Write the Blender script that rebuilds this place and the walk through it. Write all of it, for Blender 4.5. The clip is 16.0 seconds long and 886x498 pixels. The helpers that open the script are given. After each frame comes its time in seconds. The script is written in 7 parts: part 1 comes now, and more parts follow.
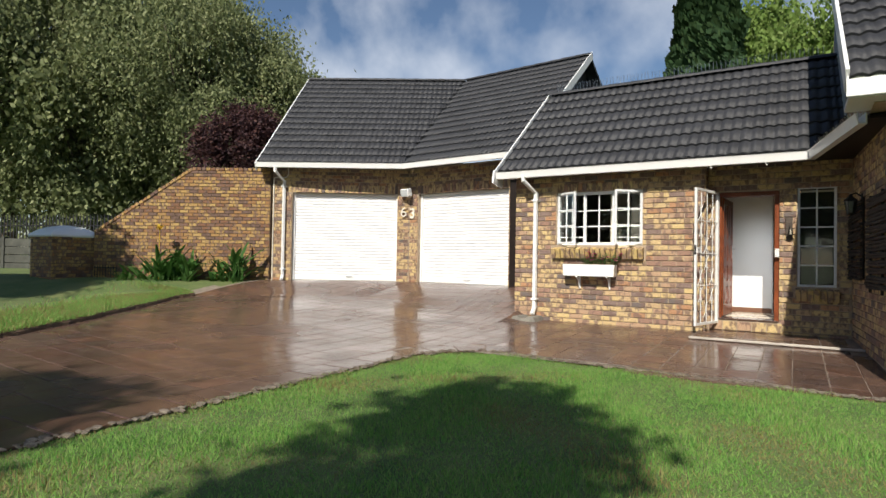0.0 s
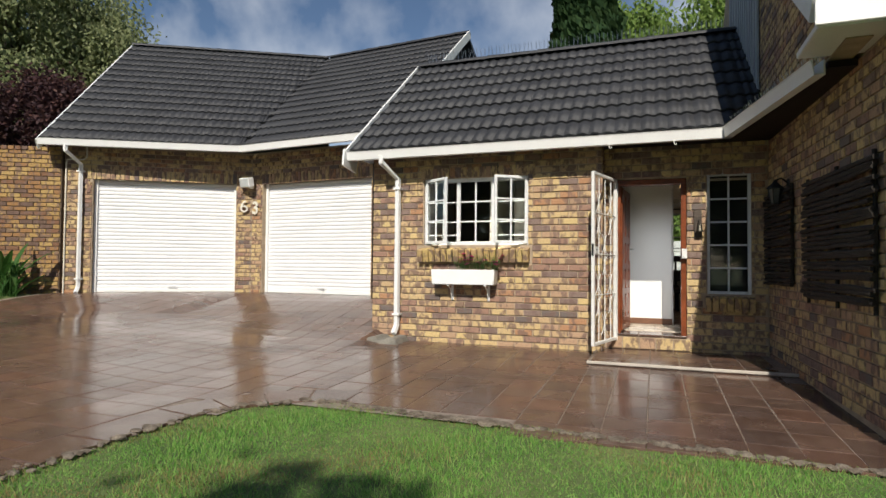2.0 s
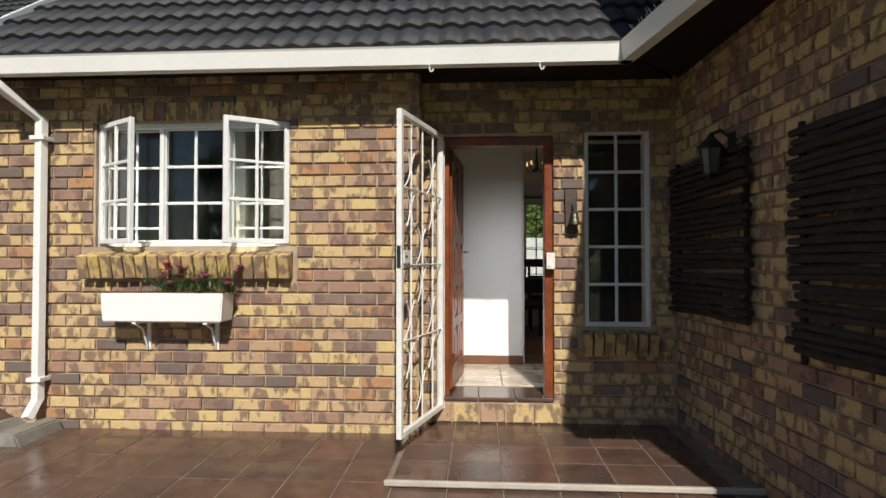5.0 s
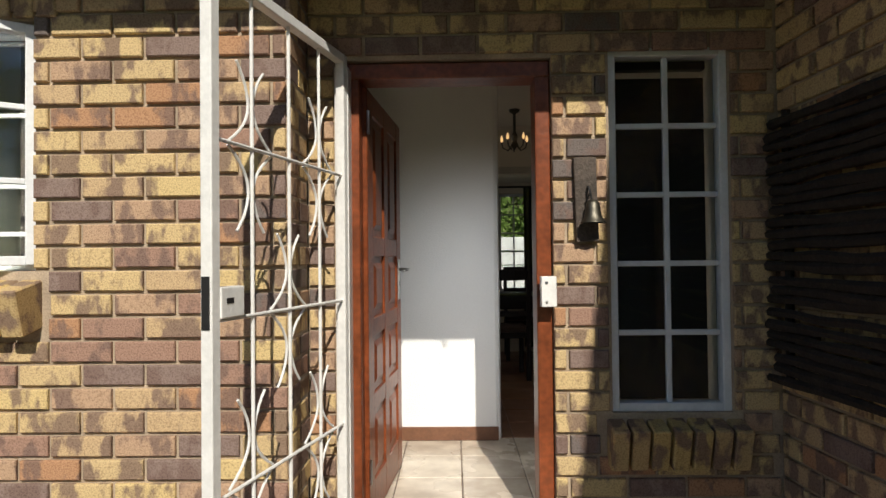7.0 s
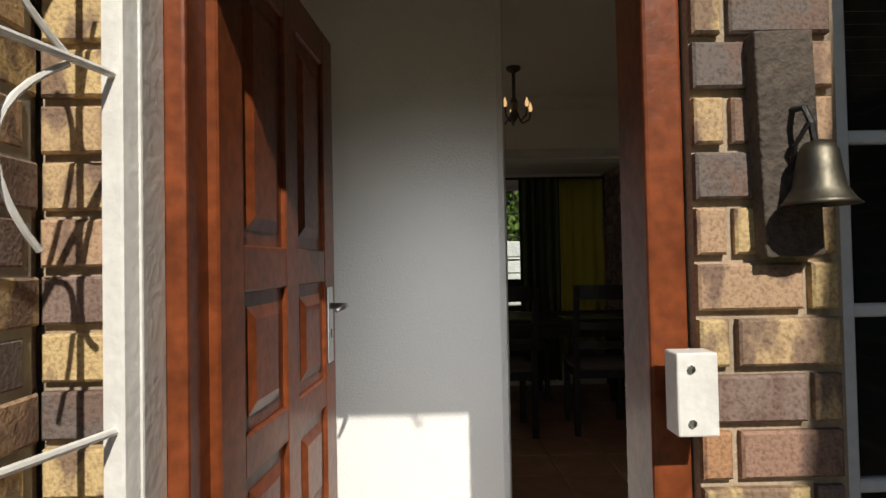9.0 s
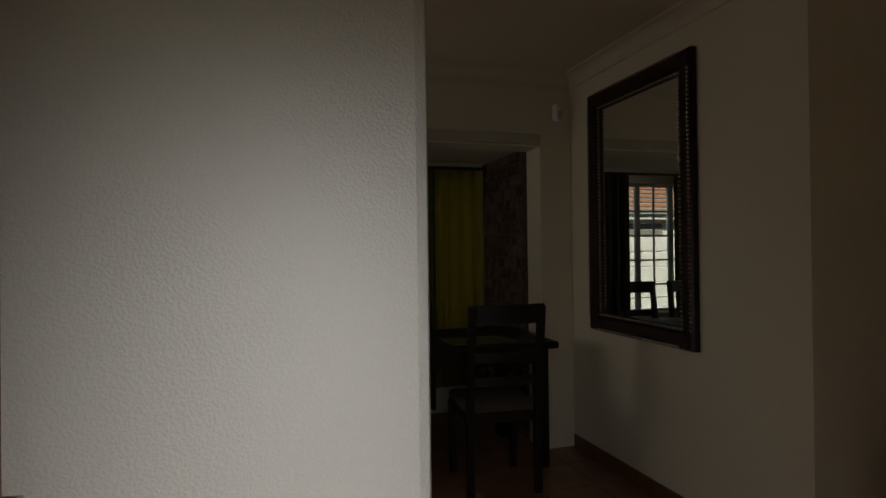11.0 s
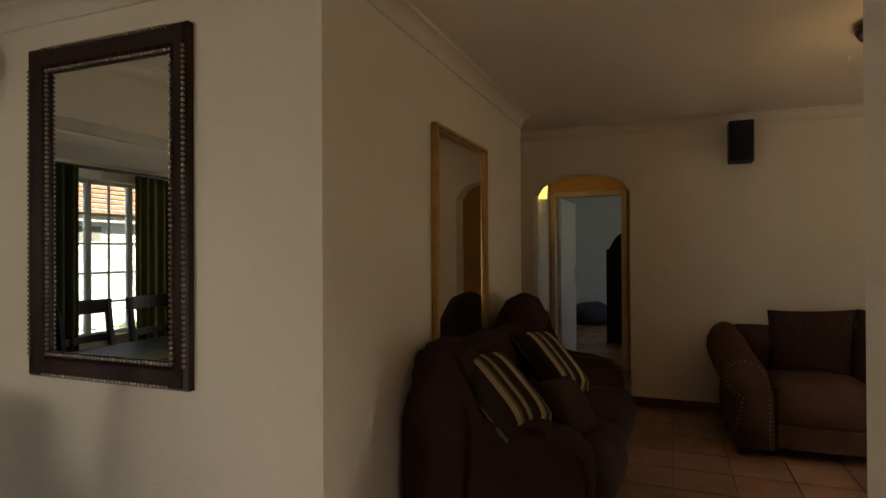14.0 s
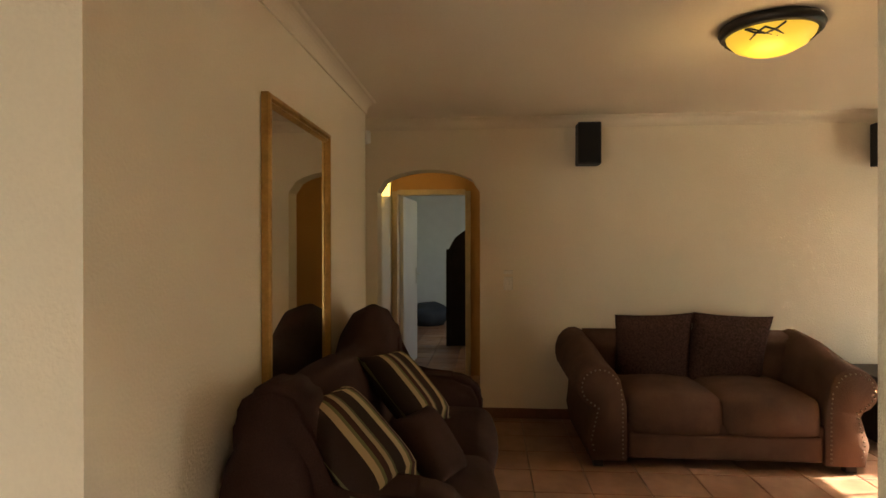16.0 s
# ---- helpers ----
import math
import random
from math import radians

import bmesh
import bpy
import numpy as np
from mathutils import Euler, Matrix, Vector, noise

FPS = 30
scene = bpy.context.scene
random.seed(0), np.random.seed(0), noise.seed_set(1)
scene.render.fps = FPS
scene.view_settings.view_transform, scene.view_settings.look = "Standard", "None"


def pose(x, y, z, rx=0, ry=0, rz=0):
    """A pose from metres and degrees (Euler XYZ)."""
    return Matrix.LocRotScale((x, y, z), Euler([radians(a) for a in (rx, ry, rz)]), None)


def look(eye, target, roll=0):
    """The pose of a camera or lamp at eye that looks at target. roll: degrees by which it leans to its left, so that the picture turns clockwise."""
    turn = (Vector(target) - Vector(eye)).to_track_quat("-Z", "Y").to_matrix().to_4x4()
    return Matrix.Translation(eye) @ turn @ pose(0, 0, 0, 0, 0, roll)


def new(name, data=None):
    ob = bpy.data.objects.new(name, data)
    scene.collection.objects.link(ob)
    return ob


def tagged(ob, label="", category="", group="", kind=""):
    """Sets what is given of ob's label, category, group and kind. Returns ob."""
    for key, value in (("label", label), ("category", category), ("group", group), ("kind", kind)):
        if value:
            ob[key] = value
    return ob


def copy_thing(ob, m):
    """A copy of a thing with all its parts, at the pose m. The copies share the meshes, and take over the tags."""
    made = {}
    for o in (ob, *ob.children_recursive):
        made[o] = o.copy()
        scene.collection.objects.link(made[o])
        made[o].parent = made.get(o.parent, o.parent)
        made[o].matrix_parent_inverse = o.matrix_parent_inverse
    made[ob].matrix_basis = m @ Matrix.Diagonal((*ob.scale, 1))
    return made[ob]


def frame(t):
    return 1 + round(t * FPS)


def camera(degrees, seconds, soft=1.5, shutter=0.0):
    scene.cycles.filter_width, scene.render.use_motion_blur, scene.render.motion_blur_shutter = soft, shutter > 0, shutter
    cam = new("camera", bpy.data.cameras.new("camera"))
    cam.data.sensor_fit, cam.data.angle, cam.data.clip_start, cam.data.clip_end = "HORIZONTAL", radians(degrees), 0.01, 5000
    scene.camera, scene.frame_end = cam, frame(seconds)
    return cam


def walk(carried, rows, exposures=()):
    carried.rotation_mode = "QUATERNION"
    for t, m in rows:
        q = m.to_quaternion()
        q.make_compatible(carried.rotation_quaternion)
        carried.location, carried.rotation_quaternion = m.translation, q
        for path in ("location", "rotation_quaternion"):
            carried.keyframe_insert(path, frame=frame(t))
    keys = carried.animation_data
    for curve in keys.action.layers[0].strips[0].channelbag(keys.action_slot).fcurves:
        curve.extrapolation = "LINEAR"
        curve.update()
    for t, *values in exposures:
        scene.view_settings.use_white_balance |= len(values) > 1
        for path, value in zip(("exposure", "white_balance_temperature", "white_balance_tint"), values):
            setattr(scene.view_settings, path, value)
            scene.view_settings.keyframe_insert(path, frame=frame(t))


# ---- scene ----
cam = camera(74.9, 16.0)

PATH = [
    (0, (0.483, -0.867, 1.043), (-0.559, 0.84, 1.079), 1.0),
    (0.5, (0.258, -0.312, 1.034), (-0.71, 1.437, 1.077), 1.0),
    (1, (0.078, 0.28, 1.036), (-0.818, 2.068, 1.085), 0.9),
    (1.5, (-0.027, 0.835, 1.041), (-0.798, 2.68, 1.096), 0.7),
    (2, (-0.108, 1.404, 1.059), (-0.794, 3.282, 1.114), 0.5),
    (2.5, (-0.188, 1.963, 1.092), (-0.774, 3.874, 1.149), 0.4),
    (3, (-0.22, 2.537, 1.115), (-0.692, 4.48, 1.173), 0.2),
    (3.5, (-0.276, 3.11, 1.127), (-0.641, 5.076, 1.185), 0.1),
    (3.7, (-0.299, 3.317, 1.122), (-0.619, 5.29, 1.187), 0.2),
    (6, (-0.224, 5.884, 1.329), (-0.289, 7.882, 1.355), -0.5),
    (7, (-0.13, 6.81, 1.362), (-0.168, 8.81, 1.393), -0.6),
    (7.5, (-0.114, 7.224, 1.374), (-0.138, 9.223, 1.419), -0.5),
    (8, (-0.106, 7.622, 1.395), (-0.106, 9.621, 1.441), -0.6),
    (8.2, (-0.105, 7.753, 1.401), (-0.1, 9.752, 1.451), -0.8),
    (10.5, (-0.216, 9.118, 1.49), (0.145, 11.085, 1.505), -0.8),
    (11, (-0.163, 9.315, 1.529), (0.41, 11.231, 1.54), -0.7),
    (11.5, (-0.136, 9.457, 1.564), (0.641, 11.3, 1.584), -0.6),
    (12, (-0.126, 9.608, 1.595), (0.922, 11.311, 1.603), -0.4),
    (12.5, (-0.137, 9.681, 1.603), (1.195, 11.173, 1.609), -0.2),
    (13, (-0.098, 9.694, 1.597), (1.461, 10.947, 1.609), -0.3),
    (13.5, (-0.024, 9.762, 1.604), (1.702, 10.773, 1.602), -0.2),
    (14, (0.016, 9.842, 1.581), (1.878, 10.573, 1.591), -0.3),
    (14.5, (0.083, 9.894, 1.568), (2.022, 10.383, 1.586), -0.5),
    (15, (0.193, 9.984, 1.584), (2.167, 10.306, 1.597), -0.5),
    (15.5, (0.335, 10.051, 1.612), (2.323, 10.266, 1.614), -0.5),
    (16, (0.549, 10.082, 1.631), (2.543, 10.246, 1.627), -0.1),
]
EXPO = [(0, 0.24, 6500, 10), (1.5, 0.1, 6500, 10), (3, -0.1, 6500, 10), (6, 0.0, 6500, 10), (8.2, 0.0, 6500, 10), (10.3, -0.3, 6900, 10), (12, 0.0, 7000, 10),
        (12.5, 0.25, 6900, 10), (13, 0.75, 7100, 10), (13.5, 1.6, 7000, 10), (14, 2.0, 7000, 10), (15, 2.6, 7400, 10), (16, 3.02, 7700, 10)]
walk(cam, [(t, look(eye, target, roll)) for t, eye, target, roll in PATH], EXPO)

# ---- world and lights ----
LIGHT = Vector((-0.165, 1.0, -0.86)).normalized()
world = bpy.data.worlds.new("sky")
scene.world = world
world.use_nodes = True
wn = world.node_tree
sky = wn.nodes.new("ShaderNodeTexSky")
sky.sky_type, sky.sun_disc = "NISHITA", False
sky.dust_density, sky.ozone_density = 0.4, 3.0
sky.sun_elevation = radians(40.3)
sky.sun_rotation = math.pi - math.atan2(0.165, 1.0)
wn.links.new(sky.outputs[0], wn.nodes["Background"].inputs[0])
wn.nodes["Background"].inputs[1].default_value = 0.077
sun = new("sun", bpy.data.lights.new("sun", "SUN"))
sun.data.energy, sun.data.angle, sun.data.color = 5.0, radians(0.55), (1.0, 0.94, 0.84)
sun.matrix_world = look((4, -16, 18), Vector((4, -16, 18)) + LIGHT)


def lamp_point(name, where, watts, colour, radius):
    ob = new(name, bpy.data.lights.new(name, "POINT"))
    ob.data.energy, ob.data.color, ob.data.shadow_soft_size = watts, colour, radius
    ob.location = where
    return ob


def lamp_area(name, eye, target, watts, colour, w, h):
    ob = new(name, bpy.data.lights.new(name, "AREA"))
    ob.data.shape, ob.data.size, ob.data.size_y = "RECTANGLE", w, h
    ob.data.energy, ob.data.color = watts, colour
    ob.matrix_world = look(eye, target)
    return ob


# ---- materials ----
def links(m, *pairs):
    for a, b in pairs:
        m.node_tree.links.new(a, b)


def mat(name, colour, rough=0.6, metal=0.0, var=0.12, scale=6.0, bump=0.1, bscale=60.0, spec=0.5, second=None, coat=0.0, pos=True):
    """A base colour varied by broad stains and fine grain, with a fine relief."""
    m = bpy.data.materials.new(name)
    m.use_nodes = True
    n = m.node_tree.nodes
    p = n["Principled BSDF"]
    geo = n.new("ShaderNodeNewGeometry")
    tc = n.new("ShaderNodeTexCoord")
    src = geo.outputs["Position"] if pos else tc.outputs["Object"]
    big, fine = n.new("ShaderNodeTexNoise"), n.new("ShaderNodeTexNoise")
    big.inputs["Scale"].default_value, big.inputs["Detail"].default_value = scale, 4
    fine.inputs["Scale"].default_value, fine.inputs["Detail"].default_value = bscale, 3
    ramp = n.new("ShaderNodeValToRGB")
    a = [c * (1 - var) for c in colour]
    b = list(second) if second else [min(1, c * (1 + var)) for c in colour]
    ramp.color_ramp.elements[0].position, ramp.color_ramp.elements[1].position = 0.3, 0.7
    ramp.color_ramp.elements[0].color, ramp.color_ramp.elements[1].color = (*a, 1), (*b, 1)
    mix = n.new("ShaderNodeMix")
    mix.data_type, mix.blend_type = "RGBA", "MULTIPLY"
    mix.inputs[0].default_value = 1.0
    r2 = n.new("ShaderNodeValToRGB")
    r2.color_ramp.elements[0].color = (1 - var, 1 - var, 1 - var, 1)
    r2.color_ramp.elements[0].position, r2.color_ramp.elements[1].position = 0.35, 0.65
    bp = n.new("ShaderNodeBump")
    bp.inputs["Strength"].default_value, bp.inputs["Distance"].default_value = bump, 0.01
    links(m, (src, big.inputs["Vector"]), (src, fine.inputs["Vector"]), (big.outputs["Fac"], ramp.inputs[0]), (fine.outputs["Fac"], r2.inputs[0]),
          (ramp.outputs[0], mix.inputs[6]), (r2.outputs[0], mix.inputs[7]), (mix.outputs[2], p.inputs["Base Color"]),
          (fine.outputs["Fac"], bp.inputs["Height"]), (bp.outputs[0], p.inputs["Normal"]))
    p.inputs["Roughness"].default_value, p.inputs["Metallic"].default_value = rough, metal
    p.inputs["Specular IOR Level"].default_value = spec
    p.inputs["Coat Weight"].default_value = coat
    return m


def brick_mat(name, island, cols=None):
    m = bpy.data.materials.new(name)
    m.use_nodes = True
    n = m.node_tree.nodes
    p = n["Principled BSDF"]
    geo = n.new("ShaderNodeNewGeometry")
    info = n.new("ShaderNodeObjectInfo")
    rnd = geo.outputs["Random Per Island"] if island else info.outputs["Random"]
    base = n.new("ShaderNodeValToRGB")
    e = base.color_ramp
    e.interpolation = "CONSTANT"
    cols = cols or [(0.0, (0.60, 0.445, 0.225)), (0.20, (0.54, 0.385, 0.215)), (0.35, (0.47, 0.315, 0.20)), (0.47, (0.35, 0.215, 0.155)), (0.56, (0.45, 0.25, 0.135)),
            (0.62, (0.25, 0.18, 0.15)), (0.72, (0.58, 0.43, 0.225)), (0.86, (0.17, 0.14, 0.125)), (0.91, (0.63, 0.475, 0.225))]
    e.elements[0].position, e.elements[0].color = 0.0, (*cols[0][1], 1)
    e.elements[1].position, e.elements[1].color = cols[1][0], (*cols[1][1], 1)
    for at, c in cols[2:]:
        e.elements.new(at).color = (*c, 1)
    # kiln marks: soft dark purple-brown flashes, a few to each brick
    off = n.new("ShaderNodeVectorMath")
    off.operation = "MULTIPLY_ADD"
    off.inputs[1].default_value = (1.15, 1.15, 0.62)
    comb = n.new("ShaderNodeCombineXYZ")
    mul = n.new("ShaderNodeMath")
    mul.operation = "MULTIPLY"
    mul.inputs[1].default_value = 47.0
    flash = n.new("ShaderNodeTexNoise")
    flash.inputs["Scale"].default_value, flash.inputs["Detail"].default_value = 12.0, 4.0
    fr = n.new("ShaderNodeValToRGB")
    fr.color_ramp.elements[0].position, fr.color_ramp.elements[1].position = 0.49, 0.57
    mix = n.new("ShaderNodeMix")
    mix.data_type = "RGBA"
    mix.inputs[7].default_value = (0.19, 0.125, 0.10, 1)
    sc = n.new("ShaderNodeMath")
    sc.operation = "MULTIPLY"
    sc.inputs[1].default_value = 0.82
    grain = n.new("ShaderNodeTexNoise")
    grain.inputs["Scale"].default_value, grain.inputs["Detail"].default_value = 160.0, 4.0
    gr = n.new("ShaderNodeValToRGB")
    gr.color_ramp.elements[0].position, gr.color_ramp.elements[1].position = 0.32, 0.55
    gr.color_ramp.elements[0].color = (0.55, 0.5, 0.48, 1)
    mg = n.new("ShaderNodeMix")
    mg.data_type, mg.blend_type = "RGBA", "MULTIPLY"
    mg.inputs[0].default_value = 0.8
    bp = n.new("ShaderNodeBump")
    bp.inputs["Strength"].default_value, bp.inputs["Distance"].default_value = 0.35, 0.006
    links(m, (rnd, base.inputs[0]), (rnd, mul.inputs[0]), (mul.outputs[0], comb.inputs[0]), (mul.outputs[0], comb.inputs[2]),
          (geo.outputs["Position"], off.inputs[0]), (comb.outputs[0], off.inputs[2]), (off.outputs[0], flash.inputs["Vector"]),
          (flash.outputs["Fac"], fr.inputs[0]), (fr.outputs[0], sc.inputs[0]), (sc.outputs[0], mix.inputs[0]), (base.outputs[0], mix.inputs[6]),
          (geo.outputs["Position"], grain.inputs["Vector"]), (grain.outputs["Fac"], gr.inputs[0]), (mix.outputs[2], mg.inputs[6]), (gr.outputs[0], mg.inputs[7]),
          (mg.outputs[2], p.inputs["Base Color"]), (grain.outputs["Fac"], bp.inputs["Height"]), (bp.outputs[0], p.inputs["Normal"]))
    p.inputs["Roughness"].default_value = 0.82
    p.inputs["Specular IOR Level"].default_value = 0.25
    return m


def tile_mat(name, cols, island, rough0, rough1, rscale, bump=0.1, spec=0.5):
    """Tiles in shades picked for each piece, stained, with an uneven gloss."""
    m = bpy.data.materials.new(name)
    m.use_nodes = True
    n = m.node_tree.nodes
    p = n["Principled BSDF"]
    geo, info = n.new("ShaderNodeNewGeometry"), n.new("ShaderNodeObjectInfo")
    rnd = geo.outputs["Random Per Island"] if island else info.outputs["Random"]
    base = n.new("ShaderNodeValToRGB")
    base.color_ramp.elements[0].color, base.color_ramp.elements[1].color = (*cols[0], 1), (*cols[-1], 1)
    for i, c in enumerate(cols[1:-1]):
        base.color_ramp.elements.new((i + 1) / (len(cols) - 1)).color = (*c, 1)
    st, gl = n.new("ShaderNodeTexNoise"), n.new("ShaderNodeTexNoise")
    st.inputs["Scale"].default_value, st.inputs["Detail"].default_value = 7.0, 5.0
    gl.inputs["Scale"].default_value, gl.inputs["Detail"].default_value = rscale, 3.0
    sr = n.new("ShaderNodeValToRGB")
    sr.color_ramp.elements[0].position, sr.color_ramp.elements[1].position = 0.3, 0.68
    sr.color_ramp.elements[0].color = (0.62, 0.58, 0.56, 1)
    mg = n.new("ShaderNodeMix")
    mg.data_type, mg.blend_type = "RGBA", "MULTIPLY"
    mg.inputs[0].default_value = 1.0
    mr = n.new("ShaderNodeMapRange")
    mr.inputs["From Min"].default_value, mr.inputs["From Max"].default_value = 0.35, 0.65
    mr.inputs["To Min"].default_value, mr.inputs["To Max"].default_value = rough0, rough1
    bp = n.new("ShaderNodeBump")
    bp.inputs["Strength"].default_value, bp.inputs["Distance"].default_value = bump, 0.004
    links(m, (rnd, base.inputs[0]), (geo.outputs["Position"], st.inputs["Vector"]), (geo.outputs["Position"], gl.inputs["Vector"]), (st.outputs["Fac"], sr.inputs[0]),
          (base.outputs[0], mg.inputs[6]), (sr.outputs[0], mg.inputs[7]), (mg.outputs[2], p.inputs["Base Color"]),
          (gl.outputs["Fac"], mr.inputs[0]), (mr.outputs[0], p.inputs["Roughness"]), (st.outputs["Fac"], bp.inputs["Height"]), (bp.outputs[0], p.inputs["Normal"]))
    p.inputs["Specular IOR Level"].default_value = spec
    return m


def leaf_mat(name, cols, through_light=0.35):
    m = bpy.data.materials.new(name)
    m.use_nodes = True
    n = m.node_tree.nodes
    out = n["Material Output"]
    p = n["Principled BSDF"]
    geo = n.new("ShaderNodeNewGeometry")
    base = n.new("ShaderNodeValToRGB")
    base.color_ramp.elements[0].color, base.color_ramp.elements[1].color = (*cols[0], 1), (*cols[-1], 1)
    for i, c in enumerate(cols[1:-1]):
        base.color_ramp.elements.new((i + 1) / (len(cols) - 1)).color = (*c, 1)
    tr = n.new("ShaderNodeBsdfTranslucent")
    mx = n.new("ShaderNodeMixShader")
    mx.inputs[0].default_value = through_light
    links(m, (geo.outputs["Random Per Island"], base.inputs[0]), (base.outputs[0], p.inputs["Base Color"]), (base.outputs[0], tr.inputs[0]),
          (p.outputs[0], mx.inputs[1]), (tr.outputs[0], mx.inputs[2]), (mx.outputs[0], out.inputs[0]))
    p.inputs["Roughness"].default_value = 0.65
    p.inputs["Specular IOR Level"].default_value = 0.25
    return m


def glow(name, colour, strength):
    m = bpy.data.materials.new(name)
    m.use_nodes = True
    p = m.node_tree.nodes["Principled BSDF"]
    p.inputs["Base Color"].default_value = (*colour, 1)
    p.inputs["Emission Color"].default_value = (*colour, 1)
    p.inputs["Emission Strength"].default_value = strength
    return m


def glass_mat(name, tint=(0.9, 0.95, 0.93), rough=0.0):
    m = bpy.data.materials.new(name)
    m.use_nodes = True
    p = m.node_tree.nodes["Principled BSDF"]
    p.inputs["Base Color"].default_value = (*tint, 1)
    p.inputs["Transmission Weight"].default_value = 1.0
    p.inputs["Roughness"].default_value = rough
    p.inputs["IOR"].default_value = 1.45
    return m


BRICK_O, BRICK_I = brick_mat("face_brick", False), brick_mat("face_brick_run", True)
BRICK_Y = brick_mat("sill_brick", False, [(0.0, (0.55, 0.40, 0.16)), (0.4, (0.50, 0.36, 0.17)), (0.8, (0.42, 0.29, 0.15)), (0.9, (0.58, 0.43, 0.18))])
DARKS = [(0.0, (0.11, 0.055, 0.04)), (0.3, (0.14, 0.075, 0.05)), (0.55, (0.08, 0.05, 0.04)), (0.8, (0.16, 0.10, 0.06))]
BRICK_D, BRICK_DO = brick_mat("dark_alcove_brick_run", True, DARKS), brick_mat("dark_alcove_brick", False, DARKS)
GARDENS = [(0.0, (0.42, 0.27, 0.10)), (0.22, (0.33, 0.18, 0.075)), (0.4, (0.22, 0.115, 0.065)), (0.55, (0.46, 0.31, 0.12)), (0.75, (0.15, 0.095, 0.07)), (0.85, (0.38, 0.23, 0.09))]
BRICK_G, BRICK_GO = brick_mat("brown_garden_brick_run", True, GARDENS), brick_mat("brown_garden_brick", False, GARDENS)
MORTAR_G = mat("dark_garden_mortar", (0.15, 0.105, 0.07), 0.95, var=0.25, bscale=120, bump=0.3)
MORTAR = mat("mortar", (0.43, 0.335, 0.235), 0.9, var=0.2, bscale=120, bump=0.3)
PLASTER = mat("cream_plaster", (0.72, 0.645, 0.505), 0.6, var=0.03, scale=1.5, bscale=90, bump=0.25)
PLASTER_RND = mat("white_rough_plaster", (0.80, 0.79, 0.76), 0.28, var=0.03, scale=1.5, bscale=150, bump=0.32)
CEIL = mat("ceiling_paint", (0.66, 0.59, 0.47), 0.8, var=0.03, scale=1.0, bump=0.05)
WHITE = mat("white_gloss_paint", (0.82, 0.82, 0.80), 0.35, var=0.04, scale=3, bump=0.05)
GATEWHITE = mat("white_gate_paint", (0.80, 0.79, 0.75), 0.4, var=0.08, scale=12, bump=0.15)
STEELWHITE = mat("white_window_paint", (0.76, 0.77, 0.77), 0.4, var=0.07, scale=8, bump=0.12)
ROLLER = mat("white_roller_steel", (0.80, 0.80, 0.80), 0.4, var=0.03, scale=2, bump=0.03)
ROOF = mat("charcoal_roof_tile", (0.032, 0.033, 0.037), 0.55, var=0.25, scale=2.2, bscale=140, bump=0.3, spec=0.4)
PAVE_COLS = [(0.125, 0.078, 0.058), (0.155, 0.095, 0.07), (0.105, 0.07, 0.056), (0.17, 0.092, 0.064)]
PAVE_O = tile_mat("quarry_tile_wet", PAVE_COLS, False, 0.13, 0.34, 1.6, 0.12)
PAVE_I = tile_mat("quarry_tile_wet_run", PAVE_COLS, True, 0.13, 0.33, 0.7, 0.10)
GROUT = mat("pale_grout", (0.27, 0.22, 0.175), 0.55, var=0.3, scale=9, bump=0.2)
GRASS = leaf_mat("grass_blade", [(0.11, 0.27, 0.05), (0.17, 0.38, 0.075), (0.24, 0.44, 0.095), (0.34, 0.42, 0.14)], 0.4)
GRASS_DRY = leaf_mat("dry_grass_blade", [(0.22, 0.22, 0.07), (0.32, 0.28, 0.11), (0.26, 0.17, 0.08)], 0.3)
SOIL = mat("lawn_soil", (0.11, 0.19, 0.045), 0.95, var=0.3, scale=1.3, bscale=70, bump=0.8, second=(0.17, 0.20, 0.065))
EARTH = mat("bare_earth", (0.13, 0.08, 0.045), 0.95, var=0.3, scale=8, bump=0.6)
WOOD_RED = mat("varnished_meranti", (0.215, 0.055, 0.018), 0.36, var=0.3, scale=5, bscale=40, bump=0.1, coat=0.08, spec=0.35)
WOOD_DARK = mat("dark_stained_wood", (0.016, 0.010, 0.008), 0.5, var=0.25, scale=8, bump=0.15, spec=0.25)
WOOD_OLD = mat("weathered_board", (0.085, 0.065, 0.05), 0.8, var=0.35, scale=14, bscale=90, bump=0.6)
STICK = mat("dark_reed", (0.030, 0.022, 0.016), 0.85, var=0.4, scale=16, bscale=80, bump=0.5)
SKIRT = mat("brown_skirting", (0.16, 0.07, 0.035), 0.45, var=0.2, scale=6, bump=0.1)
BLACK = mat("black_iron", (0.018, 0.017, 0.016), 0.5, var=0.2, bump=0.2)
BRONZE = mat("dull_bronze", (0.13, 0.12, 0.095), 0.5, 1.0, var=0.2, scale=20, bump=0.1)
CHROME = mat("brushed_steel", (0.6, 0.6, 0.58), 0.28, 1.0, var=0.05, bump=0.05)
GOLD = mat("gilt_frame", (0.50, 0.30, 0.10), 0.35, 0.7, var=0.15, scale=14, bump=0.1)
MIRROR = mat("mirror_silver", (0.86, 0.88, 0.87), 0.0, 1.0, var=0.0, bump=0.0)
GLASS = glass_mat("window_glass")
SOFA_A = mat("maroon_chenille", (0.048, 0.024, 0.019), 0.95, var=0.25, scale=5, bscale=240, bump=0.5, spec=0.15)
SOFA_B = mat("brown_suede", (0.115, 0.062, 0.042), 0.95, var=0.22, scale=4, bscale=200, bump=0.35, spec=0.15)
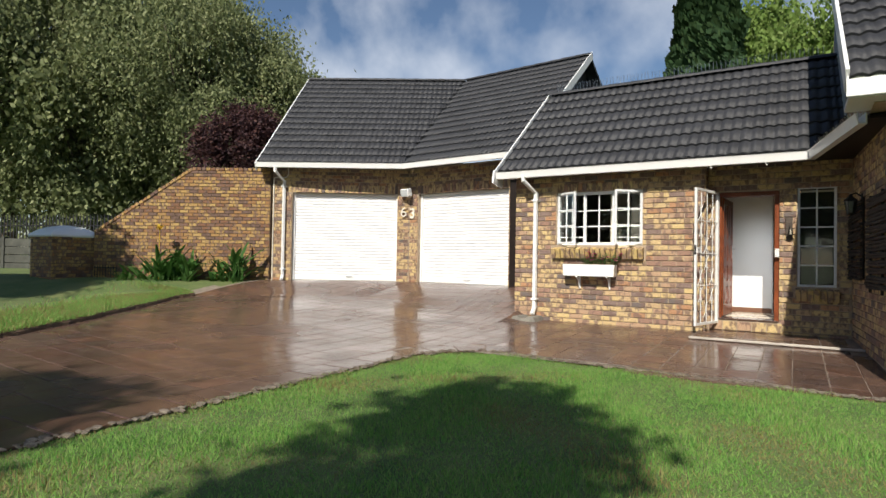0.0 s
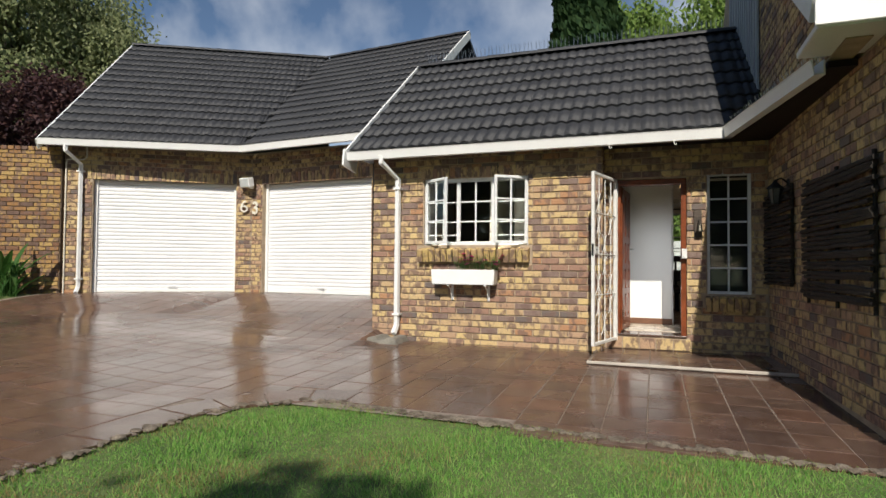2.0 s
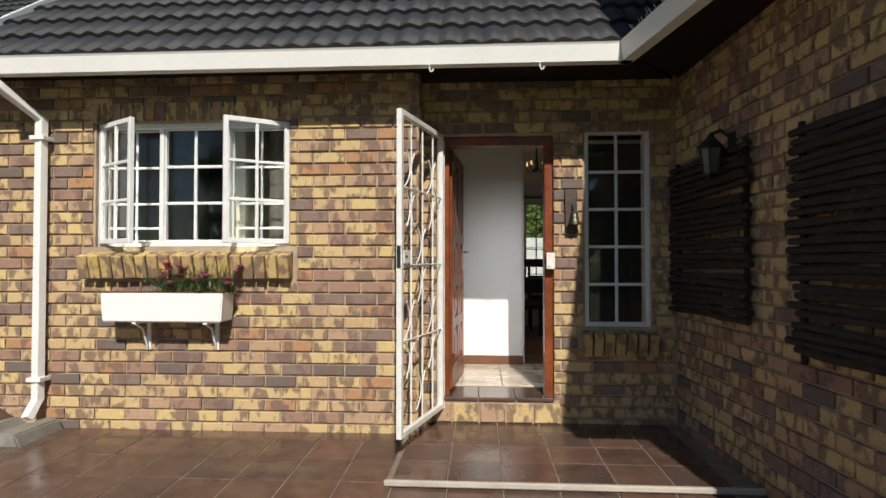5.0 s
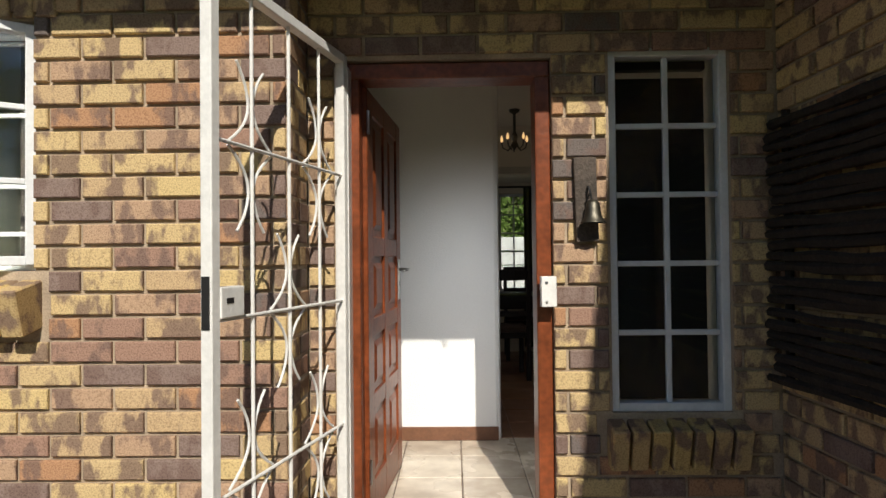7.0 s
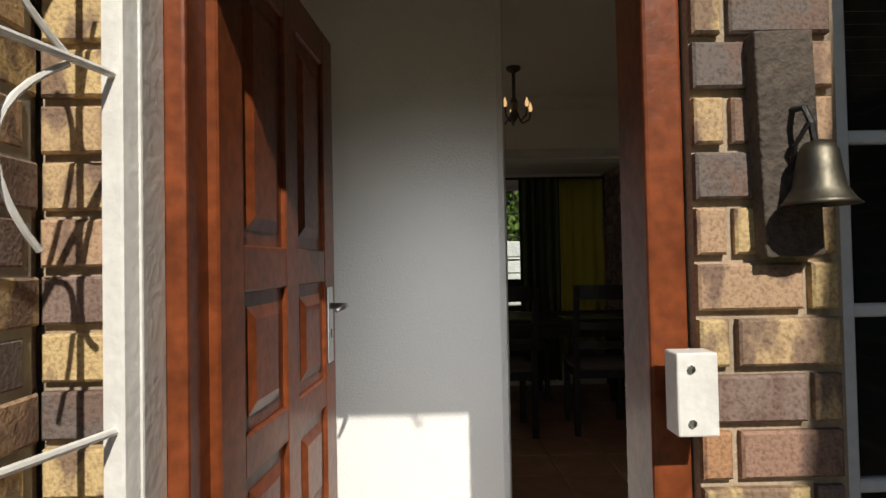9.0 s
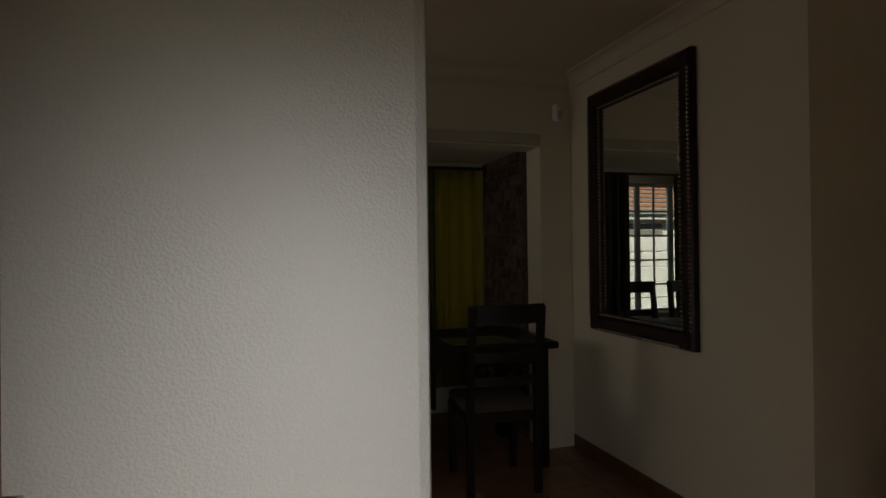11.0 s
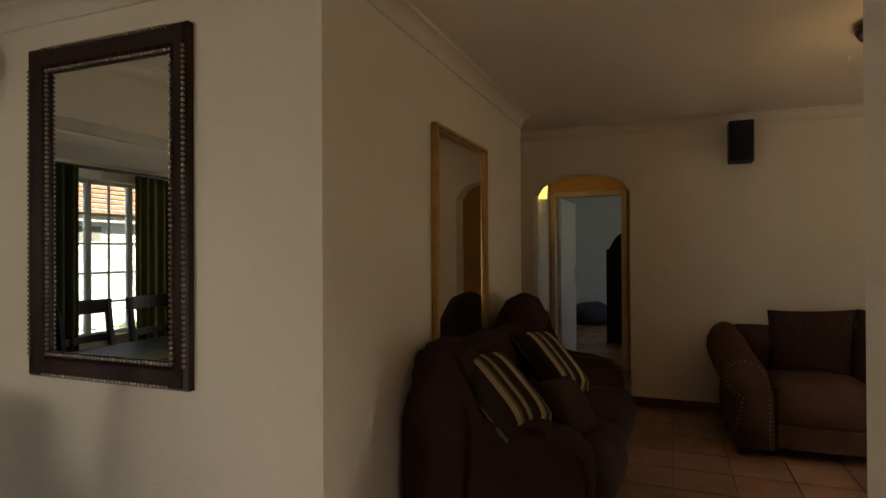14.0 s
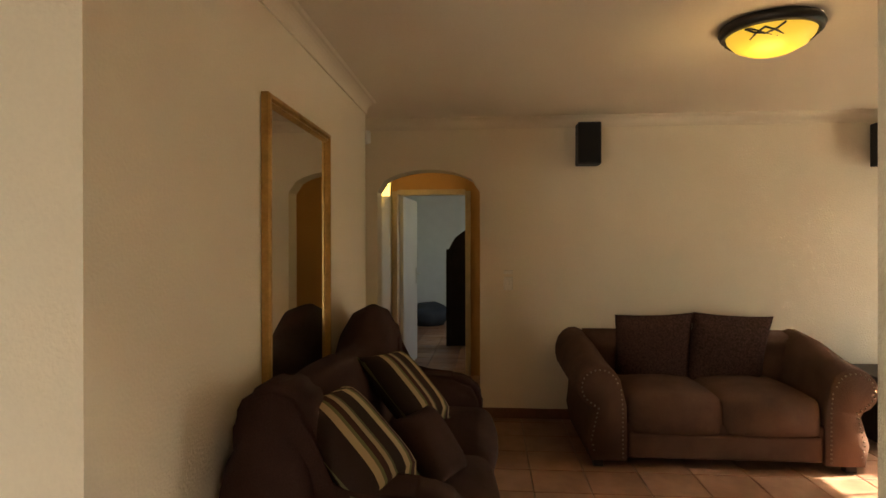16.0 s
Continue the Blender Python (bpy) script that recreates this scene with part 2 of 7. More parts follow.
FLOOR_T = tile_mat("terracotta_tile", [(0.28, 0.14, 0.085), (0.31, 0.165, 0.10), (0.25, 0.125, 0.08), (0.34, 0.18, 0.11)], False, 0.28, 0.42, 3.0, 0.05)
FLOOR_TI = tile_mat("terracotta_tile_run", [(0.28, 0.14, 0.085), (0.31, 0.165, 0.10), (0.25, 0.125, 0.08), (0.34, 0.18, 0.11)], True, 0.28, 0.42, 3.0, 0.05)
FLOOR_W = tile_mat("cream_floor_tile", [(0.62, 0.54, 0.43), (0.66, 0.58, 0.46), (0.58, 0.5, 0.4)], False, 0.2, 0.35, 3.0, 0.04)
CURTAIN = mat("dark_olive_curtain", (0.055, 0.06, 0.02), 0.9, var=0.2, bscale=200, bump=0.3)
CONCRETE = mat("grey_concrete", (0.24, 0.225, 0.19), 0.9, var=0.2, scale=5, bump=0.4)
SPEAKER = mat("black_speaker_vinyl", (0.012, 0.012, 0.013), 0.6, var=0.1, bscale=200, bump=0.3)


# ---- building helpers ----
def obj(name, bm, material, parent=None, label="", category="", kind="", group=""):
    me = bpy.data.meshes.new(name)
    bmesh.ops.recalc_face_normals(bm, faces=bm.faces)
    bm.to_mesh(me)
    bm.free()
    ob = new(name, me)
    for m in material if isinstance(material, (list, tuple)) else [material]:
        me.materials.append(m)
    if parent:
        ob.parent = parent
    return tagged(ob, label, category, group, kind)


def part(name, bm, material, parent, label=""):
    return obj(name, bm, material, parent, label)


def thing(name, label, category, at=(0, 0, 0), turn=0.0, group="", kind=""):
    ob = new(name)
    ob.empty_display_size = 0.1
    ob.matrix_world = pose(at[0], at[1], at[2], 0, 0, turn)
    return tagged(ob, label, category, group, kind)


def smooth(ob):
    for f in ob.data.polygons:
        f.use_smooth = True
    return ob


def box(bm, x0, y0, z0, x1, y1, z1, bevel=0.0, m=None, mi=0, seg=2):
    made = bmesh.ops.create_cube(bm, size=1.0)
    vs = made["verts"]
    bmesh.ops.scale(bm, vec=(abs(x1 - x0), abs(y1 - y0), abs(z1 - z0)), verts=vs)
    bmesh.ops.translate(bm, vec=((x0 + x1) / 2, (y0 + y1) / 2, (z0 + z1) / 2), verts=vs)
    if bevel:
        es = list({e for v in vs for e in v.link_edges})
        r = bmesh.ops.bevel(bm, geom=es, offset=bevel, segments=seg, affect="EDGES", profile=0.5)
        vs = list({v for f in r["faces"] for v in f.verts} | {v for v in vs if v.is_valid})
    if m is not None:
        bmesh.ops.transform(bm, matrix=m, verts=vs)
    if mi:
        for f in {f for v in vs for f in v.link_faces}:
            f.material_index = mi
    return vs


def B(*dims, bevel=0.0, m=None, seg=2):
    bm = bmesh.new()
    box(bm, *dims, bevel=bevel, m=m, seg=seg)
    return bm


def tube(bm, pts, r, sides=8, cap=True):
    """A round bar through points; r is one radius or one for each point."""
    pts = [Vector(p) for p in pts]
    rs = r if isinstance(r, (list, tuple)) else [r] * len(pts)
    rings = []
    for i, p in enumerate(pts):
        d = (pts[min(i + 1, len(pts) - 1)] - pts[max(i - 1, 0)]).normalized()
        a = d.orthogonal().normalized() if i == 0 else (rings_a - d * rings_a.dot(d)).normalized()
        rings_a = a
        b = d.cross(a)
        rings.append([bm.verts.new(p + (a * math.cos(k * 2 * math.pi / sides) + b * math.sin(k * 2 * math.pi / sides)) * rs[i]) for k in range(sides)])
    for r0, r1 in zip(rings, rings[1:]):
        for k in range(sides):
            bm.faces.new((r0[k], r0[(k + 1) % sides], r1[(k + 1) % sides], r1[k]))
    if cap:
        bm.faces.new(rings[0][::-1])
        bm.faces.new(rings[-1])


def lathe(bm, prof, centre=(0, 0, 0), seg=24):
    """A turned shape from (radius, height) pairs about z."""
    c = Vector(centre)
    rings = []
    for r, z in prof:
        rings.append([bm.verts.new(c + Vector((r * math.cos(k * 2 * math.pi / seg), r * math.sin(k * 2 * math.pi / seg), z))) for k in range(seg)] if r > 1e-4 else [bm.verts.new(c + Vector((0, 0, z)))])
    for a, b in zip(rings, rings[1:]):
        for k in range(seg):
            j = (k + 1) % seg
            if len(a) == 1 and len(b) == 1:
                continue
            if len(a) == 1:
                bm.faces.new((a[0], b[k], b[j]))
            elif len(b) == 1:
                bm.faces.new((a[k], a[j], b[0]))
            else:
                bm.faces.new((a[k], a[j], b[j], b[k]))


def prism(bm, pts, thick, m=None):
    """A flat outline of (x, z) points in the plane y = 0, given depth thick along y."""
    a = [bm.verts.new((x, 0, z)) for x, z in pts]
    b = [bm.verts.new((x, thick, z)) for x, z in pts]
    bm.faces.new(a)
    bm.faces.new(b[::-1])
    for i in range(len(a)):
        j = (i + 1) % len(a)
        bm.faces.new((a[i], b[i], b[j], a[j]))
    if m is not None:
        bmesh.ops.transform(bm, matrix=m, verts=a + b)


def along(p, q, z=0.0):
    """The pose of a wall that runs from p to q: x along it, -y out of its face."""
    return pose(p[0], p[1], z, 0, 0, math.degrees(math.atan2(q[1] - p[1], q[0] - p[0])))


CB, CH = 0.232, 0.085


def brick_data(length, height=CH, deep=0.016, joint=0.014):
    """One brick's face: a chamfered block that stands proud of the mortar."""
    w, h, c = length - joint, height - joint, 0.004
    verts = [(0, 0, 0), (w, 0, 0), (w, 0, h), (0, 0, h), (0, -deep + c, 0), (w, -deep + c, 0), (w, -deep + c, h), (0, -deep + c, h),
             (c, -deep, c), (w - c, -deep, c), (w - c, -deep, h - c), (c, -deep, h - c)]
    faces = [(8, 9, 10, 11)]
    for i in range(4):
        j = (i + 1) % 4
        faces += [(i, j, j + 4, i + 4), (i + 4, j + 4, j + 8, i + 8)]
    return verts, faces


BRICKS = {}


def brick_mesh(length, height=CH):
    key = (round(length, 3), round(height, 3))
    if key not in BRICKS:
        me = bpy.data.meshes.new("brick")
        verts, faces = brick_data(*key)
        me.from_pydata(verts, [], faces)
        me.materials.append(BRICK_O)
        BRICKS[key] = me
    return BRICKS[key]


def bond(u0, u1, z0, z1, holes, top=None, start=0):
    """The bricks of a wall in stretcher bond: (u, z, length)."""
    out = []
    row = 0
    z = z0
    while z < z1 - 0.02:
        cuts = [(u0, u1)]
        for a, b, c, d in holes:
            if c < z + CH * 0.6 and d > z + CH * 0.4:
                cuts = [s for x, y in cuts for s in ((x, min(y, a)), (max(x, b), y)) if s[1] - s[0] > 0.03]
        shift = (CB / 2 if (row + start) % 2 else 0.0)
        for a, b in cuts:
            k = math.floor((a - u0 - shift) / CB)
            while True:
                x = u0 + shift + k * CB
                if x >= b - 0.02:
                    break
                s, e = max(x, a), min(x + CB, b)
                if e - s > 0.03 and (top is None or z + CH < top((s + e) / 2) + 0.03):
                    out.append((s, z, e - s))
                k += 1
        z += CH
        row += 1
    return out


WALL_JOBS = []
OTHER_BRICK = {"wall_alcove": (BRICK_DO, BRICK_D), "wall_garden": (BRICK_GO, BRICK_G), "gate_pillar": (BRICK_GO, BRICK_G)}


def brick_wall(wall, m, u0, u1, z0, z1, holes=(), near=None, top=None, start=0):
    """Bricks on the face of a wall: those in the stretch near (u from, u to) are pieces, the rest one run. Laid last."""
    WALL_JOBS.append((wall, m, bond(u0, u1, z0, z1, holes, top, start), near))


def lay_bricks():
    rng = random.Random(5)
    for wall, m, bricks, near in WALL_JOBS:
        single, run = [], []
        for b in bricks:
            (single if near and near[0] <= b[0] + b[2] / 2 <= near[1] else run).append(b)
        if len(single) > 300:
            single.sort(key=lambda b: abs(b[1] - 1.2))
            run += single[300:]
            single = single[:300]
        inv = wall.matrix_world.inverted()
        for u, z, w in single:
            ob = new("brick", brick_mesh(w))
            ob.parent = wall
            ob.matrix_basis = inv @ m @ pose(u, rng.uniform(-0.002, 0.002), z, 0, 0, rng.uniform(-0.4, 0.4))
            if wall.name in OTHER_BRICK:
                ob.material_slots[0].link = "OBJECT"
                ob.material_slots[0].material = OTHER_BRICK[wall.name][0]
        if run:
            vs, fs = [], []
            for u, z, w in run:
                bv, bf = brick_data(w)
                n = len(vs)
                jit = rng.uniform(-0.002, 0.002)
                vs += [inv @ m @ Vector((x + u, y + jit, q + z)) for x, y, q in bv]
                fs += [tuple(i + n for i in f) for f in bf]
            me = bpy.data.meshes.new("brick_run")
            me.from_pydata(vs, [], fs)
            me.materials.append(OTHER_BRICK[wall.name][1] if wall.name in OTHER_BRICK else BRICK_I)
            ob = new("brick_run", me)
            ob.parent = wall
            tagged(ob, kind="stuff")


def holed_wall(name, m, u0, u1, z0, z1, thick, holes, material, label="", y0=0.0):
    """A wall slab with openings through it, in the wall's own pose: the face at y = y0, thick behind it."""
    bm = bmesh.new()
    us = sorted({u0, u1, *[min(max(h[0], u0), u1) for h in holes], *[min(max(h[1], u0), u1) for h in holes]})
    zs = sorted({z0, z1, *[min(max(h[2], z0), z1) for h in holes], *[min(max(h[3], z0), z1) for h in holes]})
    inside = lambda u, z: any(h[0] < u < h[1] and h[2] < z < h[3] for h in holes)
    solid = [[not inside((a + b) / 2, (c + d) / 2) for c, d in zip(zs, zs[1:])] for a, b in zip(us, us[1:])]
    front, back = {}, {}

    def v(store, i, j, y):
        if (i, j) not in store:
            store[i, j] = bm.verts.new((us[i], y, zs[j]))
        return store[i, j]
    nu, nz = len(us) - 1, len(zs) - 1
    ok = lambda i, j: 0 <= i < nu and 0 <= j < nz and solid[i][j]
    for i in range(nu):
        for j in range(nz):
            if not solid[i][j]:
                continue
            f = [v(front, a, b, y0) for a, b in ((i, j), (i + 1, j), (i + 1, j + 1), (i, j + 1))]
            g = [v(back, a, b, y0 + thick) for a, b in ((i, j), (i + 1, j), (i + 1, j + 1), (i, j + 1))]
            bm.faces.new(f)
            bm.faces.new(g[::-1])
            for k, (di, dj) in enumerate(((0, -1), (1, 0), (0, 1), (-1, 0))):
                if not ok(i + di, j + dj):
                    bm.faces.new((f[k], g[k], g[(k + 1) % 4], f[(k + 1) % 4]))
    bmesh.ops.transform(bm, matrix=m, verts=bm.verts)
    return obj(name, bm, material, None, label, "wall", "structure")


# ---- ground ----
def rise(x, y):
    """Height of the paving: level by the house, climbing to the garages, falling a little to the lawn."""
    d = (x + 10.5) * 0.55 - (y - 9.75) * 0.835 if x < -8 else 11.45 - y - 0.1 * (x + 7.75)
    t = max(0.0, min(1.0, 1 - max(0.0, d) / 3.4))
    up = 0.46 * t * t * (3 - 2 * t) if x < -3.8 else 0.0
    near = -0.10 * max(0.0, min(1.0, (8.9 - y) / 3.5))
    west = 0.20 * max(0.0, min(1.0, (-4.5 - x) / 4.0))
    return max(near + west, near * (1 - t) + up)


WEST = [(-6.0, -5.0), (-1.0, -6.4), (2.29, -7.6), (3.65, -8.4), (6.5, -10.7), (7.2, -11.0), (12.0, -10.9)]


def west_edge(y):
    for (a, xa), (b, xb) in zip(WEST, WEST[1:]):
        if y <= b:
            return xa + (xb - xa) * max(0.0, (y - a) / (b - a))
    return WEST[-1][1]


def lawn_edge(x, y, grow=0.0):
    """Below nought inside the lawn by the path, which has a rounded corner."""
    x0, y1, r = -3.42 - grow, 5.62 - 0.065 * (x + 2.6) + grow, 0.95
    dx, dy = x0 + r - x, y - (y1 - r)
    if dx > 0 and dy > 0:
        return math.hypot(dx, dy) - r
    return max(x0 - x, y - y1)


def ground_sheet():
    bm = bmesh.new()
    xs = [-900, -300, -90, -45, -30, -22] + [-18 + 0.5 * i for i in range(53)] + [12, 20, 40, 90, 300, 900]
    ys = [-900, -300, -90, -40, -20, -10] + [-6 + 0.5 * i for i in range(45)] + [20, 30, 45, 90, 300, 900]
    grid = [[bm.verts.new((x, y, rise(x, y) - (0.02 if lawn_edge(x, y) < 0.45 else 0.03 if x < west_edge(y) + 0.3 else 0.12))) for y in ys] for x in xs]
    for i in range(len(xs) - 1):
        for j in range(len(ys) - 1):
            bm.faces.new((grid[i][j], grid[i + 1][j], grid[i + 1][j + 1], grid[i][j + 1]))
    obj("ground", bm, SOIL, None, "short green lawn and soil around the brick house", "ground", "structure")


ground_sheet()

# the paving's bed, in which the tiles lie


def paved(x, y):
    if lawn_edge(x, y) < 0.0:
        return False
    if x < west_edge(y):
        return False
    # garage fronts
    if (x + 10.5) * -0.55 + (y - 9.75) * 0.835 > 0.0 and x < -7.9:
        return False
    if y > 11.5 - 0.1 * (x + 7.75):
        return False
    if x > -3.72 and y > 8.9:
        return False
    return x < 1.33 - 0.054 * (y - 5.6) and y > -6


def paving_bed():
    bm = bmesh.new()
    st = 0.25
    cells = {}

    def v(i, j):
        if (i, j) not in cells:
            x, y = -18 + i * st, -6 + j * st
            cells[i, j] = bm.verts.new((x, y, rise(x, y) - 0.0045))
        return cells[i, j]
    for i in range(78):
        for j in range(72):
            x, y = -18 + (i + 0.5) * st, -6 + (j + 0.5) * st
            if paved(x, y) or any(paved(x + a, y + b) for a in (-0.14, 0.14) for b in (-0.14, 0.14)) and lawn_edge(x, y) > 0.02:
                bm.faces.new((v(i, j), v(i + 1, j), v(i + 1, j + 1), v(i, j + 1)))
    return obj("driveway", bm, GROUT, None, "wet red-brown quarry tile driveway", "driveway", "structure")


driveway = paving_bed()
TILE, TILE_Y = 0.307, 0.335


def tile_data(x, y, w, d, zf, lift=0.0, gap=0.007, bev=0.004, low=0.02):
    """A tile that follows the ground: top with a small chamfer, and its sides."""
    out, c = [], bev
    for q, inset in ((0, 0.0), (1, 0.0), (2, c)):
        for a, b in ((0, 0), (1, 0), (1, 1), (0, 1)):
            px = x + (gap / 2 + inset if a == 0 else w - gap / 2 - inset)
            py = y + (gap / 2 + inset if b == 0 else d - gap / 2 - inset)
            out.append((px, py, zf(px, py) + lift + (-low if q == 0 else -c if q == 1 else 0.0)))
    faces = [(8, 9, 10, 11)]
    for r in (0, 4):
        for k in range(4):
            faces.append((r + k, r + (k + 1) % 4, r + 4 + (k + 1) % 4, r + 4 + k))
    return out, faces


def lay_paving():
    rng = random.Random(3)
    vs, fs = [], []
    single = 0
    base = bpy.data.meshes.new("tile")
    tv, tf = tile_data(0, 0, TILE, TILE_Y, lambda a, b: 0.0)
    base.from_pydata(tv, [], tf)
    base.materials.append(PAVE_O)
    i0, j0 = math.floor(-18 / TILE), math.floor(-6 / TILE_Y)
    for i in range(i0, int(1.6 / TILE) + 1):
        for j in range(j0, int(11.9 / TILE_Y) + 1):
            x, y = 0.15 + i * TILE, -0.01 + j * TILE_Y
            cx, cy = x + TILE / 2, y + TILE_Y / 2
            corners = [(x + a * TILE, y + b * TILE_Y) for a in (0.08, 0.92) for b in (0.08, 0.92)]
            if not all(paved(*c) for c in corners) or lawn_edge(cx, cy) < 0.40 and cx < -2.7:
                if not paved(cx, cy) or lawn_edge(cx, cy) < 0.40 and cx < -2.7:
                    continue
            if cx > -0.82 and 7.93 < cy:
                continue
            if cx > -3.0 and cy > 5.6 and single < 300 and all(paved(*c) for c in corners):
                ob = new("tile", base)
                ob.parent = driveway
                sl = math.degrees(math.atan2(rise(cx, y + TILE_Y) - rise(cx, y), TILE_Y))
                ob.matrix_basis = pose(x, y, rise(cx, y) + rng.uniform(-0.001, 0.001), sl + rng.uniform(-0.25, 0.25), rng.uniform(-0.25, 0.25), 0)
                single += 1
            else:
                x1, y1, w, d = x, y, TILE, TILE_Y
                bv, bf = tile_data(x1, y1, w, d, rise, rng.uniform(-0.001, 0.001), gap=0.003)
                n = len(vs)
                vs += bv
                fs += [tuple(k + n for k in f) for f in bf]
    # the border course that follows the lawn's west edge and its rounded corner
    y = -5.0
    path = []
    while y < 4.55:
        path.append((-3.42, y, 1.0, 0.0))
        y += 0.46
    for k in range(5):
        a = math.radians(10 + k * 19)
        cx, cy = -3.42 + 0.95, 5.68 - 0.95
        path.append((cx - 0.95 * math.cos(a), cy + 0.95 * math.sin(a), math.cos(a), -math.sin(a)))
    for k, (x, y, nx, ny) in enumerate(path[:-1]):
        x2, y2, mx, my = path[k + 1]
        n = len(vs)
        pts = []
        for lo in (-0.02, -0.004, 0.0):
            e = 0.006 if lo < 0 else 0.012
            for px, py, ox, oy, s, f in ((x, y, nx, ny, 0.0, 1), (x2, y2, mx, my, 0.0, -1), (x2, y2, mx, my, 0.40, -1), (x, y, nx, ny, 0.40, 1)):
                tx, ty = x2 - x, y2 - y
                ll = math.hypot(tx, ty)
                qx, qy = px - ox * s + tx / ll * e * f, py - oy * s + ty / ll * e * f
                pts.append((qx, qy, rise(qx, qy) + 0.004 + lo))
        vs += pts
        fs += [tuple(q + n for q in f) for f in tf]
    me = bpy.data.meshes.new("tile_run")
    me.from_pydata(vs, [], fs)
    me.materials.append(PAVE_I)
    ob = new("tile_run", me)
    ob.parent = driveway
    tagged(ob, kind="stuff")
    return base


def lawn_verge():
    """The raised turf lip beside the driveway's west edge, with a face of dark earth."""
    r = random.Random(17)
    bm = bmesh.new()
    prev = None
    for i in range(150):
        y = -6.0 + 0.0885 * i
        x = west_edge(y) + 0.20 + r.uniform(-0.022, 0.022)
        z = rise(x, y)
        row = [bm.verts.new(v) for v in ((x + 0.02, y, z - 0.03), (x - 0.01, y, z + 0.035), (x - 0.05, y, z + 0.062 + r.uniform(-0.008, 0.008)), (x - 0.6, y, z + 0.066), (x - 2.2, y, rise(x - 2.2, y) + 0.02), (x - 3.2, y, rise(x - 3.2, y) - 0.06))]
        if prev:
            for k in range(5):
                f = bm.faces.new((prev[k], prev[k + 1], row[k + 1], row[k]))
                f.material_index = 1 if k < 2 else 0
        prev = row
    obj("lawn_verge", bm, [SOIL, EARTH], None, "raised turf edge with dark earth beside the driveway", "lawn", "structure")


lawn_verge()

# ---- house front ----
YA, YR, ZT = 8.88, 9.14, 2.66
XL, XC = -3.91, -0.72
MA = pose(0, YA + 0.012, 0)
HA = (-3.13, -1.656, 1.33, 2.25)
wall_kitchen = holed_wall("wall_kitchen", MA, XL, XC, -0.1, ZT, 0.115, [HA], MORTAR, "mottled yellow and brown face brick wall beside the front door")
brick_wall(wall_kitchen, MA, XL, XC, -0.02, ZT, [HA, (-3.22, -1.60, 1.10, 1.33)], near=(XL, XC))
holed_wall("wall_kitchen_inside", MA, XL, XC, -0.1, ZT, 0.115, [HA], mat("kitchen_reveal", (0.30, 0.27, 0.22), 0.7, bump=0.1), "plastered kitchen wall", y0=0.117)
bm = bmesh.new()
box(bm, XL + 0.002, YA + 0.246, -0.1, XL + 0.2, 12.0, ZT)
obj("wall_west", bm, MORTAR, None, "brick side wall of the kitchen", "wall", "structure")
# the return into the porch, and the porch wall with door and window
MJ = along((XC - 0.012, YA + 0.014), (XC - 0.012, YR + 0.01))
wall_return = holed_wall("wall_return", MJ, 0.0, YR - YA - 0.002, -0.1, ZT, 0.10, [], MORTAR, "short brick return beside the front door", y0=0.0)
brick_wall(wall_return, MJ, -0.006, YR - YA - 0.004, -0.02, ZT, near=(-1, 2), start=1)
MR = pose(0, YR + 0.012, 0)
HD, HB = (-0.60, 0.27, 0.0, 2.17), (0.50, 0.985, 0.733, 2.21)
wall_porch = holed_wall("wall_porch", MR, XC + 0.0, 1.19, -0.1, ZT, 0.115, [HD, HB], MORTAR, "face brick porch wall around the front door")
brick_wall(wall_porch, MR, XC + 0.005, 1.17, -0.02, ZT, [HD, HB, (0.46, 1.02, 0.55, 0.733)], near=(-1, 2))
holed_wall("wall_porch_inside", MR, -1.6, 1.58, -0.1, 2.70, 0.163, [HD, HB], mat("cream_rough_plaster", (0.76, 0.69, 0.56), 0.3, var=0.03, scale=1.5, bscale=110, bump=0.45), "white rough-plastered inside of the porch wall", y0=0.117)
WA, WB = (1.17, YR), (1.36, 5.55)
MW = along(WA, WB)
WLEN = math.hypot(WB[0] - WA[0], WB[1] - WA[1])
wall_wing = holed_wall("wall_wing", MW @ pose(0, 0.012, 0), 0.016, WLEN, -0.1, 3.3, 0.13, [], MORTAR, "shaded face brick wall of the wing beside the porch")
brick_wall(wall_wing, MW @ pose(0, 0.012, 0), 0.0, WLEN, -0.02, 2.62, near=(0.0, WLEN))

# ---- garages ----
G1A, G1B = (-10.95, 9.46), (-8.02, 11.39)
G2A, G2B = (-8.02, 11.39), (-3.74, 10.96)
MG1, MG2 = along(G1A, G1B), along(G2A, G2B)
L1 = math.hypot(G1B[0] - G1A[0], G1B[1] - G1A[1])
L2 = math.hypot(G2B[0] - G2A[0], G2B[1] - G2A[1])
HG1, HG2 = (0.5, L1 - 0.32, 0.0, 2.72), (0.28, 2.95, 0.0, 2.72)
wall_garage = holed_wall("wall_garage", MG1 @ pose(0, 0.012, 0), 0, L1, 0.1, 3.36, 0.22, [HG1], MORTAR, "face brick garage front at an angle")
brick_wall(wall_garage, MG1 @ pose(0, 0.012, 0), 0, L1, 0.44, 3.32, [HG1, (HG1[0] - 0.1, HG1[1] + 0.1, 2.69, 2.92)])
wall_garage_b = holed_wall("wall_garage_second", MG2 @ pose(0, 0.012, 0), 0, L2, 0.1, 3.36, 0.22, [HG2], MORTAR, "face brick front of the second garage")
brick_wall(wall_garage_b, MG2 @ pose(0, 0.012, 0), 0, L2, 0.44, 3.32, [HG2, (HG2[0] - 0.1, HG2[1] + 0.1, 2.69, 2.92)])
bm = bmesh.new()
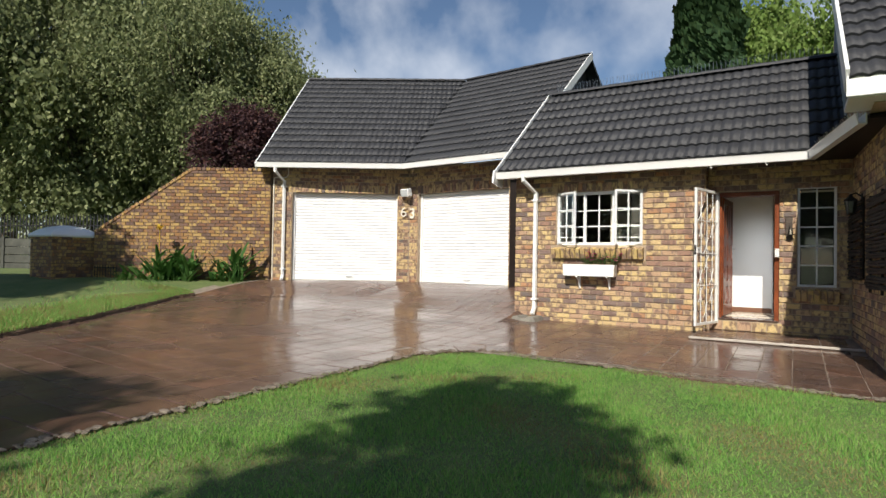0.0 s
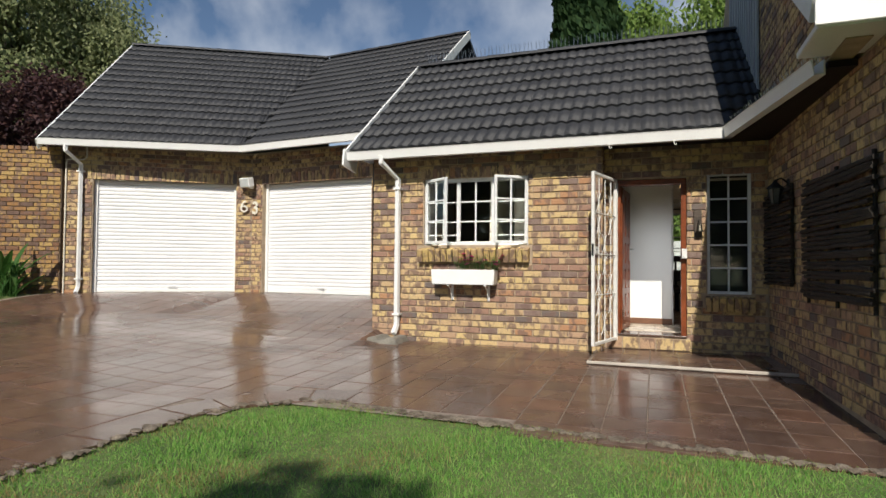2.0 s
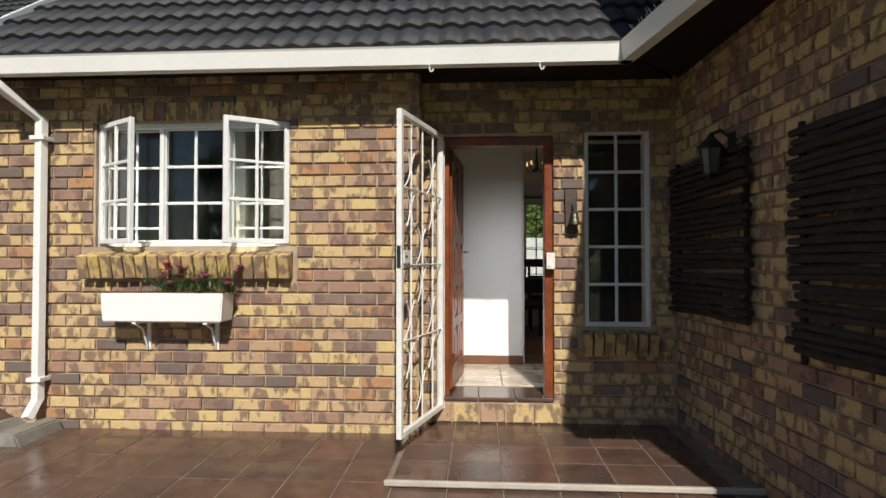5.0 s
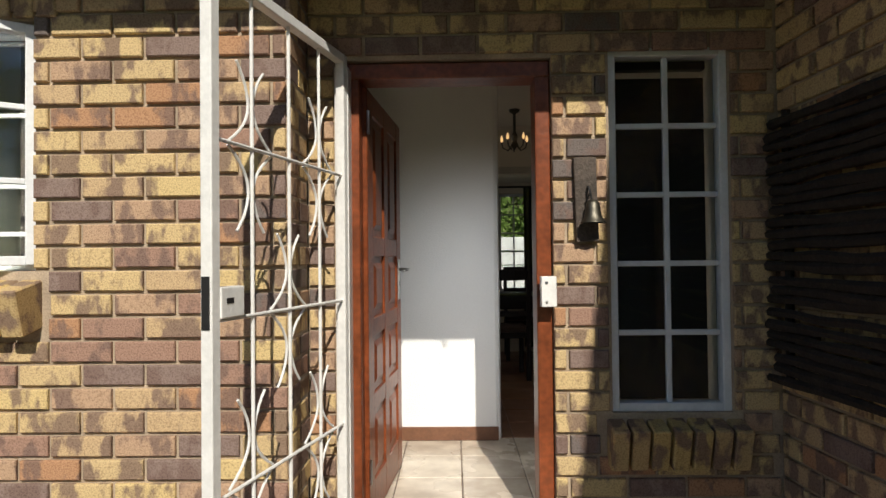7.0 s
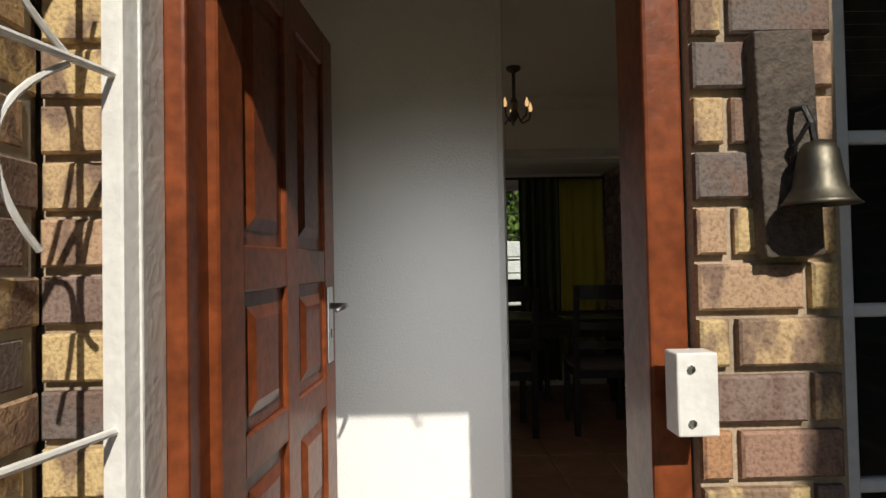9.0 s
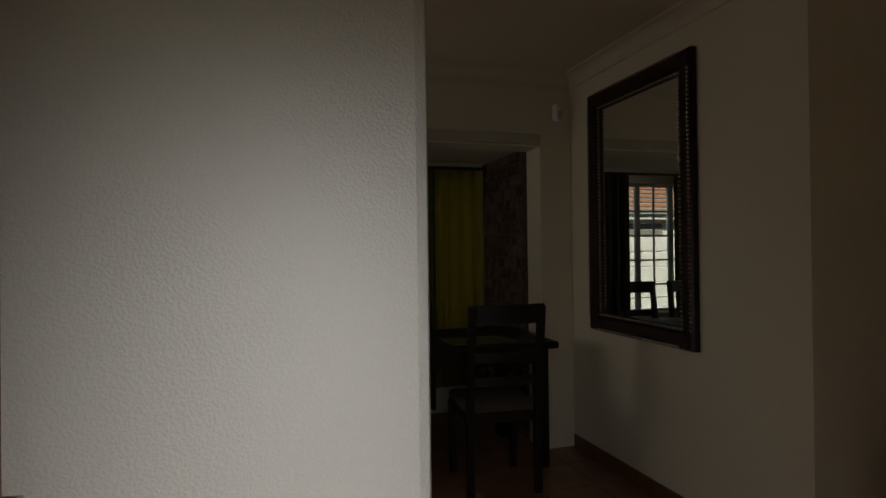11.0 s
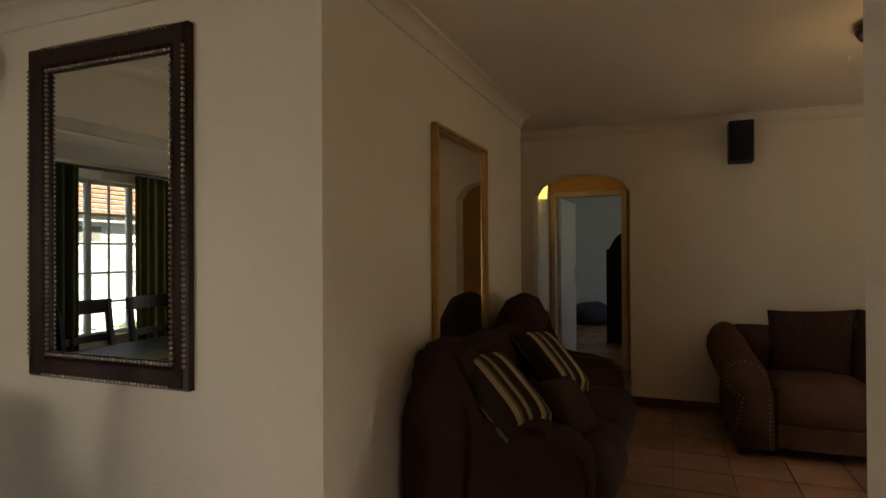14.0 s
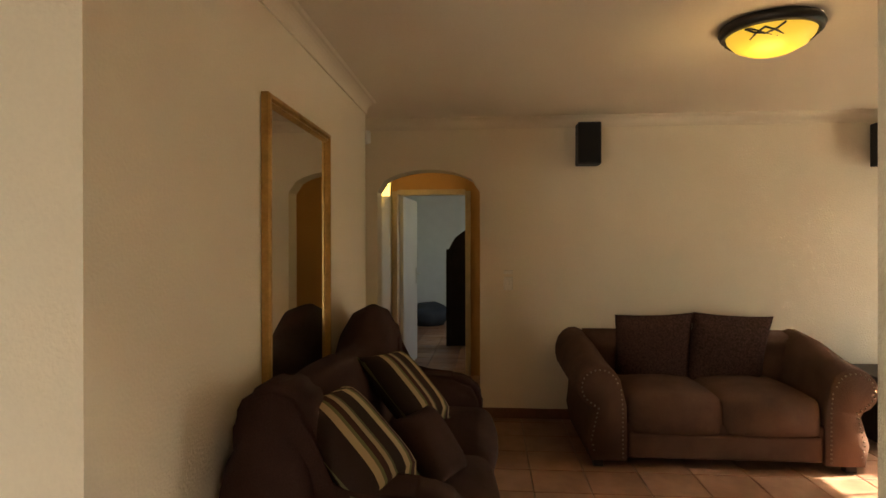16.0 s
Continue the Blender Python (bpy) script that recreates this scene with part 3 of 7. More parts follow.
for m, h in ((MG1, HG1), (MG2, HG2)):
    box(bm, h[0] - 0.3, 2.6, 0.3, h[1] + 0.3, 2.7, 3.3, m=m)
obj("garage_back", bm, PLASTER, None, "plain back wall of the garages", "wall", "structure")


def soldier_row(wall, m, u0, u1, z0, h, step=CH):
    """A row of bricks on end over an opening."""
    u = u0
    while u < u1 - 0.03:
        ob = new("brick", brick_mesh(step, h))
        ob.parent = wall
        ob.matrix_basis = wall.matrix_world.inverted() @ m @ pose(u, random.uniform(-0.003, 0.003), z0)
        u += step


soldier_row(wall_garage, MG1 @ pose(0, 0.012, 0), HG1[0] - 0.1, HG1[1] + 0.1, 2.70, 0.22)
soldier_row(wall_garage_b, MG2 @ pose(0, 0.012, 0), HG2[0] - 0.1, HG2[1] + 0.1, 2.70, 0.22)


def garage_door(m, h, label):
    """A roll-up door: ribbed curtain, side guides, bottom rail with a pull handle."""
    w = h[1] - h[0]
    ob = thing("garage_door", label, "garage door", group="garage doors", kind="structure")
    ob.matrix_world = m @ pose(h[0], 0.15, 0.46)
    prof, z = [], 0.07
    while z < 2.18:
        prof += [(0.0, z), (-0.012, z + 0.012), (-0.014, z + 0.05), (0.0, z + 0.062), (0.003, z + 0.073)]
        z += 0.075
    bm = bmesh.new()
    rows = [(bm.verts.new((0.05, y, q)), bm.verts.new((w - 0.05, y, q))) for y, q in prof]
    for a, b in zip(rows, rows[1:]):
        bm.faces.new((a[0], a[1], b[1], b[0]))
    part("curtain", bm, ROLLER, ob, "white ribbed steel slats")
    for x in (0.0, w - 0.06):
        part("guide", B(x, -0.05, 0.0, x + 0.06, 0.02, 2.26, bevel=0.006), WHITE, ob, "white steel side guide")
    rail = part("bottom_rail", B(0.06, -0.02, 0.0, w - 0.06, 0.02, 0.075, bevel=0.008), WHITE, ob)
    bm = bmesh.new()
    x = w / 2 + 0.12
    tube(bm, [(x - 0.08, -0.01, 0.10), (x - 0.08, -0.05, 0.10), (x + 0.08, -0.05, 0.10), (x + 0.08, -0.01, 0.10)], 0.009)
    part("handle", bm, CHROME, rail, "small metal pull handle")
    return ob


garage_door(MG1, HG1, "closed white ribbed roller garage door with low handle")
garage_door(MG2, HG2, "closed white ribbed roller garage door beside the kitchen wall")


# corbelled brick brackets beside the opening between the doors
def bracket(m, u, flip):
    bm = bmesh.new()
    for k in range(5):
        a = math.radians(8 + 17 * k)
        cx, cz = u + flip * (0.30 * math.cos(a) - 0.30), 2.47 + 0.24 * math.sin(a)
        box(bm, -0.035, -0.02, -0.075, 0.035, 0.1, 0.075, bevel=0.006, seg=1, m=m @ pose(cx, 0, cz) @ Matrix.Rotation(flip * (math.pi / 2 - a) * -1 + math.pi / 2, 4, "Y"))
    obj("brick_bracket", bm, BRICK_I, None, "small curved yellow brick bracket beside a garage door", "bracket", group="garage brackets")


bracket(MG1, HG1[1] + 0.06, -1)
bracket(MG2, HG2[0] - 0.06, 1)
bracket(MG1, HG1[0] - 0.06, 1)


def text_thing(name, words, size, m, material, label, depth=0.012):
    cu = bpy.data.curves.new(name, "FONT")
    cu.body, cu.size, cu.extrude, cu.offset = words, size, depth, 0.0 if words == "6" else 0.008
    tmp = bpy.data.objects.new(name, cu)
    me = bpy.data.meshes.new_from_object(tmp)
    bpy.data.objects.remove(tmp)
    me.materials.clear()
    me.materials.append(material)
    ob = new(name, me)
    ob.matrix_world = m
    return tagged(ob, label, "house number", "house numbers")


NUMBER = mat("cream_number", (0.72, 0.68, 0.58), 0.5, bump=0.05)
text_thing("house_number", "6", 0.36, MG1 @ pose(L1 - 0.25, -0.05, 2.12, 90, 0, 0), NUMBER, "raised cream numeral six on brick pier")
text_thing("house_number", "3", 0.36, MG2 @ pose(0.03, -0.035, 2.09, 90, 0, 0), NUMBER, "raised cream numeral three on brick pier")

# floodlight over the pier
fl = thing("floodlight", "white floodlight with glass front on the garage pier", "light")
fl.matrix_world = MG2 @ pose(0.02, -0.02, 2.62)
part("bracket", B(-0.03, -0.1, 0.0, 0.03, 0.02, 0.06), WHITE, fl)
part("housing", B(-0.13, -0.22, 0.04, 0.13, -0.06, 0.24, bevel=0.02, m=pose(0, 0, 0, 12, 0, 0)), WHITE, fl)
part("lens", B(-0.11, -0.226, 0.06, 0.11, -0.219, 0.22, m=pose(0, 0, 0, 12, 0, 0)), mat("floodlight_glass", (0.45, 0.47, 0.47), 0.1, var=0.1), fl, "pale glass lens")


# ---- roofs ----
TW = 0.30


def tile_mesh(w, length):
    """A double-roman roof tile: two crests, laid with its lower edge raised over the next."""
    n = 12
    prof = []
    for i in range(n + 1):
        u = i / n
        ph = (u * 2) % 1.0
        prof.append((u * w, 0.024 * (0.5 - 0.5 * math.cos(2 * math.pi * ph)) ** 0.8))
    verts, faces = [], []
    for v, lift in ((-0.03, 0.032), (length, 0.0)):
        verts += [(x, v, z + lift) for x, z in prof]
    verts += [(x, -0.03, z * 0.9 + 0.002) for x, z in prof]
    for i in range(n):
        faces.append((i, i + 1, n + 2 + i, n + 1 + i))
        faces.append((2 * n + 2 + i, 2 * n + 3 + i, i + 1, i))
    return verts, faces


ROOF_JOBS = []


def roof(name, p, u, ninw, pitch, lo, hi, depth, label, single):
    """A tiled slope: p a point of the eave line, u along it, ninw up the slope; lo and hi give its ends at a distance up the slope (0 to 1)."""
    m = Matrix(((u[0], ninw[0] * math.cos(pitch), -ninw[0] * math.sin(pitch), p[0]), (u[1], ninw[1] * math.cos(pitch), -ninw[1] * math.sin(pitch), p[1]),
                (0, math.sin(pitch), math.cos(pitch), p[2]), (0, 0, 0, 1)))
    slope = depth / math.cos(pitch)
    bm = bmesh.new()
    q = [(lo(0), 0), (hi(0), 0), (hi(1), slope), (lo(1), slope)]
    a = [bm.verts.new(m @ Vector((x, y, -0.02))) for x, y in q]
    b = [bm.verts.new(m @ Vector((x, y, -0.10))) for x, y in q]
    bm.faces.new(a)
    bm.faces.new(b[::-1])
    for i in range(4):
        bm.faces.new((a[i], b[i], b[(i + 1) % 4], a[(i + 1) % 4]))
    ob = obj(name, bm, ROOF, None, label, "roof", "structure")
    ROOF_JOBS.append((ob, m, lo, hi, slope, single))
    return m, slope


def lay_roofs():
    base = bpy.data.meshes.new("roof_tile")
    tv, tf = tile_mesh(TW, 0.40)
    base.from_pydata(tv, [], tf)
    base.materials.append(ROOF)
    for ob, m, lo, hi, slope, single in ROOF_JOBS:
        n = max(1, round(slope / 0.405))
        st = slope / n
        vs, fs, made = [], [], 0
        for r in range(n):
            t = (r + 0.5) / n
            a, b = lo(t), hi(t)
            k = math.floor(a / TW)
            while k * TW < b:
                x0, x1 = max(a, k * TW), min(b, (k + 1) * TW)
                if x1 - x0 > 0.05:
                    sc = (x1 - x0) / TW
                    mm = m @ Matrix.Translation((x0, r * st, 0)) @ Matrix.Diagonal((sc, st / 0.40, 1, 1))
                    if single and made < 300:
                        o = new("roof_tile", base)
                        o.parent = ob
                        o.matrix_basis = mm
                        made += 1
                    else:
                        i = len(vs)
                        vs += [mm @ Vector(v) for v in tv]
                        fs += [tuple(q + i for q in f) for f in tf]
                k += 1
        if vs:
            me = bpy.data.meshes.new("roof_tile_run")
            me.from_pydata(vs, [], fs)
            me.materials.append(ROOF)
            o = new("roof_tile_run", me)
            o.parent = ob
            tagged(o, kind="stuff")
        for o in ob.children:
            for f in o.data.polygons:
                f.use_smooth = len(f.vertices) == 4 and f.index % 2 == 0


def ridge_caps(name, p, q, step=0.42, r=0.11, label=""):
    p, q = Vector(p), Vector(q)
    n = int((q - p).length / step)
    bm = bmesh.new()
    d = (q - p) / n
    for k in range(n):
        a, b = p + d * k, p + d * (k + 1.06)
        side = d.cross(Vector((0, 0, 1))).normalized()
        rings = []
        for c, rr in ((a, r), (b, r * 0.88)):
            rings.append([bm.verts.new(c + side * rr * math.cos(w) + Vector((0, 0, rr * 0.75 * math.sin(w) - 0.02))) for w in [math.pi * i / 6 for i in range(7)]])
        for i in range(6):
            bm.faces.new((rings[0][i], rings[0][i + 1], rings[1][i + 1], rings[1][i]))
    return obj(name, bm, ROOF, None, label, "ridge", "structure")


PITCH, KPITCH = radians(36.6), radians(38.2)
EC, KD = (-4.16, 8.60, 2.655), 2.54
MC, SC = roof("roof_kitchen", EC, (1, 0), (0, 1), KPITCH, lambda t: 0.02, lambda t: 5.27, KD, "charcoal profiled tile roof over the kitchen and porch", True)
U1, N1 = (0.867, 0.498), (-0.498, 0.867)
U2, N2 = (0.995, -0.10), (0.10, 0.995)
P1, P2 = (-11.02, 8.99, 3.40), (-7.84, 10.81, 3.40)
roof("roof_garage", P1, U1, N1, PITCH, lambda t: 0.0, lambda t: 3.665 + 1.52 * t, 4.74, "charcoal profiled tile roof over the first garage", False)
roof("roof_garage_second", P2, U2, N2, PITCH, lambda t: -1.5 * t, lambda t: 3.3 - 0.45 * t, 4.74, "charcoal profiled tile roof over the second garage", False)
RC0 = Vector(EC) + Vector((0, KD, KD * math.tan(KPITCH)))
ridge_caps("ridge_kitchen", RC0 + Vector((0, 0, 0.03)), RC0 + Vector((5.27, 0, 0.03)), label="charcoal ridge tiles on the kitchen roof")
RZ = 4.74 * math.tan(PITCH)
R1 = Vector((P1[0] + 4.74 * N1[0], P1[1] + 4.74 * N1[1], P1[2] + RZ + 0.03))
RK = R1 + Vector((U1[0], U1[1], 0)) * 5.19
R2 = Vector((P2[0] + 4.74 * N2[0] + 2.85 * U2[0], P2[1] + 4.74 * N2[1] + 2.85 * U2[1], P2[2] + RZ + 0.03))
ridge_caps("ridge_garage", R1, RK, label="charcoal ridge tiles on the first garage roof")
ridge_caps("ridge_garage_second", RK, R2, label="charcoal ridge tiles on the second garage roof")
# far slopes, out of sight, that close the roofs
for nm, a, b, back in (("roof_kitchen_back", RC0, RC0 + Vector((5.27, 0, 0)), Vector((0, 3.0, -1.85))), ("roof_garage_back", R1, RK, Vector((N1[0] * 4.7, N1[1] * 4.7, -3.5))),
                       ("roof_garage_second_back", RK, R2, Vector((N2[0] * 4.7, N2[1] * 4.7, -3.5)))):
    bm = bmesh.new()
    q = [a, b, b + back, a + back]
    f = [bm.verts.new(v + Vector((0, 0, -0.02))) for v in q]
    g = [bm.verts.new(v + Vector((0, 0, -0.12))) for v in q]
    bm.faces.new(f)
    bm.faces.new(g[::-1])
    for i in range(4):
        bm.faces.new((f[i], g[i], g[(i + 1) % 4], f[(i + 1) % 4]))
    obj(nm, bm, ROOF, None, "charcoal tile roof slope facing away", "roof", "structure")


def board(name, p, q, w, h, material, label, category="fascia", kind="structure", drop=0.0, tilt=None):
    """A straight board from p to q, w thick and h high, hung by its top edge."""
    p, q = Vector(p), Vector(q)
    d = (q - p)
    side = d.cross(Vector((0, 0, 1))).normalized()
    up = side.cross(d).normalized() if tilt is None else Vector((0, 0, 1))
    bm = bmesh.new()
    vs = []
    for c in (p, q):
        for s in (-0.5, 0.5):
            for t in (-1, 0):
                vs.append(bm.verts.new(c + side * w * s + up * h * t))
    for f in ((0, 1, 3, 2), (4, 6, 7, 5), (0, 4, 5, 1), (2, 3, 7, 6), (0, 2, 6, 4), (1, 5, 7, 3)):
        bm.faces.new([vs[i] for i in f])
    bmesh.ops.recalc_face_normals(bm, faces=bm.faces)
    bmesh.ops.bevel(bm, geom=bm.edges[:], offset=min(w, h) * 0.12, segments=2, affect="EDGES")
    return obj(name, bm, material, None, label, category, kind)


def gutter(name, p, q, label, w=0.11, h=0.10):
    """A square white gutter on a fascia, open at the top."""
    p, q = Vector(p), Vector(q)
    d = (q - p).normalized()
    out = d.cross(Vector((0, 0, 1))).normalized()
    prof = [(0.0, 0.0), (0.0, -h), (w * 0.78, -h), (w, -0.012), (w + 0.008, 0.0), (w - 0.012, 0.0), (w * 0.74, -h + 0.012), (0.012, -h + 0.012), (0.012, 0.0)]
    bm = bmesh.new()
    ends = [[bm.verts.new(c + out * a + Vector((0, 0, b))) for a, b in prof] for c in (p, q)]
    k = len(prof)
    for i in range(k):
        bm.faces.new((ends[0][i], ends[0][(i + 1) % k], ends[1][(i + 1) % k], ends[1][i]))
    bm.faces.new(ends[0])
    bm.faces.new(ends[1][::-1])
    ob = obj(name, bm, WHITE, None, label, "gutter", "structure")
    return ob


gutter("gutter_kitchen", (-4.15, 8.60, 2.625), (0.70, 8.60, 2.625), "white gutter along the kitchen eave", 0.1, 0.115)
WG0, WG1 = Vector((0.70, 8.60, 2.625)), Vector((1.10, 6.42, 2.625))
gutter("gutter_wing", WG0, WG1, "white gutter along the wing wall", 0.1, 0.115)
pt = lambda v, z: (v[0], v[1], z)
E1L, EK = (-11.02, 8.99), (-7.84, 10.81)
E2R = (-7.84 + 3.3 * 0.995, 10.81 - 0.33)
gutter("gutter_garage", pt(E1L, 3.385), pt(EK, 3.385), "white gutter along the first garage eave", 0.1, 0.12)
gutter("gutter_garage_second", pt(EK, 3.385), pt(E2R, 3.385), "white gutter along the second garage eave", 0.1, 0.12)
# verges
board("bargeboard_kitchen", (-4.17, 8.50, 2.655), (-4.17, 11.12, 2.655 + 2.60 * math.tan(KPITCH)), 0.03, 0.17, WHITE, "white bargeboard on the kitchen gable")
eL = Vector(pt(E1L, 3.42)) - Vector((*U1, 0)) * 0.02
board("bargeboard_garage", eL - Vector((*N1, 0)) * 0.1 - Vector((0, 0, 0.07)), R1 - Vector((*U1, 0)) * 0.02, 0.03, 0.20, WHITE, "white bargeboard on the garage gable")
eR = Vector(pt(E2R, 3.42))
board("bargeboard_garage_second", eR, R2 + Vector((0.02, 0, 0.06)), 0.03, 0.20, WHITE, "white bargeboard on the second garage gable")
# boxed end of the kitchen gutter
board("fascia_end", (-4.19, 8.50, 2.675), (-4.19, 8.88, 2.615), 0.03, 0.24, WHITE, "white boxed end of the kitchen eave")
# eave linings
for nm, q in (("soffit_kitchen", [(-4.13, 8.62), (0.72, 8.62), (1.19, 9.2), (-4.13, 9.2)]),):
    bm = bmesh.new()
    a = [bm.verts.new((x, y, 2.575)) for x, y in q]
    b = [bm.verts.new((x, y, 2.60)) for x, y in q]
    bm.faces.new(a)
    bm.faces.new(b[::-1])
    for i in range(4):
        bm.faces.new((a[i], b[i], b[(i + 1) % 4], a[(i + 1) % 4]))
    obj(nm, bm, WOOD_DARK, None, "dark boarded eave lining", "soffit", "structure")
bm = bmesh.new()
q = [(0.72, 8.6), (1.12, 6.42), (1.33, 6.42), (1.2, 9.1)]
a = [bm.verts.new((x, y, 2.56)) for x, y in q]
b = [bm.verts.new((x, y, 2.61)) for x, y in q]
bm.faces.new(a)
bm.faces.new(b[::-1])
for i in range(4):
    bm.faces.new((a[i], b[i], b[(i + 1) % 4], a[(i + 1) % 4]))
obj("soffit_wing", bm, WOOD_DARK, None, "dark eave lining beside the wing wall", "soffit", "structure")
# gable ends of brick under the verges
bm = bmesh.new()
prism(bm, [(9.0, 2.6), (11.1, 4.45), (12.0, 3.7), (12.0, 2.6)], 0.15, m=Matrix(((0, 1, 0, XL + 0.05), (1, 0, 0, 0), (0, 0, 1, 0), (0, 0, 0, 1))))
obj("gable_kitchen", bm, MORTAR, None, "brick gable under the kitchen roof", "wall", "structure")
bm = bmesh.new()
a = [Vector(pt(E2R, 3.3)) + Vector((-0.25, 0.5, 0)), R2 + Vector((-0.25, 0, -0.15)), R2 + Vector((-0.25, 4, -3.2)), Vector(pt(E2R, 0.2)) + Vector((-0.25, 8, 0)), Vector(pt(E2R, 0.2)) + Vector((-0.25, 0.5, 0))]
f = [bm.verts.new(v) for v in a]
g = [bm.verts.new(v - Vector((0.2, 0, 0))) for v in a]
bm.faces.new(f)
bm.faces.new(g[::-1])
for i in range(5):
    bm.faces.new((f[i], g[i], g[(i + 1) % 5], f[(i + 1) % 5]))
obj("gable_garage", bm, WOOD_DARK, None, "dark gable end of the second garage", "wall", "structure")

# ---- wing: gable wall, cladding, roof ----
XG = 1.12
bm = bmesh.new()
prism(bm, [(6.0, 2.62), (6.0, 2.75), (11.6, 6.9), (15.0, 4.4), (15.0, 2.84), (9.16, 2.84), (9.16, 2.62)], 0.16, m=Matrix(((0, 1, 0, XG), (1, 0, 0, 0), (0, 0, 1, 0), (0, 0, 0, 1))))
wall_gable = obj("wall_gable", bm, MORTAR, None, "brick gable wall of the taller wing", "wall", "structure")
MGB = along((XG - 0.001, 12.0), (XG - 0.001, 5.9))
brick_wall(wall_gable, MGB, 1.3, 6.1, 2.64, 5.6, top=lambda u: 2.75 + (6.1 - u) * 0.741 - 0.02)
clad = thing("gable_cladding", "grey weatherboard cladding on the wing gable", "cladding", kind="structure")
CLAD = mat("grey_weatherboard", (0.36, 0.38, 0.41), 0.6, var=0.08, scale=5, bump=0.1)
for k in range(14):
    y = 9.25 + k * 0.2
    zt = min(2.75 + (y - 5.9) * 0.741, 6.8)
    zb = max(2.75, 2.66 + (min(y, 11.1) - 8.6) * 0.787)
    part("board", B(XG - 0.055, y, zb - 0.05, XG - 0.028, y + 0.215, zt, m=Matrix.Translation((XG - 0.04, y, 0)) @ Matrix.Rotation(radians(-4), 4, "Z") @ Matrix.Translation((-XG + 0.04, -y, 0))), CLAD, clad)
WP = (0.90, 5.75, 2.82)
roof("roof_wing", WP, (1, 0), (0, 1), radians(36.6), lambda t: 0.0, lambda t: 6.0, 5.7, "charcoal profiled tile roof of the taller wing", False)
board("bargeboard_wing", (0.89, 5.72, 2.90), (0.89, 11.4, 2.90 + 5.68 * 0.743), 0.035, 0.24, WHITE, "white bargeboard on the wing gable")
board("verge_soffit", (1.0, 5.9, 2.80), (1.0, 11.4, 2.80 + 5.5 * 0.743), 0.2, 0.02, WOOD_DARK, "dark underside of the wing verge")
board("fascia_wing", (0.88, 5.74, 2.84), (5.5, 5.74, 2.84), 0.03, 0.2, WHITE, "white fascia along the wing eave")
board("soffit_box", (0.9, 6.06, 2.68), (2.4, 6.06, 2.68), 0.62, 0.05, WHITE, "white boxed eave at the wing corner")

# bird spikes on the ridge and gutter
bm = bmesh.new()
rng = random.Random(8)
for k in range(70):
    x = RC0.x + 0.2 + 4.9 * k / 70
    for s in (-1, 1):
        tube(bm, [(x, RC0.y, RC0.z + 0.09), (x + rng.uniform(-0.02, 0.02), RC0.y + s * 0.04, RC0.z + 0.24)], 0.003, 3)
obj("bird_spikes", bm, CHROME, None, "thin wire bird spikes along the roof ridge", "bird spikes", kind="stuff")
bm = bmesh.new()
for k in range(46):
    c = WG0.lerp(WG1, k / 46)
    for s in (-1, 1):
        tube(bm, [c + Vector((0.05, 0, 0)), c + Vector((0.05 + s * 0.05 + rng.uniform(-0.02, 0.02), rng.uniform(-0.03, 0.03), 0.14))], 0.0022, 3)
obj("bird_spikes", bm, CHROME, None, "thin wire bird spikes along the wing gutter", "bird spikes", kind="stuff")


# ---- windows ----
def pane(name, w, h, m, parent, material=GLASS):
    bm = B(0, -0.002, 0, w, 0.002, h, m=m)
    ob = part(name, bm, material, parent)
    ob.visible_shadow = False
    return ob


def sash(parent, x, z, w, h, cols, rows, m, bar=0.022, frame_w=0.035, deep=0.035, name="casement", extra=()):
    """A steel casement with glazing bars and a pane in each light."""
    bm = bmesh.new()
    box(bm, x, -deep / 2, z, x + frame_w, deep / 2, z + h, bevel=0.004, seg=1)
    box(bm, x + w - frame_w, -deep / 2, z, x + w, deep / 2, z + h, bevel=0.004, seg=1)
    box(bm, x + frame_w - 0.002, -deep / 2 + 0.002, z, x + w - frame_w + 0.002, deep / 2 - 0.002, z + frame_w, bevel=0.003, seg=1)
    box(bm, x + frame_w - 0.002, -deep / 2 + 0.002, z + h - frame_w, x + w - frame_w + 0.002, deep / 2 - 0.002, z + h, bevel=0.003, seg=1)
    iw, ih = w - 2 * frame_w, h - 2 * frame_w
    for c in range(1, cols):
        cx = x + frame_w + iw * c / cols
        box(bm, cx - bar / 2, -bar / 2, z + frame_w, cx + bar / 2, bar / 2, z + h - frame_w, bevel=0.003, seg=1)
    for r in range(1, rows):
        cz = z + frame_w + ih * r / rows
        box(bm, x + frame_w, -bar / 2 + 0.001, cz - bar / 2, x + w - frame_w, bar / 2 - 0.001, cz + bar / 2, bevel=0.003, seg=1)
    for ez in extra:
        box(bm, x + frame_w, -bar / 2 + 0.001, z + ez - bar / 2, x + w - frame_w, bar / 2 - 0.001, z + ez + bar / 2, bevel=0.003, seg=1)
    bmesh.ops.transform(bm, matrix=m, verts=bm.verts)
    fr = part(name, bm, STEELWHITE, parent, "white painted steel frame with glazing bars")
    for c in range(cols):
        for r in range(rows):
            pane("pane", iw / cols - bar, ih / rows - bar, m @ pose(x + frame_w + iw * c / cols + bar / 2, 0, z + frame_w + ih * r / rows + bar / 2), fr)
    return fr


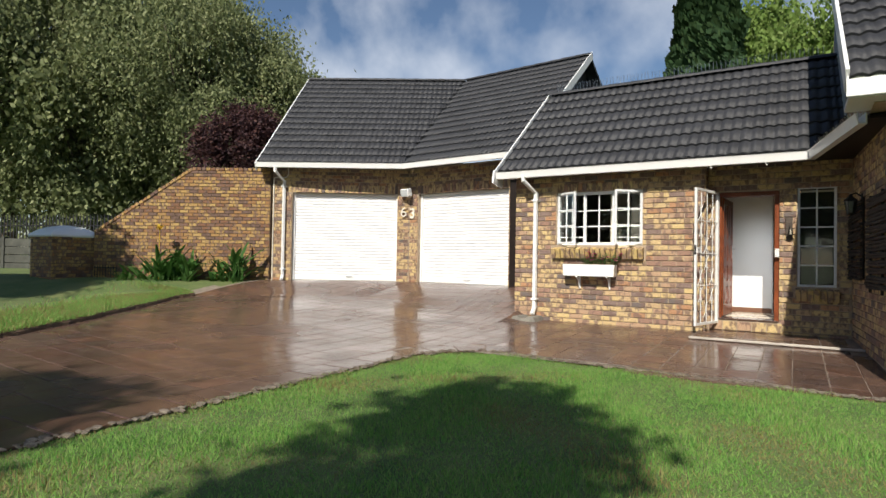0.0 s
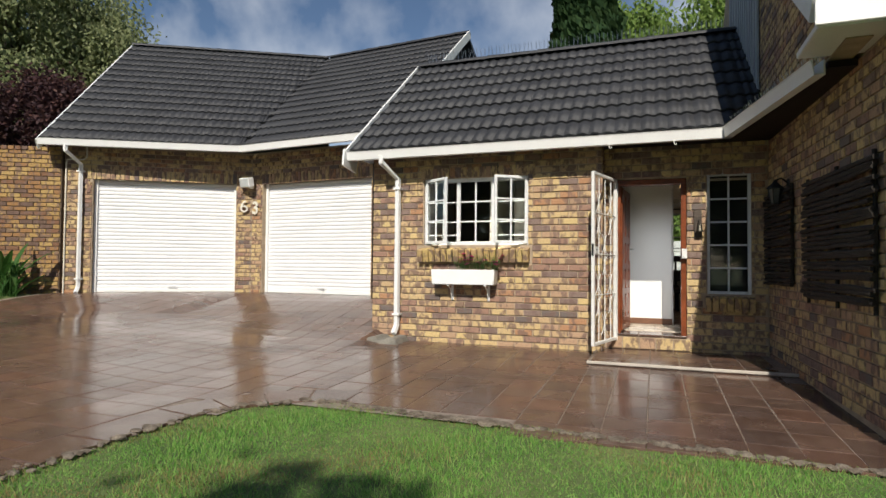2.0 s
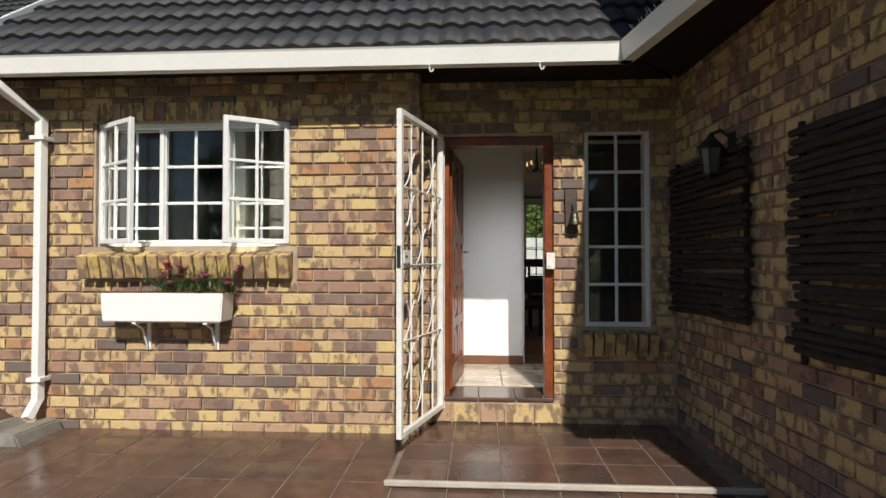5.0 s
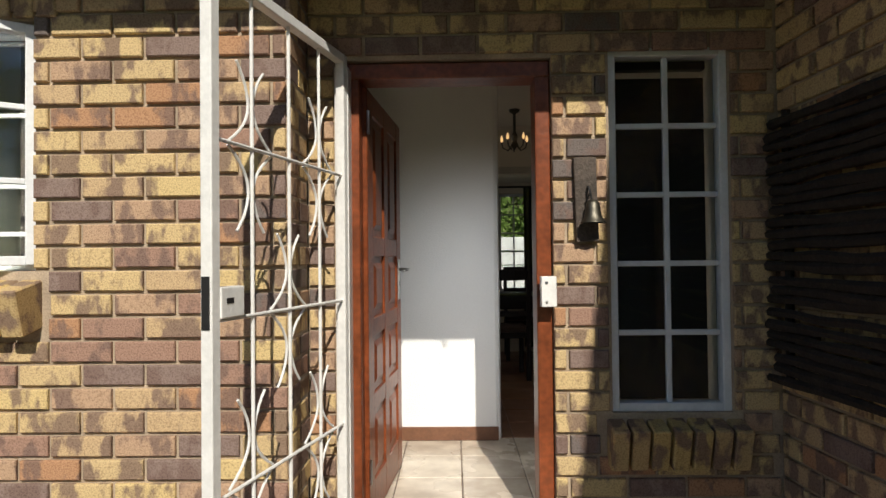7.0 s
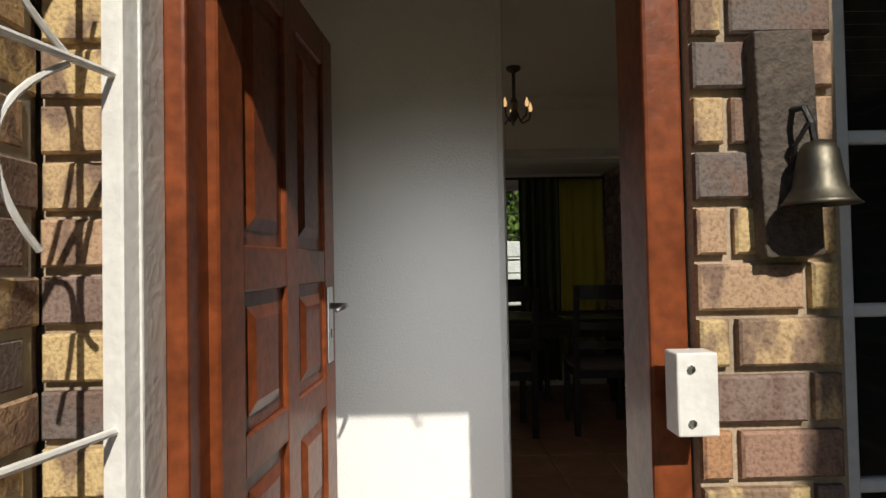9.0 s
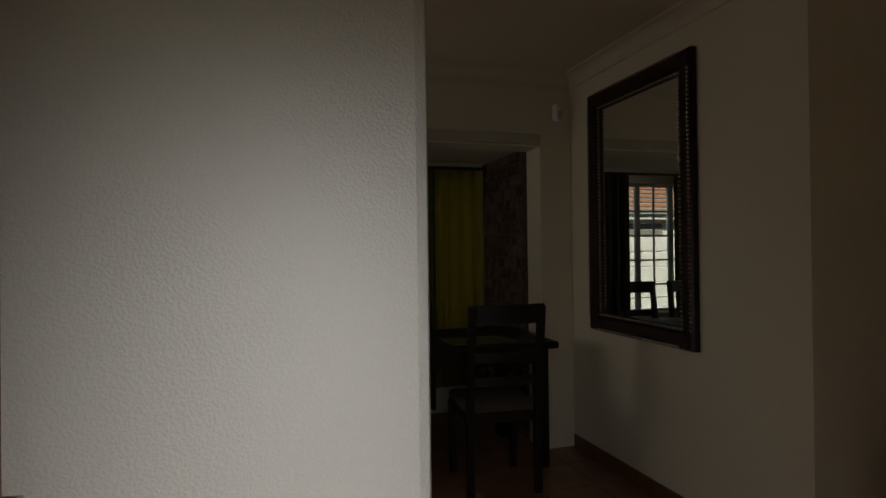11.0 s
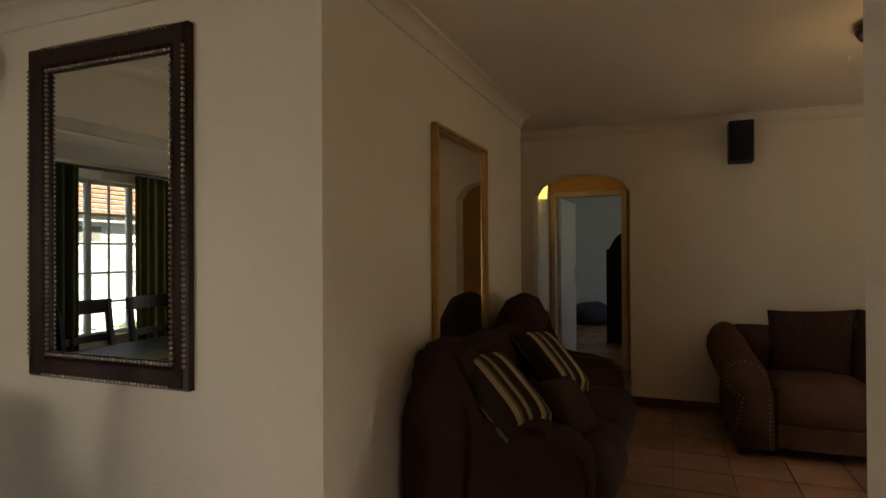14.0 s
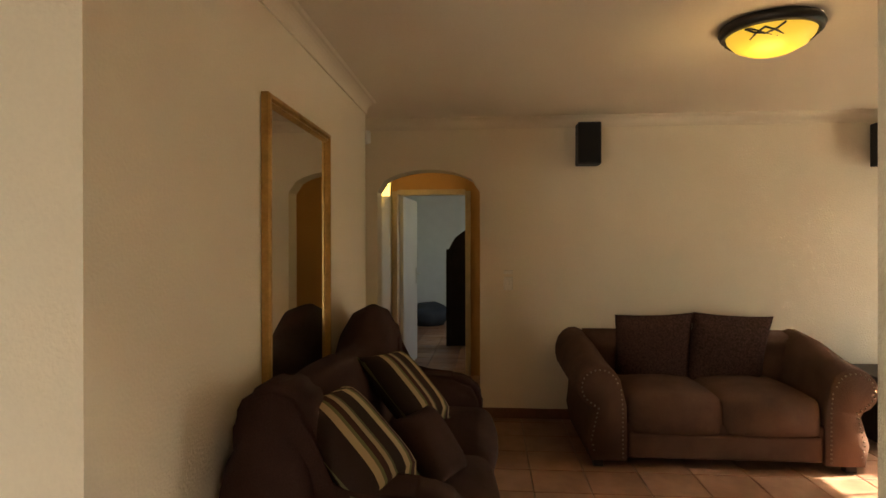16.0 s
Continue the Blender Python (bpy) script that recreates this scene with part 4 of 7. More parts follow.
win_a = thing("window_1", "white steel kitchen window with both side casements open", "window", (HA[0], YA + 0.075, HA[2]), kind="structure")
WAW, WAH = HA[1] - HA[0], HA[3] - HA[2]
bm = bmesh.new()
for b in ((0, 0, 0.035, WAH), (WAW - 0.035, 0, WAW, WAH), (0.034, 0, WAW - 0.034, 0.04), (0.034, WAH - 0.04, WAW - 0.034, WAH), (0.47, 0.04, 0.505, WAH - 0.04), (WAW - 0.505, 0.04, WAW - 0.47, WAH - 0.04)):
    box(bm, b[0], -0.03, b[1], b[2], 0.03, b[3], bevel=0.004, seg=1)
part("window_frame", bm, STEELWHITE, win_a, "white steel outer frame")
sash(win_a, 0.505, 0.04, WAW - 1.01, WAH - 0.08, 2, 3, Matrix.Identity(4), name="fixed_light", frame_w=0.012)
# burglar bars behind the opened casements
for x0 in (0.035, WAW - 0.47):
    sash(win_a, x0, 0.04, 0.435, WAH - 0.08, 2, 3, pose(0, 0.05, 0), name="burglar_bars", frame_w=0.01, bar=0.018, extra=(0.10,))
for x0, turn, w in ((0.02, -32, 0.46), (WAW - 0.02, 34, -0.46)):
    m = pose(x0, -0.03, 0.02, 0, 0, turn)
    sash(win_a, 0 if w > 0 else -0.46, 0, 0.46, WAH - 0.03, 2, 3, m, name="casement")
bm = bmesh.new()
tube(bm, [(0.36, -0.12, 0.03), (0.42, 0.0, 0.03), (0.44, 0.05, 0.03)], 0.006, 6)
part("stay", bm, CHROME, win_a, "metal window stay")


def sill(name, x0, x1, y0, z0, label, tilt=-14, deep=0.16):
    """A brick-on-edge sill, sloped to shed water."""
    s = thing(name, label, "window sill", (x0, y0, z0), kind="structure")
    n = round((x1 - x0) / CH)
    st = (x1 - x0) / n
    me = None
    for k in range(n):
        if me is None:
            ob = part("brick", B(0.006, -deep, -0.17, st - 0.006, 0.04, 0.0, bevel=0.006, seg=1), BRICK_Y, s)
            me = ob.data
        else:
            ob = new("brick", me)
            ob.parent = s
        ob.matrix_basis = pose(k * st, random.uniform(-0.004, 0.004), random.uniform(-0.003, 0.003), tilt * -1, 0, 0)
    return s


sill("sill_1", HA[0] - 0.06, HA[1] + 0.03, YA + 0.03, HA[2] - 0.03, "yellow brick-on-edge sill under the kitchen window")
sill("sill_2", HB[0] - 0.03, HB[1] + 0.04, YR + 0.02, HB[2] - 0.02, "yellow brick-on-edge sill under the porch window", deep=0.11)
win_b = thing("window_2", "tall narrow white steel window with ten dark panes", "window", (HB[0], YR + 0.06, HB[2]), kind="structure")
sash(win_b, 0, 0, HB[1] - HB[0], HB[3] - HB[2], 2, 5, Matrix.Identity(4), name="window_frame", frame_w=0.034, deep=0.06)
# soldier courses over the openings
soldier_row(wall_kitchen, MA @ pose(0, -0.006, 0), HA[0] - 0.04, HA[1] + 0.06, HA[3] + 0.005, 0.15)
# a slatted blind hangs behind the porch window
blind = thing("venetian_blind", "dark venetian blind behind the porch window", "blind", (HB[0] + 0.02, YR + 0.22, HB[2] + 0.02))
BLIND = mat("dark_blind_slat", (0.017, 0.016, 0.015), 0.6, bump=0.05)
part("headrail", B(0, -0.02, 1.42, 0.45, 0.02, 1.455), BLIND, blind)
slat = None
for k in range(56):
    if slat is None:
        slat = part("slat", B(0, -0.013, 0, 0.45, 0.013, 0.0012, m=pose(0, 0, 0, 80, 0, 0)), BLIND, blind)
    else:
        o = new("slat", slat.data)
        o.parent = blind
        o.location = (0, 0, k * 0.025)

# ---- front door, frame and security gate ----
ZF, ZC = 0.22, 2.70
dframe = thing("door_frame", "varnished red-brown timber frame of the front door", "door frame", (0, 0, 0), kind="structure")
YD = YR + 0.06
for x in (-0.575, 0.205):
    part("jamb", B(x, YD - 0.03, ZF - 0.04, x + 0.062, YD + 0.10, 2.10, bevel=0.006), WOOD_RED, dframe)
part("head", B(-0.575, YD - 0.03, 2.10, 0.267, YD + 0.10, 2.165, bevel=0.006), WOOD_RED, dframe)


def front_door():
    """A panelled door leaf, 0.78 by 1.88, hinged at its left edge."""
    w, h, t = 0.765, 1.86, 0.042
    ob = thing("front_door", "open varnished red-brown panelled front door", "door", (-0.515, YD + 0.055, ZF + 0.012), 85)
    st, rows = 0.105, 4
    bm = bmesh.new()
    rails = [(0.0, 0.16), (0.46, 0.54), (0.79, 0.87), (1.14, 1.23), (1.76, 1.86)]
    for a, b in ((0, st), (w - st, w), (w / 2 - 0.045, w / 2 + 0.045)):
        box(bm, a, -t / 2, 0, b, t / 2, h, bevel=0.004, seg=1)
    for a, b in rails:
        box(bm, st - 0.002, -t / 2 + 0.001, a, w - st + 0.002, t / 2 - 0.001, b, bevel=0.004, seg=1)
    leaf = part("leaf", bm, WOOD_RED, ob, "stiles and rails of varnished red wood")
    for c in range(2):
        x0 = st if c == 0 else w / 2 + 0.045
        x1 = w / 2 - 0.045 if c == 0 else w - st
        for r in range(rows):
            z0, z1 = rails[r][1], rails[r + 1][0]
            bm = bmesh.new()
            box(bm, x0, -0.010, z0, x1, 0.010, z1)
            for s in (-1, 1):
                q0 = [(x0 + 0.03, z0 + 0.03), (x1 - 0.03, z0 + 0.03), (x1 - 0.03, z1 - 0.03), (x0 + 0.03, z1 - 0.03)]
                q1 = [(x0 + 0.055, z0 + 0.055), (x1 - 0.055, z0 + 0.055), (x1 - 0.055, z1 - 0.055), (x0 + 0.055, z1 - 0.055)]
                va = [bm.verts.new((a, s * 0.0105, b)) for a, b in q0]
                vb = [bm.verts.new((a, s * 0.020, b)) for a, b in q1]
                bm.faces.new(vb)
                for i in range(4):
                    bm.faces.new((va[i], va[(i + 1) % 4], vb[(i + 1) % 4], vb[i]))
            part("panel", bm, WOOD_RED, leaf)
    for s in (-1, 1):
        plate = part("lock_plate", B(w - 0.100, s * (t / 2 + 0.004) - 0.004, 0.91, w - 0.052, s * (t / 2 + 0.004) + 0.004, 1.125, bevel=0.003), CHROME, ob, "worn steel lock plate")
        bm = bmesh.new()
        yy = s * (t / 2 + 0.008)
        tube(bm, [(w - 0.075, yy, 1.07), (w - 0.075, yy + s * 0.040, 1.07), (w - 0.095, yy + s * 0.05, 1.072), (w - 0.165, yy + s * 0.040, 1.064)], [0.009, 0.009, 0.0085, 0.006], 8)
        smooth(part("handle", bm, CHROME, plate, "curved steel lever handle"))
        part("keyhole", B(w - 0.080, yy - 0.0015, 0.98, w - 0.072, yy + 0.0015, 1.005), BLACK, plate)
    for z in (0.18, 1.66):
        bm = bmesh.new()
        tube(bm, [(0.0, -0.026, z), (0.0, -0.026, z + 0.1)], 0.007, 8)
        part("hinge", bm, CHROME, ob, "steel butt hinge")
    return ob


front_door()


def security_gate():
    """A white steel gate of square tube with bars and C-scrolls, standing open."""
    w, h = 0.823, 2.04
    ob = thing("security_gate", "open white scrolled steel security gate at the front door", "gate", (-0.565, YR - 0.035, 0.13), -105.1)
    bm = bmesh.new()
    s = 0.036
    for b in ((0, 0, s, h), (w - s, 0, w, h), (s, 0, w - s, s), (s, h - s, w - s, h)):
        box(bm, b[0], -s / 2, b[1], b[2], s / 2, b[3], bevel=0.003, seg=1)
    fr = part("gate_frame", bm, GATEWHITE, ob, "white square tube frame")
    for k in (1, 2, 3):
        bm = bmesh.new()
        tube(bm, [(w * k / 4, 0, s), (w * k / 4, 0, h - s)], 0.006, 8)
        part("bar", bm, GATEWHITE, ob)
    for z in (0.59, 1.07, 1.56):
        bm = bmesh.new()
        tube(bm, [(s, 0.004, z), (w - s, 0.004, z)], 0.006, 8)
        part("crossbar", bm, GATEWHITE, ob)
    for k in (1, 3, 2):
        for zc in ((0.59, 1.56) if k != 2 else (0.10, 1.07)):
            for sx in (-1, 1):
                for sz in ((-1, 1) if zc > 0.2 else (1,)):
                    bm = bmesh.new()
                    pts = [(w * k / 4 + sx * (0.012 + (0.095 if u < 0 else 0.055) * abs(u) ** 2.0), -0.005, zc + sz * (0.125 + 0.12 * u)) for u in [-1 + i / 6 for i in range(13)]]
                    tube(bm, pts, 0.0045, 6)
                    part("scroll", bm, GATEWHITE, ob)
    lock = part("lock_box", B(w - s - 0.10, -0.022, 1.075, w - s + 0.002, 0.022, 1.16, bevel=0.004), GATEWHITE, ob, "white lock box with a slot")
    part("slot", B(w - s - 0.05, 0.0205, 1.115, w - s - 0.02, 0.0235, 1.13), BLACK, lock)
    part("slot", B(w - s - 0.05, -0.0235, 1.115, w - s - 0.02, -0.0205, 1.13), BLACK, lock)
    part("strike", B(w - 0.001, -0.012, 1.05, w + 0.003, 0.012, 1.19), BLACK, ob, "dark steel lock edge")
    return ob


security_gate()
post = thing("gate_post", "white steel gate frame post beside the door", "gate frame", (0, 0, 0), kind="structure")
part("post", B(-0.60, YR - 0.045, 0.12, -0.545, YR + 0.03, 2.13, bevel=0.004), GATEWHITE, post)
part("keeper", B(0.212, YR - 0.05, 1.165, 0.272, YR - 0.005, 1.285, bevel=0.003), GATEWHITE, post, "white steel lock keeper on the frame")

for z in (1.185, 1.262):
    bm = bmesh.new()
    lathe(bm, [(0.0, 0.0), (0.006, 0.0), (0.006, 0.003), (0.0, 0.004)], seg=8)
    bmesh.ops.transform(bm, matrix=pose(0.232, YR - 0.05, z, 90, 0, 0), verts=bm.verts)
    part("bolt", bm, CHROME, post, "small steel bolt head")


def gutter_hook(x):
    """A small white strap hook that hangs under the gutter."""
    ob = thing("gutter_hook", "small white steel hook under the porch gutter", "hook", (x, 8.53, 2.512), group="gutter hooks")
    bm = bmesh.new()
    tube(bm, [(0, 0, 0.006), (0, 0, -0.03), (0.010, 0, -0.048), (0.022, 0, -0.042), (0.024, 0, -0.028)], 0.006, 6)
    part("hook", bm, GATEWHITE, ob)
    part("plate", B(-0.016, -0.012, -0.004, 0.016, 0.012, 0.002), GATEWHITE, ob)


gutter_hook(0.11)
gutter_hook(-0.61)

# porch landing, step and threshold
land = thing("landing", "raised tiled landing with a pale nosing at the front door", "landing", (0, 0, 0), kind="structure")
part("slab", B(-0.80, 7.96, -0.2, 1.20, YR - 0.0, 0.0155), GROUT, land)
part("nosing", B(-0.81, 7.942, -0.010, 1.225, 7.968, 0.022, bevel=0.006), mat("pale_nosing", (0.48, 0.43, 0.37), 0.6, bump=0.2), land, "pale cement nosing")
bm = bmesh.new()
stp = thing("door_step", "brick step with dark tiled threshold at the front door", "step", (0, 0, 0), kind="structure")
part("core", B(XC + 0.02, 9.112, 0.0, 0.30, YR + 0.28, 0.188), MORTAR, stp)
for k in range(5):
    u = XC + 0.04 + k * 0.2
    ob = new("brick", brick_mesh(0.2, 0.15))
    ob.parent = stp
    ob.matrix_basis = pose(u, 9.112, 0.03)
for k in range(3):
    x0 = -0.575 + k * 0.281
    part("tile", B(x0 + 0.004, 9.095, 0.186, x0 + 0.277, YR + 0.33, 0.212, bevel=0.005), PAVE_O, stp)


def lay_landing(base):
    k = 0
    for i in range(7):
        for j in range(4):
            x, y = -0.77 + i * TILE, 7.97 + j * TILE_Y * 0.92
            if y + 0.2 > YR or x + TILE > 1.25:
                continue
            ob = new("tile", base)
            ob.parent = land
            ob.matrix_basis = Matrix.Translation((x, y, 0.02)) @ Matrix.Diagonal((1, 0.92, 1, 1))


# ---- inside shell ----
XW, YB, XE = 1.785, 11.0, 5.37
YWW, XWW = 10.455, 0.157
XS, YS = 1.58, 9.432
bm = bmesh.new()
box(bm, -2.2, YR + 0.29, ZF - 0.3, 12.4, 14.0, ZF - 0.012)
box(bm, 1.45, 5.6, ZF - 0.3, 9.5, YR + 0.289, ZF - 0.012)
floor_in = obj("floor", bm, mat("floor_grout", (0.20, 0.15, 0.12), 0.8, bump=0.1), None, "tiled floor of the entrance, dining room and lounge", "floor", "structure")
bm = bmesh.new()
box(bm, -2.2, 9.16, ZC, 12.4, 14.2, ZC + 0.1)
box(bm, 1.5, 5.6, ZC, 9.5, 9.16, ZC + 0.1)
obj("ceiling", bm, CEIL, None, "cream painted ceiling", "ceiling", "structure")


def slab(name, dims, material, label, bevel=0.0):
    return obj(name, B(*dims, bevel=bevel), material, None, label, "wall", "structure")


slab("wall_hall", (-2.2, YWW, ZF - 0.05, XWW, YWW + 0.09, ZC + 0.045), PLASTER_RND, "white rough-plastered wall facing the front door", 0.034)
slab("wall_hall_west", (-1.72, YR + 0.294, ZF - 0.05, -1.6, YWW, ZC), PLASTER_RND, "white side wall of the entrance")
slab("wall_mirror", (XW, YB + 0.22, ZF - 0.05, XW + 0.22, 13.0, ZC), PLASTER, "cream plastered wall with a dark framed mirror")
slab("wall_lounge", (XW, YB, ZF - 0.05, 4.75, YB + 0.22, ZC), PLASTER, "cream plastered lounge wall with a gilt mirror")
slab("wall_lounge_jog", (4.754, YB + 0.17, ZF - 0.05, XE, YB + 0.39, ZC), PLASTER, "cream plastered corner of the lounge")
slab("wall_wing_inside", (XS - 0.124, 5.9, ZF - 0.05, XS - 0.004, 9.266, ZC), PLASTER, "cream plastered lounge side wall", 0.0)
# the lounge's sunny side, with its large window
MLS = along((1.5, 5.7), (9.0, 5.7))
HL = (2.3, 3.2, 0.35, 2.26)
holed_wall("wall_sun", MLS, 0, 4.4, ZF - 0.3, 2.82, 0.2, [HL], PLASTER, "plastered lounge wall with a large window")
win_l = thing("window_3", "large white steel lounge window", "window", (1.5 + HL[0], 5.8, HL[2]), kind="structure")
sash(win_l, 0, 0, HL[1] - HL[0], HL[3] - HL[2], 3, 5, Matrix.Identity(4), name="window_frame")
# end wall with its arch
AY0, AY1, AZ, AR = 10.17, 11.035, 2.105, 2.285
bm = bmesh.new()
ys = [AY0 + (AY1 - AY0) * i / 14 for i in range(15)]
arch = [(y, AZ + (AR - AZ) * math.sqrt(max(0.0, 1 - ((2 * (y - AY0) / (AY1 - AY0)) - 1) ** 2)) ** 1.0) for y in ys]
for side in (0,):
    outl = [(5.7, ZF - 0.05), (AY0, ZF - 0.05)] + arch + [(AY1, ZF - 0.05), (11.4, ZF - 0.05), (11.4, ZC), (5.7, ZC)]
MX = Matrix(((0, 1, 0, XE), (1, 0, 0, 0), (0, 0, 1, 0), (0, 0, 0, 1)))
prism(bm, outl, 0.2, m=MX)
obj("wall_end", bm, PLASTER, None, "cream plastered lounge end wall with an arched opening", "wall", "structure")
# passage and the bedroom beyond
ORANGE = mat("ochre_plaster", (0.62, 0.36, 0.14), 0.6, var=0.04, scale=2, bscale=90, bump=0.2)
slab("wall_passage_north", (XE + 0.2, 11.18, ZF - 0.05, 7.1, 11.33, ZC), PLASTER, "plastered passage wall")
slab("wall_passage_south", (XE + 0.2, 9.2, ZF - 0.05, 7.1, 9.35, ZC), PLASTER, "plastered passage wall")
XP = 6.95
MP = along((XP, 11.18), (XP, 9.35))
holed_wall("wall_passage_end", MP, 0, 1.83, ZF - 0.05, ZC, 0.15, [(0.06, 0.84, 0.0, ZF + 2.03)], ORANGE, "ochre plastered passage end with a doorway")
MB_ = mat("pale_blue_paint", (0.62, 0.66, 0.68), 0.6, var=0.03, bump=0.1)
slab("wall_bedroom_back", (12.2, 8.6, ZF - 0.05, 12.32, 13.0, ZC), MB_, "pale blue bedroom wall")
slab("wall_bedroom_north", (7.104, 12.6, ZF - 0.05, 12.2, 12.7, ZC), MB_, "pale blue bedroom wall")
HBW = (1.9, 3.1, 1.0, 2.3)
holed_wall("wall_bedroom_south", along((7.104, 9.0), (12.2, 9.0)), 0, 5.09, ZF - 0.05, ZC, 0.12, [HBW], MB_, "pale blue bedroom wall with a window", y0=-0.12)
slab("wall_bedroom_west", (7.104, 11.33, ZF - 0.05, 7.2, 12.6, ZC), MB_, "pale blue bedroom wall")
idf = thing("door_frame", "cream painted inner door frame", "door frame", (0, 0, 0), kind="structure")
IDP = mat("cream_gloss", (0.66, 0.55, 0.38), 0.4, bump=0.04)
for y in (10.30, 11.115):
    part("jamb", B(XP - 0.03, y, ZF, XP + 0.1, y + 0.06, ZF + 2.04, bevel=0.005), IDP, idf)
part("head", B(XP - 0.03, 10.36, ZF + 2.0, XP + 0.1, 11.114, ZF + 2.06, bevel=0.005), IDP, idf)

# an unseen slab, added to keep sun out of the bedroom window
slab("verandah_roof", (5.8, 6.2, 2.80, 12.4, 9.1, 2.88), WOOD_DARK, "unseen dark slab added to block sun at the bedroom window")

# dining: beam, alcove, window
ZBM = 2.22
slab("beam", (-2.2, 12.80, ZBM, XW - 0.0, 13.02, ZC), PLASTER, "cream plastered beam across the dining alcove", 0.006)
bm = bmesh.new()
box(bm, -2.2, 12.77, ZBM + 0.01, XW - 0.235, 12.80, ZBM + 0.075, bevel=0.004)
obj("beam_trim", bm, mat("glossy_textured_band", (0.58, 0.53, 0.42), 0.18, var=0.1, scale=4, bscale=110, bump=0.9), None, "plain plaster band on the dining beam", "trim", "structure")
slab("alcove_pier", (1.55, 12.79, ZF - 0.05, XW, 13.0, ZBM), PLASTER, "cream plastered pier at the dining alcove", 0.006)
YN = 13.85
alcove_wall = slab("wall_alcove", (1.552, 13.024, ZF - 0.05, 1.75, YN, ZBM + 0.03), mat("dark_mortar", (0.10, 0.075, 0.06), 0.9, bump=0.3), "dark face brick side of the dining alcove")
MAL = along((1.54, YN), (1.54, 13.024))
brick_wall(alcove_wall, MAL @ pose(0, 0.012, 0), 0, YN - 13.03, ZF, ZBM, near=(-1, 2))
HN = (1.90, 3.72, 0.95, 2.14)
wall_north = holed_wall("wall_north", along((-2.2, YN), (1.75, YN)), 0, 3.95, ZF - 0.05, ZC, 0.22, [HN], PLASTER, "plastered dining wall with a large window")
win_n = thing("window_4", "white steel dining window with small panes", "window", (-2.2 + HN[0], YN + 0.12, HN[2]), kind="structure")
for k in range(5):
    sash(win_n, k * 0.364, 0, 0.364, HN[3] - HN[2], 2, 5, Matrix.Identity(4), name="window_frame", bar=0.018, frame_w=0.026)
# unseen west wall; its window is added to go with the fill lamp
MDW = along((-2.2, 9.4), (-2.2, YN + 0.22))
HDW = (2.75, 3.85, 0.95, 2.10)
holed_wall("wall_dining_west", MDW, 0, YN - 9.18, ZF - 0.05, ZC, 0.12, [HDW], PLASTER, "cream plastered dining wall with an added unseen window")
win_w = thing("window_5", "unseen white steel side window added to light the mirror wall", "window", kind="structure")
win_w.matrix_world = MDW @ pose(HDW[0], 0.06, HDW[2])
sash(win_w, 0, 0, HDW[1] - HDW[0], HDW[3] - HDW[2], 6, 5, Matrix.Identity(4), name="window_frame")
slab("alcove_ceiling", (-2.2, 13.024, ZBM + 0.04, 1.75, YN, ZBM + 0.1), CEIL, "cream alcove ceiling")


# skirtings and cornices
def run_board(name, p, q, h, t, material, label, z=ZF):
    m = along(p, q)
    return obj(name, B(0, -t, z, math.hypot(q[0] - p[0], q[1] - p[1]), 0, z + h, bevel=0.004, m=m, seg=1), material, None, label, "skirting", "structure")


run_board("baseboard_1", (-1.6, YWW - 0.001), (XWW - 0.02, YWW - 0.001), 0.085, 0.014, SKIRT, "brown timber skirting along the entrance wall")
run_board("baseboard_2", (XW - 0.001, 12.78), (XW - 0.001, YB), 0.085, 0.014, SKIRT, "brown timber skirting under the dark mirror")
run_board("baseboard_3", (XW, YB - 0.001), (4.75, YB - 0.001), 0.085, 0.014, SKIRT, "brown timber skirting behind the recliner sofa")
run_board("baseboard_4", (XE - 0.001, AY0), (XE - 0.001, 5.75), 0.085, 0.014, SKIRT, "brown timber skirting on the end wall")


def cornice(name, p, q, label):
    d = math.hypot(q[0] - p[0], q[1] - p[1])
    m = along(p, q)
    bm = bmesh.new()
    prof = [(0, 0), (0, -0.085), (-0.012, -0.085)] + [(-0.012 - 0.062 * (1 - math.cos(a)), -0.075 + 0.066 * math.sin(a)) for a in [math.pi / 2 * i / 6 for i in range(7)]] + [(-0.085, 0)]
    ends = [[bm.verts.new(m @ Vector((x, y, ZC + z))) for y, z in prof] for x in (0, d)]
    k = len(prof)
    for i in range(k):
        bm.faces.new((ends[0][i], ends[0][(i + 1) % k], ends[1][(i + 1) % k], ends[1][i]))
    bm.faces.new(ends[0])
    bm.faces.new(ends[1][::-1])
    return obj(name, bm, CEIL, None, label, "cornice", "structure")


cornice("cornice_1", (XW, 12.80), (XW, YB), "cream coved cornice over the dark mirror")
cornice("cornice_2", (XW, YB), (4.75, YB), "cream coved cornice on the lounge wall")
cornice("cornice_3", (XE, 11.17), (XE, 5.9), "cream coved cornice on the end wall")
cornice("cornice_4", (-2.2, 12.80), (XW, 12.80), "cream coved cornice on the dining beam")


